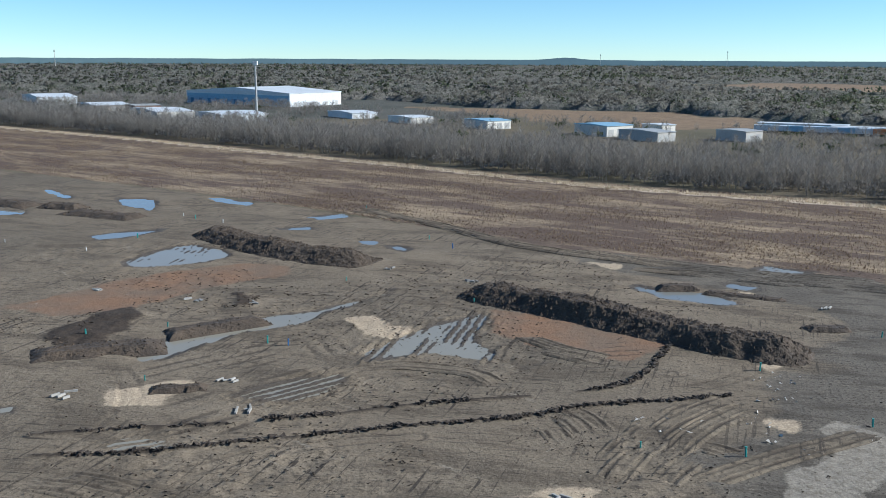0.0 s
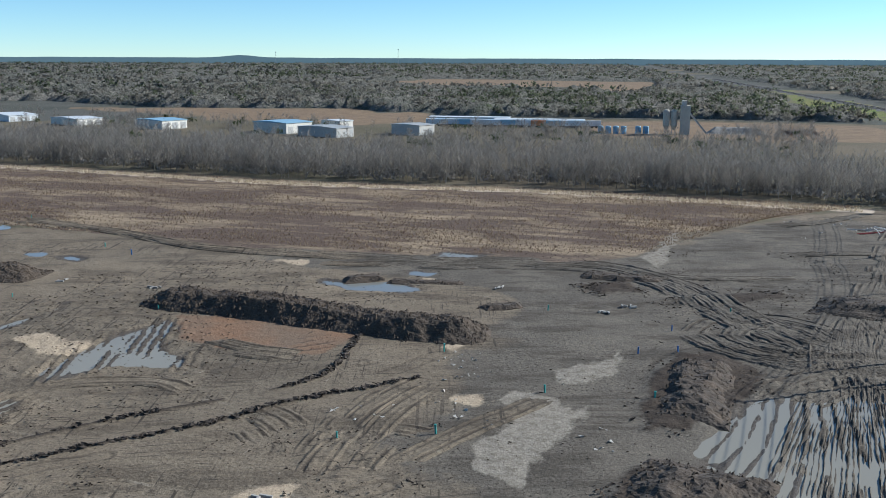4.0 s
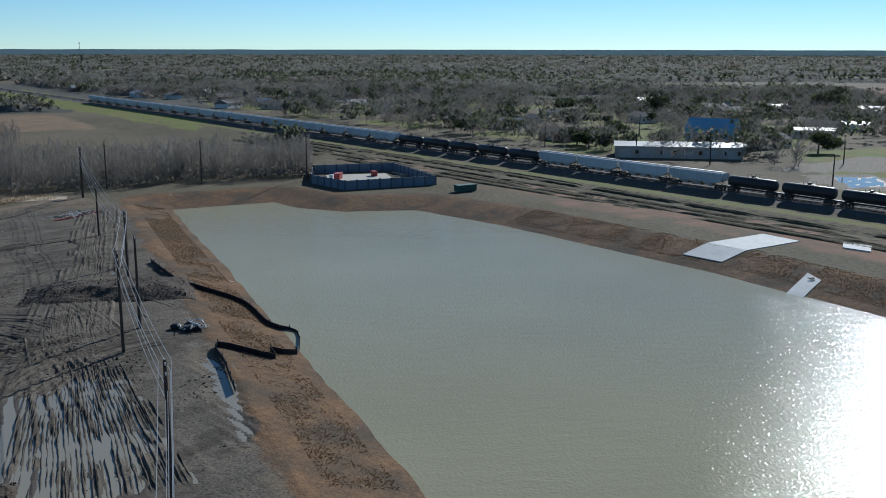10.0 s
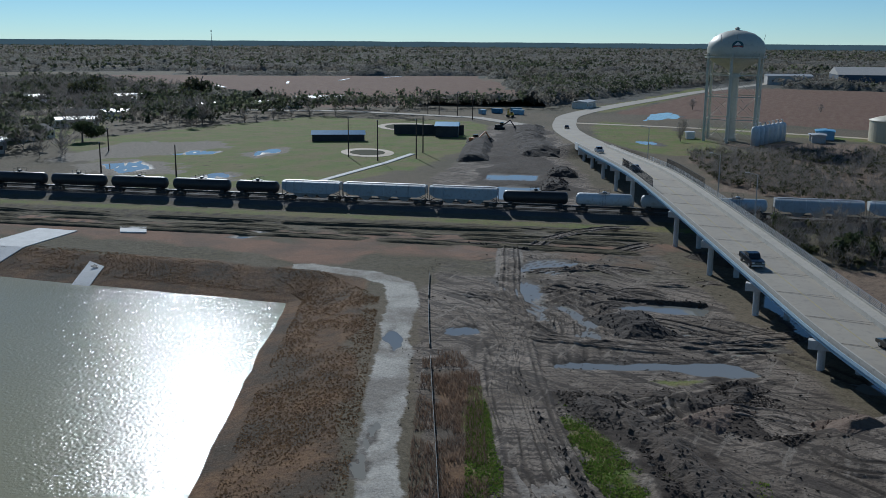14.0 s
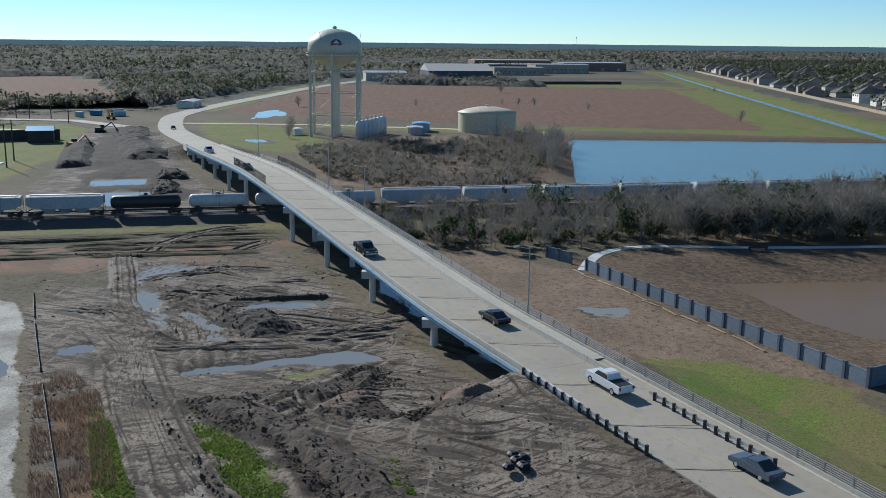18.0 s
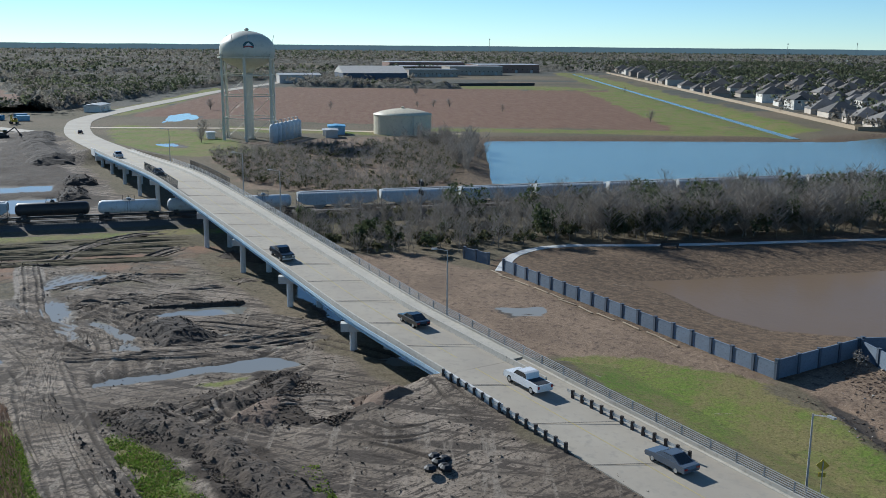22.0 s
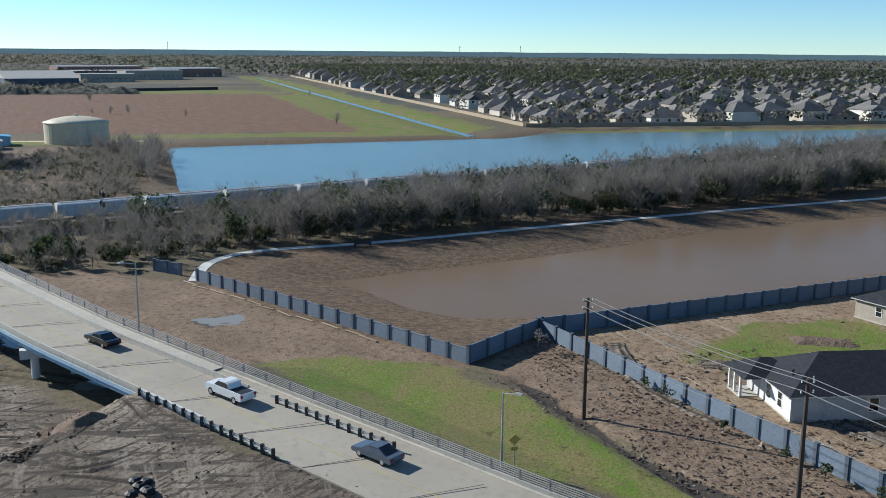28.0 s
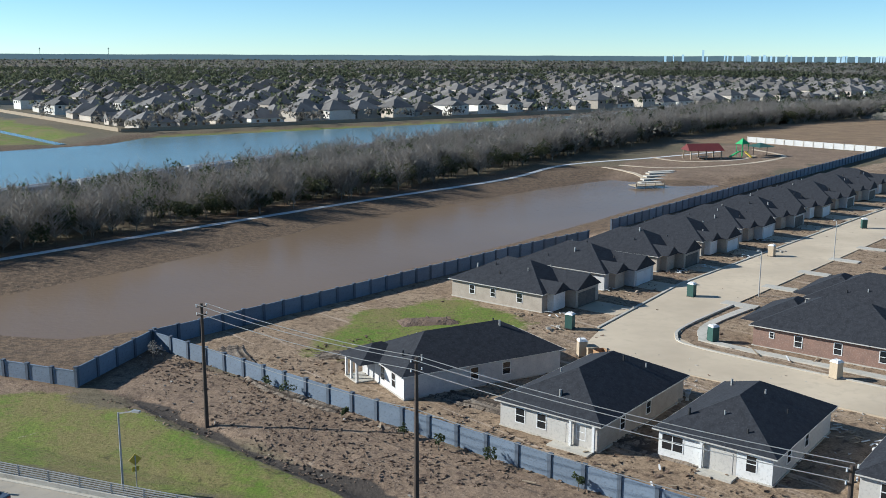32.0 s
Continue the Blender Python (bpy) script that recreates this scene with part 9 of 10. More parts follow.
part("roof", Shape().add([(-2, -2, 5), (2, -2, 5), (2, 2, 5), (-2, 2, 5), (0, 0, 7.2)], [(0, 1, 4), (1, 2, 4), (2, 3, 4), (3, 0, 4), (3, 2, 1, 0)]), "green_bright", pg)
part("slide", Shape().bar((1.6, 0, 2.2), (6.0, 0, 0.3), 0.9, 0.3), "green_bright", pg)
part("slide", Shape().bar((0, 1.6, 2.2), (0, 5.2, 0.4), 0.9, 0.3), "sign_yellow", pg)
cn = thing("canopy", "dark green shade canopy beside the playground", "canopy", at(-87, -385, gz(-87, -385), 30))
part("roof", Shape().add([(-4, -4, 3.6), (4, -4, 3.6), (4, 4, 3.6), (-4, 4, 3.6), (0, 0, 5)], [(0, 1, 4), (1, 2, 4), (2, 3, 4), (3, 0, 4), (3, 2, 1, 0)]), "green_paint", cn)
for sx in (-3.4, 3.4):
    part("post", Shape().tube((sx, 0, -0.2), (sx, 0, 3.8), 0.12), "steel_dark", cn)

# ---- ball park beyond the railway ----
def dugout(x, y, w, d, h, turn, label, roof="roof_blue"):
    t = thing("dugout", label, "dugout", at(x, y, gz(x, y), turn), "ball park buildings")
    part("wall", Shape().prism([(-w / 2, -d / 2), (w / 2, -d / 2), (w / 2, d / 2), (-w / 2, d / 2)], -0.3, h), "steel_dark", t)
    part("roof", Shape().add([(-w / 2 - 0.5, -d / 2 - 0.5, h), (w / 2 + 0.5, -d / 2 - 0.5, h), (w / 2 + 0.5, d / 2 + 0.5, h), (-w / 2 - 0.5, d / 2 + 0.5, h), (-w / 2 - 0.3, 0, h + 1.4), (w / 2 + 0.3, 0, h + 1.4)], [(0, 1, 5, 4), (2, 3, 4, 5), (1, 2, 5), (3, 0, 4), (3, 2, 1, 0)]), roof, t)
    return t


dugout(372, -63, 20, 5, 2.6, 80, "long low dugout with a blue roof")
dugout(380, -109, 9, 9, 4.5, 70, "dark blue-roofed ball park building")
for i in range(6):
    solid("fence_panel", Shape().box(-2.4, -0.05, 0, 2.4, 0.05, 4.0, at(392 - i * 1.4, -92 - i * 4.6, gz(390, -95), 75)), "steel_dark", "dark mesh backstop fence panel", "fence", group="backstop fence")
for cx, cy, r0 in ((330, -66, 9), (424, -104, 14)):
    n = 28
    o = [(cx + r0 * 1.5 * math.cos(2 * math.pi * i / n), cy + r0 * math.sin(2 * math.pi * i / n)) for i in range(n)]
    solid("infield", Shape().prism(o, gz(cx, cy) - 0.3, gz(cx, cy) + 0.1), "street_concrete", "pale sandy baseball infield", "infield", kind="structure")
    o = [(cx + (r0 - 3) * 1.4 * math.cos(2 * math.pi * i / n), cy + (r0 - 3) * math.sin(2 * math.pi * i / n)) for i in range(n)]
    solid("infield_grass", Shape().prism(o, gz(cx, cy) - 0.3, gz(cx, cy) + 0.14), "leaf_olive", "grass inside a baseball infield", "grass", kind="structure")
solid("footpath", Shape().sweep([(262, -38, 0.12), (300, -66, 0.12), (322, -80, 0.12)], [(-1, -0.2), (1, -0.2), (1, 0.05), (-1, 0.05)]), "concrete_white", "pale path across the grass by the railway", "path", kind="structure")

tufts(22000, over_poly([[(111.6, -31.6), (109.6, -34.0), (80.1, -25.4), (58, -19), (58, -16.5), (82.4, -22.7)]], -0.1, 3), 0.6, "brush", "tall dry reddish brush beside a gravel road", 0.07)
x, y, s = between(offset(FIELD[:7], 6.0), offset(FIELD[:7], 11.0), 12000)
soup("dry_grass", blades(np.stack([x, y, level(x, y, False)], 1), np.stack([x + rng.normal(0, 0.2, len(x)), y, level(x, y, False) + rng.uniform(0.4, 1.0, len(x))], 1), np.full(len(x), 0.3)), "straw", "pale straw fringe along the wood", "grass")
# ---- new houses ----
def window(parent, m, w=1.0, h=1.5, z=0.8):
    """A sash window on a wall whose outside faces local -y."""
    f = part("window", Shape().box(-w / 2 - 0.1, -0.05, z - 0.1, w / 2 + 0.1, -0.002, z).box(-w / 2 - 0.1, -0.05, z + h, w / 2 + 0.1, -0.002, z + h + 0.1)
             .box(-w / 2 - 0.1, -0.05, z, -w / 2, -0.002, z + h).box(w / 2, -0.05, z, w / 2 + 0.1, -0.002, z + h).box(-w / 2, -0.04, z + h * 0.48, w / 2, -0.002, z + h * 0.53), "trim_white", parent, m=m)
    part("pane", Shape().box(-w / 2, -0.025, z, w / 2, -0.003, z + h), "glass_dark", f)
    return f


def hip(s, x0, y0, x1, y1, z, pitch, over=0.5):
    """A hip roof with thickness over a rectangle."""
    x0, y0, x1, y1 = x0 - over, y0 - over, x1 + over, y1 + over
    w, d = x1 - x0, y1 - y0
    r = min(w, d) / 2
    h = r * pitch
    if w >= d:
        a, b = (x0 + r, (y0 + y1) / 2, z + h), (x1 - r, (y0 + y1) / 2, z + h)
        tops = [(0, 1, 5, 4), (1, 2, 5), (2, 3, 4, 5), (3, 0, 4)]
    else:
        a, b = ((x0 + x1) / 2, y0 + r, z + h), ((x0 + x1) / 2, y1 - r, z + h)
        tops = [(0, 1, 4), (1, 2, 5, 4), (2, 3, 5), (3, 0, 4, 5)]
    return s.add([(x0, y0, z), (x1, y0, z), (x1, y1, z), (x0, y1, z), a, b], tops + [(3, 2, 1, 0)])


def gable(s, x0, x1, y0, y1, z, pitch, over=0.35):
    """A gable roof whose ridge runs along y, front at y0."""
    xm = (x0 + x1) / 2
    h = (x1 - x0 + 2 * over) / 2 * pitch
    return s.add([(x0 - over, y0 - over, z), (x1 + over, y0 - over, z), (x1 + over, y1, z), (x0 - over, y1, z), (xm, y0 - over, z + h), (xm, y1, z + h)], [(0, 1, 4), (1, 2, 5, 4), (2, 3, 5), (3, 0, 4, 5), (3, 2, 1, 0)])


def house(bx, by, turn, L, W, walls, label, pitch=0.5):
    """A single-storey house: x along one side, y along the next; bx, by is the corner."""
    t = thing("house", label, "house", at(bx, by, gz(bx, by) + 0.12, turn), "new houses")
    H = 2.75
    part("slab", Shape().prism([(-0.1, -0.1), (L + 0.1, -0.1), (L + 0.1, W + 0.1), (-0.1, W + 0.1)], -0.6, 0.02), "concrete", t)
    part("wall", Shape().prism([(0, 0), (L, 0), (L, W), (0, W)], 0.025, H), walls, t)
    roof = hip(Shape(), 0, 0, L, W, H + 0.02, pitch)
    part("roof", roof, "shingle", t)
    fa = Shape()
    o = 0.5
    for x0, y0, x1, y1 in ((-o, -o - 0.03, L + o, -o), (-o, W + o, L + o, W + o + 0.03), (-o - 0.03, -o, -o, W + o), (L + o, -o, L + o + 0.03, W + o)):
        fa.box(x0, y0, H - 0.09, x1, y1, H + 0.04)
    part("fascia", fa, "siding_grey", t)
    for i in range(6):
        px, py = random.uniform(1.5, L - 1.5), random.uniform(1.5, W - 1.5)
        e = min(px, L - px, py, W - py) + o
        zz = H + e * pitch
        part("roof_vent", Shape().tube((px, py, zz - 0.2), (px, py, zz + (0.45 if i < 4 else 0.7)), 0.09 if i < 4 else 0.14, n=7), "galvanised" if i % 2 else "steel_dark", t)
    return t


def wall_m(side, pos, L, W):
    """The place of an opening on one side of a house."""
    if side == "y0":
        return at(pos, 0)
    if side == "x0":
        return at(0, pos, 0, -90)
    if side == "x1":
        return at(L, pos, 0, 90)
    return at(pos, W, 0, 180)


def fit_out(t, L, W, spots):
    for side, pos, w, h, z in spots:
        if w > 0:
            window(t, wall_m(side, pos, L, W), w, h, z)
        else:
            part("door", Shape().box(-0.48, -0.06, 0.03, 0.48, -0.004, 2.1), "siding_grey", t, m=wall_m(side, pos, L, W))


def porch(t, x0, y0, x1, y1, posts):
    """An open rear porch: slab and posts; shade behind some is a flat grey panel."""
    part("porch_slab", Shape().box(x0, y0, -0.3, x1, y1, 0.03), "concrete", t)
    for px, py in posts:
        part("porch_post", Shape().box(px - 0.13, py - 0.13, 0.03, px + 0.13, py + 0.13, 2.75), "trim_white", t)


ANG = math.degrees(math.atan2(-0.838, -0.545))
h1 = house(14.0, -103.4, math.degrees(math.atan2(-0.565, -0.826)), 21.4, 11.2, "brick_white", "white-brick house with a dark hip roof beside a grass lot")
part("end_wall", Shape().box(-0.015, 0.0, 0.03, -0.004, 7.6, 2.74), "siding_white", h1, "white boarded end wall")
fit_out(h1, 21.4, 11.2, [("y0", 9.2, 1.0, 1.4, 0.9), ("y0", 13.6, 1.0, 1.4, 0.9), ("x0", 2.6, 0.9, 1.6, 0.7), ("x0", 5.4, 0.9, 1.6, 0.7)])
porch(h1, -2.4, 7.7, 0.0, 11.2, [(-2.2, 7.9), (-2.2, 9.5), (-2.2, 11.0)])
part("porch_roof", hip(Shape(), -2.4, 6.0, 4.0, 11.2, 2.77, 0.5, 0.5), "shingle", h1)
for (bx, by, L, W, mat, lab, extra) in ((-6.8, -91.0, 19.1, 11.7, "brick_tan", "grey boarded house, dark hip roof, back porch", 0), (-21.9, -84.9, 16.5, 11.2, "siding_grey", "white boarded house, dark hip roof, paired windows", 1), (-38.2, -76.0, 17.5, 11.5, "siding_white", "white house with a dark hip roof", 0), (-54.0, -67.5, 17.5, 11.5, "brick_tan", "tan house with a dark hip roof", 0)):
    h = house(bx, by, ANG, L, W, mat, lab)
    part("end_wall", Shape().box(-0.015, 0.02, 0.03, -0.004, W - 0.02, 2.74), "siding_white" if extra else "siding_grey", h, "boarded rear wall")
    # no hollow here: a flat panel whose grey paints in the porch's shade
    part("recess", Shape().box(-0.028, 3.4 if extra else 0.6, 0.05, -0.018, 6.6 if extra else 4.6, 2.55), "siding_grey", h, "flat grey panel for a porch's painted shade")
    porch(h, -1.6, 3.2 if extra else 0.3, 0.0, 6.8 if extra else 5.0, [(-0.35, 0.4), (-0.35, 3.0)] if not extra else [(-0.3, 6.7)])
    ws = [("x0", 9.2, 1.0, 1.5, 0.8), ("x0", 6.6 if not extra else 10.3, 1.0, 1.5, 0.8), ("x0", 2.0, 0.9, 1.5, 0.8), ("y0", L * 0.55, 0.9, 1.3, 0.9), ("y0", L * 0.25, 0.9, 1.3, 0.9), ("x0", 4.2, 0.0, 0, 0)]
    fit_out(h, L, W, [(a, b, c, d, e) for a, b, c, d, e in ws])
row_mats = ["brick_tan", "brick_white", "brick_tan", "brick_tan", "brick_white", "siding_grey", "brick_tan", "brick_white", "siding_grey", "brick_tan"]
for i in range(10):
    bx, by = -1.6 - 10.3 * i, -142.6 - 15.2 * i
    mat = row_mats[i]
    h = house(bx, by, ANG, 12.6, 17.0, mat, {"brick_tan": "tan brick", "brick_white": "pale brick", "siding_grey": "grey boarded"}[mat] + " house, dark gabled roof, garage to street")
    L, W = 12.6, 17.0
    # garage wing towards the street
    part("wing", Shape().prism([(5.2, -2.8), (12.0, -2.8), (12.0, 0.01), (5.2, 0.01)], 0.025, 2.74), mat, h)
    rf = gable(Shape(), 5.2, 12.0, -2.8, 7.0, 2.79, 0.55)
    gable(rf, 1.2, 5.0, -1.4, 5.5, 2.80, 0.65)
    part("wing_roof", rf, "shingle", h)
    part("entry_wall", Shape().prism([(1.5, -1.2), (4.7, -1.2), (4.7, 0.01), (1.5, 0.01)], 0.025, 2.74), "brick_tan" if i % 3 else "siding_white", h)
    part("gable_panel", Shape().add([(5.2, -2.83, 2.76), (12.0, -2.83, 2.76), (8.6, -2.83, 4.55), (5.2, -2.80, 2.76), (12.0, -2.80, 2.76), (8.6, -2.80, 4.55)], [(0, 1, 2), (5, 4, 3), (0, 3, 4, 1), (1, 4, 5, 2), (2, 5, 3, 0)]), "siding_grey", h)
    # open garages are closed dark panels, the shade inside put into colour
    part("garage_door", Shape().box(5.9, -2.86, 0.03, 11.0, -2.81, 2.25), "metal_white" if i in (1, 3, 4, 6) else "joint", h, "white garage door" if i in (1, 3, 4, 6) else "dark panel for the painted shade of an open garage")
    fit_out(h, L, W, [("x0", 4.0, 0.9, 1.3, 0.9), ("x0", 9.0, 0.8, 1.2, 1.0), ("x0", 13.0, 0.9, 1.3, 0.9), ("y0", 3.1, 0.0, 0, 0), ("x1", 6.0, 0.9, 1.3, 0.9)])
    part("driveway", Shape().box(5.6, -9.5, -0.35, 11.4, -2.8, -0.05), "street_concrete", h)
for i, (bx, by, mat) in enumerate(((-46.0, -118.7, "brick_red"), (-57, -134.5, "brick_tan"), (-76, -153.0, "siding_white"), (-86.5, -169.0, "brick_tan"), (-97, -185, "brick_red"))):
    h = house(bx, by, ANG, 13.5, 19.5, mat, {"brick_red": "red brick", "brick_tan": "tan brick", "siding_white": "white boarded"}[mat] + " corner house with a large dark hip roof")
    part("wing_roof", gable(hip(Shape(), 2.0, 12.0, 13.5, 21.5, 2.8, 0.5), 4.0, 10.0, -0.6, 8.0, 2.79, 0.5), "shingle", h)
    fit_out(h, 13.5, 19.5, [("x0", 3.0, 0.9, 1.4, 0.8), ("x0", 8.5, 0.9, 1.4, 0.8), ("x0", 13.5, 0.9, 1.4, 0.8), ("x0", 17.0, 0.5, 0.7, 1.4), ("y0", 4, 0.9, 1.4, 0.8)])

# street
STREET = [(-7, -126), (-10, -135), (-25, -163), (-80, -240), (-150, -335), (-158, -329), (-88, -232), (-73, -209), (-31, -150), (-22.5, -138), (-20, -132), (-22.5, -126.5), (-42, -112.5), (-90, -78), (-85, -70), (-38, -103.3), (-19.3, -115.4)]
solid("street", Shape().prism(STREET, -0.5, 0.16), "street_concrete", "pale dusty concrete street in a new estate", "street", kind="structure")
st_kerb = [(-31, -150), (-22.5, -138), (-20, -132), (-22.5, -126.5), (-42, -112.5), (-90, -78)]
solid("kerb", Shape().sweep([(p[0], p[1], 0.16) for p in glide([(x, y, 0) for x, y in st_kerb], 1.5)], [(-0.2, -0.3), (0.2, -0.3), (0.2, 0.14), (-0.2, 0.14)]), "concrete", "pale concrete kerb round a street corner", "kerb", kind="structure")
walk_l = [(-33.5, -149), (-25.5, -138.5), (-23.6, -132), (-25.5, -128.8), (-44.5, -115.5), (-90, -83)]
solid("pavement", Shape().sweep([(p[0], p[1], 0.2) for p in glide([(x, y, 0) for x, y in walk_l], 1.5)], [(-0.65, -0.4), (0.65, -0.4), (0.65, 0.03), (-0.65, 0.03)]), "concrete", "pale concrete pavement round a street corner", "pavement", kind="structure")
kerb2 = [(-9.5, -135), (-24.6, -163), (-79.6, -240.4), (-149.6, -335.4)]
solid("kerb", Shape().sweep([(x, y, 0.16) for x, y in kerb2], [(-0.2, -0.3), (0.2, -0.3), (0.2, 0.14), (-0.2, 0.14)]), "concrete", "pale concrete kerb along a new street", "kerb", kind="structure")
for i in range(8):
    t = i / 7
    a, b = (-30 - 62 * t, -152 - 84 * t), (-34 - 62 * t, -149 - 84 * t)
    solid("pavement", Shape().sweep([(*a, 0.2), (a[0] - 4.5, a[1] + 3.0, 0.2)], [(-1.2, -0.4), (1.2, -0.4), (1.2, 0.02), (-1.2, 0.02)]), "concrete", "short concrete driveway apron", "pavement", kind="structure")


def toilet(x, y, turn, body):
    t = thing("portable_toilet", ("dark green" if body == "green_paint" else "tan") + " portable toilet with a white roof", "portable toilet", at(x, y, gz(x, y) + 0.1, turn), "portable toilets")
    part("cabin", Shape().prism([(-0.55, -0.55), (0.55, -0.55), (0.55, 0.55), (-0.55, 0.55)], 0.1, 2.05), body, t)
    part("base", Shape().box(-0.62, -0.62, 0, 0.62, 0.62, 0.1), "steel_dark", t)
    part("roof", Shape().add([(-0.6, -0.6, 2.05), (0.6, -0.6, 2.05), (0.6, 0.6, 2.05), (-0.6, 0.6, 2.05), (-0.4, -0.4, 2.32), (0.4, -0.4, 2.32), (0.4, 0.4, 2.32), (-0.4, 0.4, 2.32)], [(3, 2, 1, 0), (4, 5, 6, 7), (0, 1, 5, 4), (1, 2, 6, 5), (2, 3, 7, 6), (3, 0, 4, 7)]), "trim_white", t)
    part("door", Shape().box(-0.42, -0.58, 0.14, 0.42, -0.552, 1.98), body, t)
    part("vent_pipe", Shape().tube((0.4, 0.4, 2.0), (0.4, 0.4, 2.6), 0.05, n=6), "trim_white", t)


for x, y, b in ((-5.5, -134.3, "green_paint"), (-25.6, -155.2, "green_paint"), (-6.6, -121.6, "toilet_tan"), (-24.6, -130.2, "green_paint"), (-36.6, -116.2, "toilet_tan"), (-46.0, -189.2, "toilet_tan"), (-74, -223, "green_paint")):
    toilet(x, y, random.uniform(0, 90), b)
bx = thing("crate", "brown plywood debris crate beside a toilet", "crate", at(-9.0, -120.3, gz(-9, -120.3) + 0.05, 30))
for sx in (-0.8, 0.8):
    part("side", Shape().box(sx - 0.04, -0.8, 0, sx + 0.04, 0.8, 1.3), "box_wood", bx)
    part("side", Shape().box(-0.76, sx - 0.04, 0, 0.76, sx + 0.04, 1.3), "box_wood", bx)
part("floor", Shape().box(-0.76, -0.76, 0.0, 0.76, 0.76, 0.1), "box_wood", bx)
# loose building stuff on the lots
for i in range(46):
    k2 = i % 23
    x, y = (-2 - 46 * (k2 / 22) + random.gauss(0, 2.5), -137 - 68 * (k2 / 22) + random.gauss(0, 2.5)) if i < 23 else (6 - 46 * (k2 / 22) + random.gauss(0, 3), -119.5 + 26 * (k2 / 22) + random.gauss(0, 2.2))
    s = Shape()
    for q in range(8):
        a = random.uniform(0, 3.14)
        le = random.uniform(0.3, 1.3)
        px, py = random.gauss(0, 0.8), random.gauss(0, 0.8)
        s.bar((px, py, 0.05 + q * 0.03), (px + le * math.cos(a), py + le * math.sin(a), 0.08 + random.random() * 0.25), 0.16, 0.07)
    solid("debris", s, ("rubble", "lumber", "trim_white", "lumber")[i % 4], "small scattered building waste on bare soil", "debris", at(x, y, gz(x, y) + 0.1), "building waste")
for x, y, ang in ((1.0, -121.5, 0), (-15.5, -107, 20), (-28, -100.5, -10)):
    s = Shape()
    for q in range(40):
        r0 = random.uniform(0.12, 0.4)
        px, py = random.gauss(0, 1.3), random.gauss(0, 0.8)
        s.add([(px + r0 * math.cos(a) * random.uniform(0.6, 1.2), py + r0 * math.sin(a), z) for z in (0, r0 * 1.2) for a in (0, 1.57, 3.14, 4.71)], [(3, 2, 1, 0), (4, 5, 6, 7), (0, 1, 5, 4), (1, 2, 6, 5), (2, 3, 7, 6), (3, 0, 4, 7)])
    solid("brick_pile", s, "rubble", "heap of pale broken bricks and rubbish", "pile", at(x, y, gz(x, y) + 0.05, ang), "heaps of rubble")

# saplings along the sunny wall
for x, y, h in ((47, -113.5, 3.2), (30.5, -106.0, 1.6), (27, -102.8, 2.2), (12.6, -92.6, 1.6), (8.8, -90.2, 1.9), (3.6, -87.2, 2.2), (-4.5, -82.5, 1.8), (19.5, -97.2, 1.4)):
    t = thing("sapling", "thin young tree beside a precast wall", "sapling", at(x, y, gz(x, y)))
    part("trunk", Shape().tube((0, 0, -0.2), (0, 0, h * 0.75), 0.05, 0.03, n=6), "bark", t)
    o = np.zeros(1)
    me_v = leafy(o, o, o, np.array([h]), np.array([h * 0.55]), 120, 0.16)
    cr = Shape()
    cr.v = [tuple(p) for p in me_v.reshape(-1, 3).tolist()]
    cr.f = [(3 * i, 3 * i + 1, 3 * i + 2) for i in range(len(me_v))]
    part("crown", cr, "leaf_dark" if h < 3 else "twigs_pale", t)

# ---- trees that stand singly ----
def oak(h, w, mat, leaves, leaf):
    t = thing("tree", "spreading evergreen tree with a dense dark crown" if mat == "leaf_dark" else "tall olive-green tree with a loose crown", "tree")
    part("trunk", Shape().tube((0, 0, -0.4), (0.1, 0, h * 0.4), 0.045 * h, 0.03 * h, n=8), "bark", t)
    lm = Shape()
    for i in range(5):
        a = i * 1.26
        lm.tube((0.1, 0, h * 0.36), (w * 0.3 * math.cos(a), w * 0.3 * math.sin(a), h * 0.7), 0.02 * h, 0.008 * h, n=5)
    part("limb", lm, "bark", t)
    o = np.zeros(1)
    v = leafy(o, o, o, np.array([h]), np.array([w]), leaves, leaf, 0.0)
    c = Shape()
    c.v = [tuple(p) for p in v.reshape(-1, 3).tolist()]
    c.f = [(3 * i, 3 * i + 1, 3 * i + 2) for i in range(len(v))]
    part("crown", c, mat, t)
    return t


oaks = [(oak(9, 13, "leaf_dark", 900, 0.75), 0), (oak(8, 12, "leaf_dark", 800, 0.75), 0), (oak(15, 9, "leaf_olive", 700, 0.8), 0), (oak(13, 10, "leaf_dark", 800, 0.8), 0)]
spots = [(365, 113, 0), (418, 117, 1), (393, 91, 0), (392, 55, 1), (385, 31, 0), (378, 122, 1), (514, 105, 3), (606, 41, 2), (612, 50, 2), (580, 11, 3), (579, -10, 2), (634, -19, 2), (620, -12, 3), (580, 78, 3), (580, 196, 1), (701, 46, 2), (459, 150, 0), (470, 190, 1), (520, 240, 0), (440, 210, 3), (500, 165, 1), (545, 130, 2)]
for i, (x, y, k2) in enumerate(spots):
    o = oaks[k2][0]
    m = at(x, y, gz(x, y), (i * 67) % 360, 0.8 + 0.5 * ((i * 37) % 10) / 10)
    if o.get("used"):
        copy_thing(o, m)
    else:
        o["used"] = 1
        o.matrix_basis = m


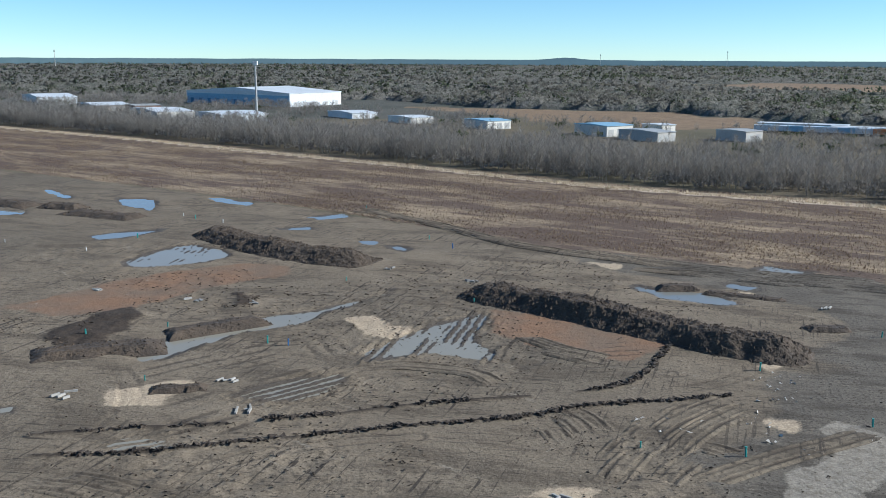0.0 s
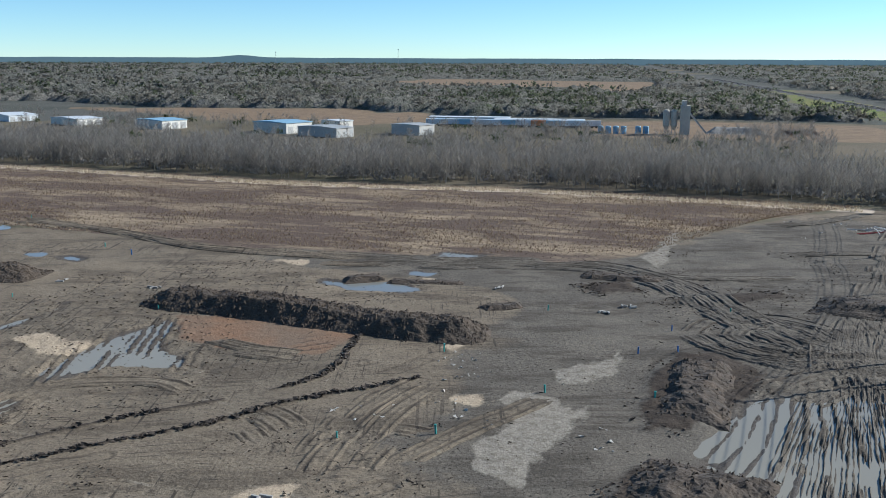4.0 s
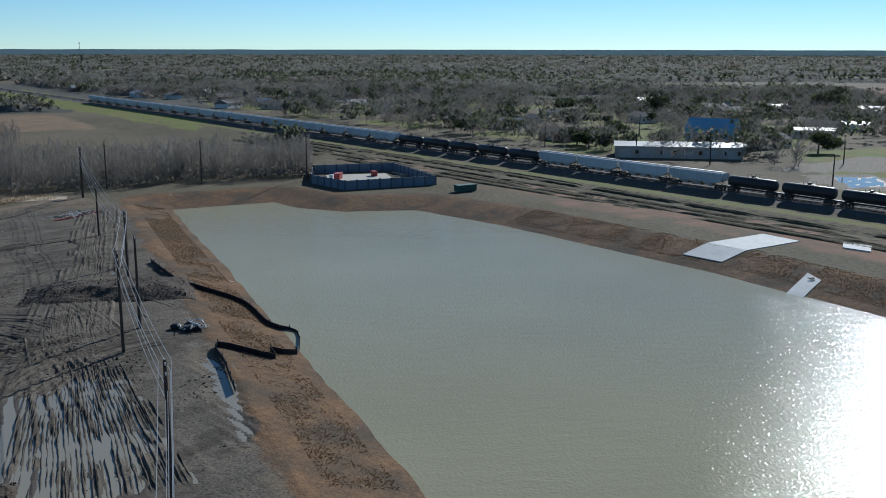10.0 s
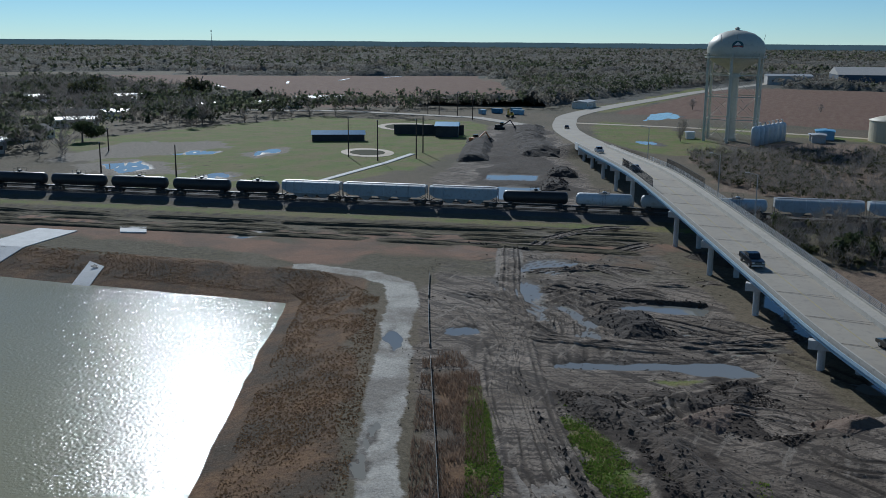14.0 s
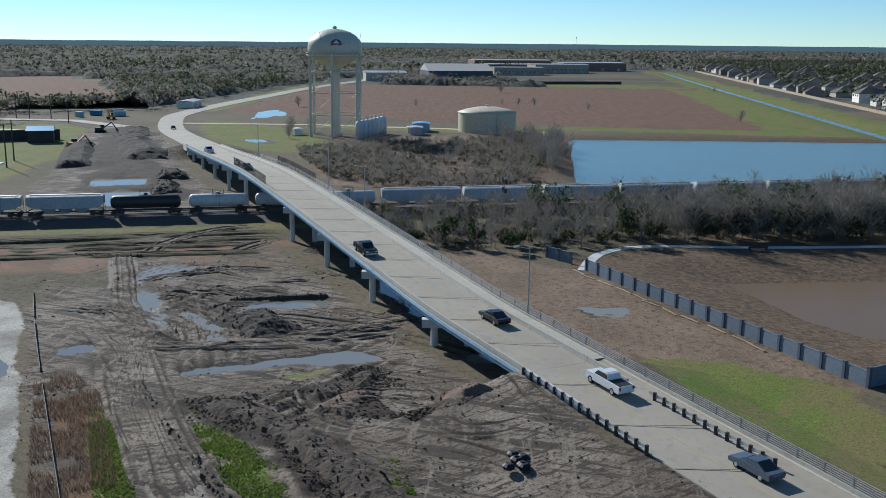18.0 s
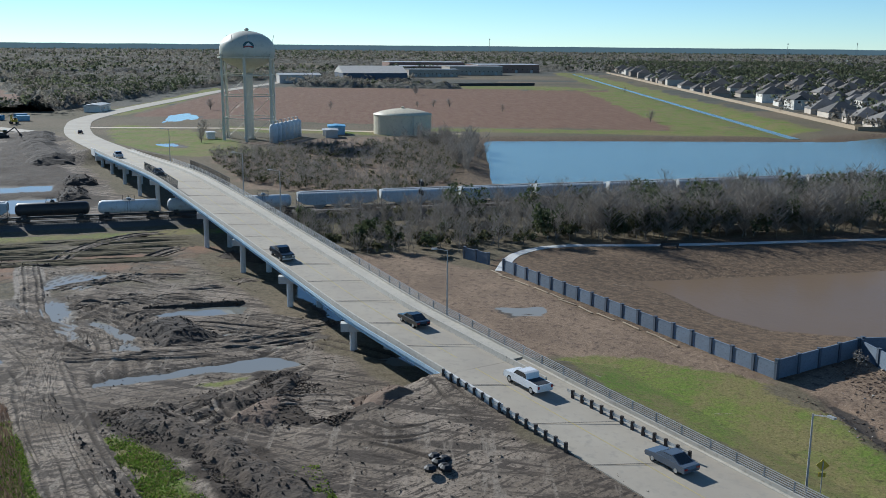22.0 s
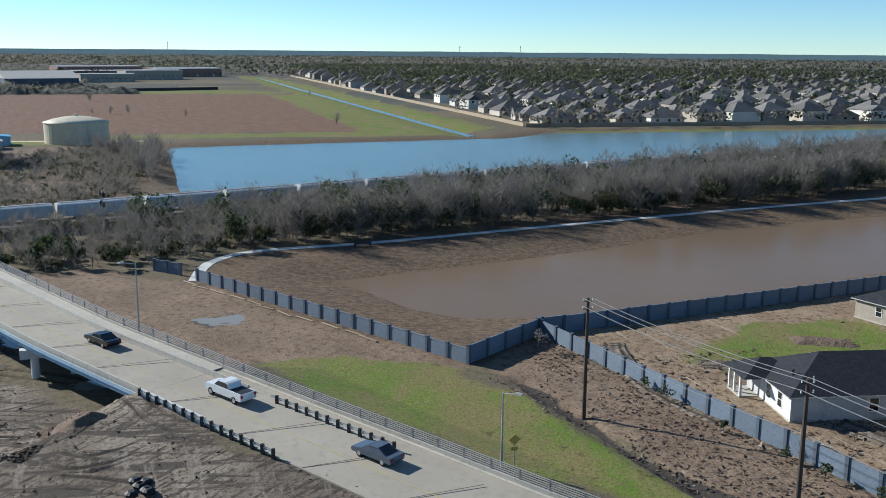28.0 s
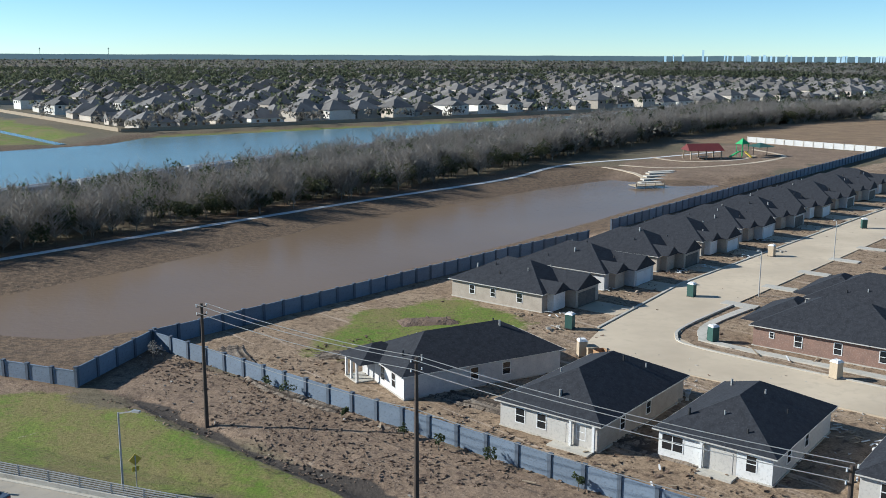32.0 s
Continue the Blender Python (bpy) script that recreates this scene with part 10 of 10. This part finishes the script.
def bare(h, twigs):
    t = thing("bare_tree", "leafless grey winter tree standing alone", "tree")
    part("trunk", Shape().tube((0, 0, -0.4), (0, 0, h * 0.5), 0.028 * h, 0.014 * h, n=7), "bark", t)
    o = np.zeros(1)
    v = bare_trees(o, o, o, np.array([h]), twigs, 0.7, 0.12)
    c = Shape()
    c.v = [tuple(p) for p in v.reshape(-1, 3).tolist()]
    c.f = [(3 * i, 3 * i + 1, 3 * i + 2) for i in range(len(v))]
    part("crown", c, "twigs_pale", t)
    return t


bares = [bare(8, 160), bare(6, 120)]
for i, (x, y) in enumerate([(459, -34), (466, -40), (475, -49), (480, -58), (486, -68), (500, -83), (370, 44), (466, -349), (562, -502), (570, -508), (445, -412), (452, -405), (440, -421), (393, -419), (293, -424), (489, -669), (502, -290), (355, -200), (365, -207), (360, -214), (340, -192), (412, 180), (430, 230), (452, 250), (400, 150), (470, 130), (415, 60)]):
    m = at(x, y, gz(x, y), (i * 83) % 360, 0.8 + 0.5 * ((i * 31) % 10) / 10)
    o = bares[i % 2]
    if o.get("used"):
        copy_thing(o, m)
    else:
        o["used"] = 1
        o.matrix_basis = m
for o in [q[0] for q in oaks] + bares:
    if "used" in o:
        del o["used"]

# ---- the estate beyond the blue pond ----
def far_house(w, d, storeys, wall, kind):
    t = thing("suburban_house", ("two-storey" if storeys == 2 else "low") + (" cream" if wall == "wall_cream" else " brown brick") + " house with a grey-brown hip roof", "house", None, "houses of the estate")
    H = 2.9 * storeys + 0.3
    part("wall", Shape().prism([(-w / 2, -d / 2), (w / 2, -d / 2), (w / 2, d / 2), (-w / 2, d / 2)], -0.8, H), wall, t)
    s = hip(Shape(), -w / 2, -d / 2, w / 2, d / 2, H, 0.62)
    if kind:
        gable(s, -w / 2, 0, -d / 2 - 1.6, 0, H - 0.02, 0.7)
        part("wing", Shape().prism([(-w / 2, -d / 2 - 1.6), (0, -d / 2 - 1.6), (0, -d / 2), (-w / 2, -d / 2)], -0.8, H), wall, t)
    part("roof", s, "roof_far", t)
    for sy in (-1, 1):
        for i, px in enumerate((-w * 0.3, w * 0.05, w * 0.32)):
            yy = sy * (d / 2 + 0.04) - (1.6 if kind and sy < 0 and px < 0 else 0)
            part("window", Shape().box(px - 0.8, yy - 0.05, H - 2.0, px + 0.8, yy + 0.05, H - 0.7), "glass_dark", t)
    return t


town = [far_house(18, 16, 1, "wall_far", 1), far_house(15, 17, 2, "wall_far", 0), far_house(19, 16, 1, "wall_cream", 0), far_house(16, 18, 2, "wall_cream", 1), far_house(20, 17, 1, "wall_far", 0)]
used = set()
EDGE, ALONG, AWAY = Vector((205, -462)), Vector((-0.735, -0.678)), Vector((0.678, -0.735))
count = 0
rest = Shape()
rest_w = Shape()
for r_ in range(40):
    for c_ in range(-56, 46):
        depth = 14 + (r_ // 2) * 72 + (r_ % 2) * 30
        p = EDGE + ALONG * (c_ * 22 + random.uniform(-1.5, 1.5)) + AWAY * (depth + random.uniform(-2, 2))
        if sdist(np.array([p.x]), np.array([p.y]), TOWN)[0] < 6 or (gap := pdist(np.array([p.x]), np.array([p.y]), CANAL)[0][0]) < 52:
            continue
        if r_ > 1 and random.random() < 0.06 + 0.8 * min(1.0, max(0.0, (depth - 380) / 420)) * min(1.0, max(0.0, (gap - 90) / 80)):
            continue
        turn = math.degrees(math.atan2(ALONG.y, ALONG.x)) + (180 if r_ % 2 else 0) + random.choice((0, 0, 0, 90, -90)) + random.uniform(-6, 6)
        i = random.randrange(5)
        if count < 300:
            m = at(p.x, p.y, gz(p.x, p.y), turn)
            if i in used:
                copy_thing(town[i], m)
            else:
                used.add(i)
                town[i].matrix_basis = m
            count += 1
        else:
            m = at(p.x, p.y, 0.0, turn)
            w, d, H = random.uniform(15, 20), random.uniform(14, 18), random.choice((3.2, 3.2, 6.0))
            a = hip(Shape(), -w / 2, -d / 2, w / 2, d / 2, H, 0.6)
            rest.add([m @ Vector(v) for v in a.v], a.f)
            rest_w.box(-w / 2, -d / 2, -0.5, w / 2, d / 2, H, m)
tagged(part("roofs_far", rest, island("roofs_mixed", [(0.075, 0.07, 0.065), (0.12, 0.11, 0.10), (0.16, 0.14, 0.12)])), "countless grey-brown roofs of a far estate", "roofs", "", "stuff")
tagged(part("walls_far", rest_w, island("walls_mixed", [(0.30, 0.24, 0.19), (0.45, 0.40, 0.33), (0.58, 0.54, 0.47)])), "walls of the houses of a far estate", "walls", "", "stuff")
solid("back_fence", Shape().sweep([(200, -458, 0.5), (27, -606, 0.5), (-125, -747, 0.5)], [(-0.1, -0.8), (0.1, -0.8), (0.1, 1.4), (-0.1, 1.4)]), "lumber", "long timber fence behind the estate gardens", "fence")
solid("back_fence", Shape().sweep([(203, -462, 0.5), (480, -742, 0.5), (860, -1130, 0.5)], [(-0.1, -0.8), (0.1, -0.8), (0.1, 1.4), (-0.1, 1.4)]), "lumber", "long timber fence along the canal reserve", "fence")

# ---- older suburb beyond the railway ----
shed(425, 77, 20, 13, 5, 85, "roof_blue", "metal_blue", "blue-walled hall with a pale roof", 0.6, 2, "hall", windows=2)
shed(352, 76, 44, 15, 4.0, 106, "wall_far", "metal_roof", "long low school building with a ribbed metal roof", 0.15, 6, "school_building", windows=10)
shed(366, 70, 30, 10, 3.6, 106, "wall_far", "metal_roof", "low covered wing with a metal roof", 0.1, 4, "school_building", windows=5)
for i in range(95):
    a, b = random.uniform(0, 1), random.uniform(0, 1)
    x, y = 365 + 330 * a, 40 + 620 * b + 0.25 * 330 * a * (1 if b > 0.3 else -0.6)
    if math.hypot(x - 425, y - 77) < 26 or math.hypot(x - 355, y - 75) < 36 or RN[0] * x + RN[1] * y < 262:
        continue
    wall = random.choice(("wall_cream", "wall_far", "siding_white", "brick_red"))
    shed(x, y, random.uniform(12, 22), random.uniform(8, 11), 3.0, random.choice((0, 90, 60, 150)) + random.uniform(-8, 8), wall, random.choice(("roof_far", "metal_roof", "roof_far", "roof_far")), "low bungalow among trees beyond the railway", 0.45, 1, "bungalow", "house", "bungalows", 3)
for x, y, w, d in ((560, -60, 26, 12), (590, -20, 24, 12), (540, -10, 30, 14), (640, 20, 26, 12), (455, -20 + 60, 20, 10), (500, 30, 24, 11), (600, -90, 30, 12)):
    shed(x, y, w, d, 3.2, 100, "wall_cream", "metal_roof", "low cream building by the ball park", 0.2, 2, "low_building", windows=4)
shed(530, -235, 20, 9, 3.6, -40, "wall_cream", "metal_roof", "low cream building beside the far road", 0.15, 2, "low_building", windows=3)
for i in range(5):
    x, y = 760 + i * 62, 20 - i * 62
    solid("irrigation_strip", Shape().box(-22, -1.2, -0.1, 22, 1.2, 0.35, at(x, y, gz(x, y), 20 - i * 14)), "trim_white", "long white strip on a far brown field", "strip", group="white strips on the field")

# ---- vehicles ----
def wheels4(t, wb, tr, r):
    for sx in (-1, 1):
        for sy in (-1, 1):
            w = part("wheel", Shape().tube((sx * tr - 0.12, sy * wb, r), (sx * tr + 0.12, sy * wb, r), r, n=14), "rubber", t)
            part("rim", Shape().tube((sx * tr + sx * 0.1, sy * wb, r), (sx * tr + sx * 0.14, sy * wb, r), r * 0.6, n=10), "galvanised", w)


def sect(s, pts, w0, w1):
    """A car body from its side outline: (y, z, half width factor)."""
    n = len(pts)
    a = [(-(w0 if z < 1.0 else w1), y, z) for y, z in pts]
    b = [((w0 if z < 1.0 else w1), y, z) for y, z in pts]
    return s.add(a + b, [tuple(range(n)), tuple(reversed(range(n, 2 * n)))] + [(i, n + i, n + (i + 1) % n, (i + 1) % n) for i in range(n)])


def pickup(label, mat):
    t = thing("pickup_truck", label, "pickup truck", None, "traffic on the bridge")
    part("body", sect(Shape(), [(-2.9, 0.5), (2.85, 0.45), (2.95, 0.7), (2.9, 1.0), (2.7, 1.12), (1.5, 1.22), (-0.5, 1.2), (-0.55, 1.22), (-2.85, 1.22), (-2.95, 0.8)], 1.0, 0.97), mat, t)
    part("cab", sect(Shape(), [(1.45, 1.21), (0.75, 1.83), (-0.35, 1.88), (-0.7, 1.8), (-0.85, 1.21)], 0.9, 0.84), mat, t)
    part("windows", sect(Shape(), [(1.38, 1.26), (0.78, 1.76), (-0.36, 1.78), (-0.66, 1.72), (-0.76, 1.28)], 0.9, 0.86), "glass_dark", t)
    part("windscreen", Shape().add([(-0.75, 1.47, 1.25), (0.75, 1.47, 1.25), (0.68, 0.82, 1.81), (-0.68, 0.82, 1.81)], [(0, 1, 2, 3)]), "glass_dark", t)
    part("bed", Shape().box(-0.8, -2.75, 1.225, 0.8, -0.95, 1.24), "plastic_black", t, "dark open load bed")
    for sx in (-0.75, 0.75):
        part("headlight", Shape().box(sx - 0.2, 2.9, 0.8, sx + 0.2, 2.97, 1.0), "lamp_clear", t)
        part("tail_light", Shape().box(sx - 0.1 + 0.1 * (1 if sx > 0 else -1), -2.98, 0.85, sx + 0.1 + 0.1 * (1 if sx > 0 else -1), -2.9, 1.15), "lamp_red", t)
    part("bumper", Shape().box(-0.98, 2.9, 0.42, 0.98, 3.03, 0.66), "galvanised", t)
    wheels4(t, 1.85, 0.88, 0.4)
    return t


def sedan(label, mat):
    t = thing("car", label, "car", None, "traffic on the bridge")
    part("body", sect(Shape(), [(-2.35, 0.4), (2.3, 0.35), (2.4, 0.55), (2.3, 0.78), (1.2, 0.95), (-1.5, 0.98), (-2.3, 0.95), (-2.42, 0.7)], 0.93, 0.9), mat, t)
    part("cabin", sect(Shape(), [(1.15, 0.95), (0.35, 1.4), (-0.7, 1.44), (-1.75, 0.98)], 0.84, 0.74), mat, t)
    part("windows", sect(Shape(), [(1.05, 1.0), (0.35, 1.34), (-0.68, 1.37), (-1.6, 1.01)], 0.86, 0.765), "glass_dark", t)
    part("windscreen", Shape().add([(-0.72, 1.18, 0.97), (0.72, 1.18, 0.97), (0.64, 0.40, 1.40), (-0.64, 0.40, 1.40)], [(0, 1, 2, 3)]), "glass_dark", t)
    part("rear_window", Shape().add([(0.7, -1.72, 1.02), (-0.7, -1.72, 1.02), (-0.62, -0.76, 1.44), (0.62, -0.76, 1.44)], [(0, 1, 2, 3)]), "glass_dark", t)
    for sx in (-0.7, 0.7):
        part("headlight", Shape().box(sx - 0.2, 2.3, 0.55, sx + 0.2, 2.4, 0.7), "lamp_clear", t)
        part("tail_light", Shape().box(sx - 0.2, -2.42, 0.7, sx + 0.2, -2.36, 0.85), "lamp_red", t)
    wheels4(t, 1.4, 0.8, 0.34)
    return t


def on_road(t, x, s, towards):
    """Sets a vehicle on the road at plan x, s metres from its left edge."""
    line = offset(ROADL, s)
    i = min(range(1, len(line) - 1), key=lambda q: abs(line[q][0] - x))
    a, b = Vector(line[i - 1]), Vector(line[i + 1])
    d = (b - a) * towards
    m = d.to_track_quat("Y", "Z").to_matrix().to_4x4()
    t.matrix_basis = Matrix.Translation(Vector(line[i]) + Vector((0, 0, 0.02))) @ m
    return t


dark_truck = on_road(pickup("black pickup truck driving down the bridge", "car_black"), 121, 2.2, -1)
on_road(sedan("black saloon car driving up the bridge", "car_black"), 86, 6.0, 1)
on_road(sedan("dark saloon car near the crest of the bridge", "car_grey"), 208, 2.2, -1)
on_road(pickup("silver pickup truck beyond the crest of the bridge", "car_silver"), 262, 2.2, -1)
on_road(pickup("white pickup truck with an open bed on the ramp", "car_white"), 62.5, 6.0, 1)
on_road(sedan("blue-grey saloon car at the foot of the ramp", "car_grey"), 42.5, 6.0, 1)
on_road(sedan("dark car on the far road", "car_black"), 398, 6.0, 1)
# earth-moving plant on the far site
def digger(x, y, turn, mat, label):
    t = thing("excavator", label, "excavator", at(x, y, gz(x, y), turn), "plant on the far site")
    for sx in (-1.2, 1.2):
        part("track", Shape().box(sx - 0.35, -2.1, 0, sx + 0.35, 2.1, 0.9), "rubber", t)
    part("body", Shape().box(-1.4, -2.0, 0.95, 1.4, 1.2, 2.1), mat, t)
    part("cab", Shape().box(-1.3, 0.0, 2.1, -0.1, 1.5, 3.1), "glass_dark", t)
    part("boom", Shape().bar((0.4, 1.2, 1.8), (0.4, 4.6, 4.2), 0.45).bar((0.4, 4.6, 4.2), (0.4, 6.6, 1.6), 0.35), mat, t)
    part("bucket", Shape().box(-0.2, 6.3, 0.8, 1.0, 7.1, 1.7), "steel_dark", t)
    return t


digger(470, -168, 60, "sign_yellow", "yellow excavator beside the far road")
digger(405, -140, 150, "steel_dark", "dark excavator on a soil bank")
digger(352, -112, 200, "orange_paint", "orange-brown bulldozer on a soil bank")
for i, (x, y) in enumerate(((492, -160), (497, -170), (486, -178), (500, -182))):
    box_thing("container", "blue site container beside the far road", "container", x, y, (6, 2.5, 2.6), 30 * i, "blue_paint" if i % 2 else "metal_blue", "site containers")

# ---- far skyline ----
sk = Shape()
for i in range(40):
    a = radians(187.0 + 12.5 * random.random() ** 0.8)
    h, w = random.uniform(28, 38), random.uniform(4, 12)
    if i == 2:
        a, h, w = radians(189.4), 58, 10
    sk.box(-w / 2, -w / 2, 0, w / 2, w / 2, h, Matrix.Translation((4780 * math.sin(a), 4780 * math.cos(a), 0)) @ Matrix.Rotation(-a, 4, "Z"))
k = Mat("far_city_glow", 1.0, 0, 0.0)
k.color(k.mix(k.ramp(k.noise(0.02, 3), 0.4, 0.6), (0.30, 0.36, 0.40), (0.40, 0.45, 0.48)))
# emission added to brighten the towers' shaded sides; they are no lamps
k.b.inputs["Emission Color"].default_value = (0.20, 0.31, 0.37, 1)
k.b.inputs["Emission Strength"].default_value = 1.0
solid("backdrop", sk, k.m, "pale far city skyline brightened by a painted glow", "backdrop", kind="structure")
for a, h, d in ((16, 75, 4600), (44, 62, 4500), (92.5, 70, 3600), (136, 66, 4600), (156, 60, 4700), (152.5, 58, 4700), (9, 58, 4700), (-21.5, 60, 3500)):
    a = radians(a)
    t = thing("radio_mast", "thin lattice radio mast on the horizon", "mast", Matrix.Translation((d * math.sin(a), d * math.cos(a), 0)), "far masts")
    part("lattice", Shape().tube((0, 0, 0), (0, 0, h), 1.3, 0.8, n=3), "rail_grey", t)
    part("top", Shape().box(-2.0, -2.0, h - 8, 2.0, 2.0, h - 4), "rail_grey", t)

# garden trees of the estate
x, y = rng.uniform(-520, 1250, 19000), rng.uniform(-2000, -450, 19000)
q = (sdist(x, y, TOWN) > 14) & (pdist(x, y, CANAL)[0] > 62)
x, y = x[q], y[q]
dep = (x - EDGE.x) * AWAY.x + (y - EDGE.y) * AWAY.y
q = (dep > 24) & ((np.mod(dep - 24, 72) < 10) | (np.mod(dep - 58, 72) < 16) | (dep > 430))
x, y = x[q], y[q]
soup("garden_trees", leafy(x, y, level(x, y, False), rng.uniform(6, 12, len(x)), rng.uniform(6, 11, len(x)), 18, 1.5, crown=True), "woods_dark", "garden trees between the estate houses", "trees")

# boards and rubbish
for i in range(11):
    t = i / 10
    x, y = 112 - 44 * t + random.uniform(-1, 1), -118.6 + 12.2 * t + random.uniform(-0.4, 0.4)
    solid("plank", Shape().box(-2.0, -0.14, 0, 2.0, 0.14, 0.07), "lumber", "pale timber board lying below a precast wall", "plank", at(x, y, gz(x, y) + 0.08, 164 + random.uniform(-7, 7)), "boards below the wall")
box_thing("crate", "open brown plywood crate beside a toilet", "crate", -7.700000, -121.500000, (1.5, 1.5, 1.5), 25, "lumber")
for i in range(90):
    a = random.random()
    x, y = random.choice(((-2 - 34 * a, -118 - 8 * a), (14 - 46 * a, -98 + 28 * a), (-12 - 60 * a, -138 - 84 * a), (-30 - 60 * a, -106 + 40 * a)))
    x, y = x + random.gauss(0, 2.5), y + random.gauss(0, 2.5)
    if sdist(np.array([x]), np.array([y]), STREET)[0] > -1.5:
        continue
    w = random.uniform(0.25, 1.3)
    solid("scrap_board", Shape().box(-w, -0.09, 0, w, 0.09, 0.06), random.choice(("lumber", "trim_white", "rubble", "lumber")), "loose offcut of board on bare soil", "board", at(x, y, gz(x, y) + 0.2, random.uniform(0, 180)), "offcuts on the lots")
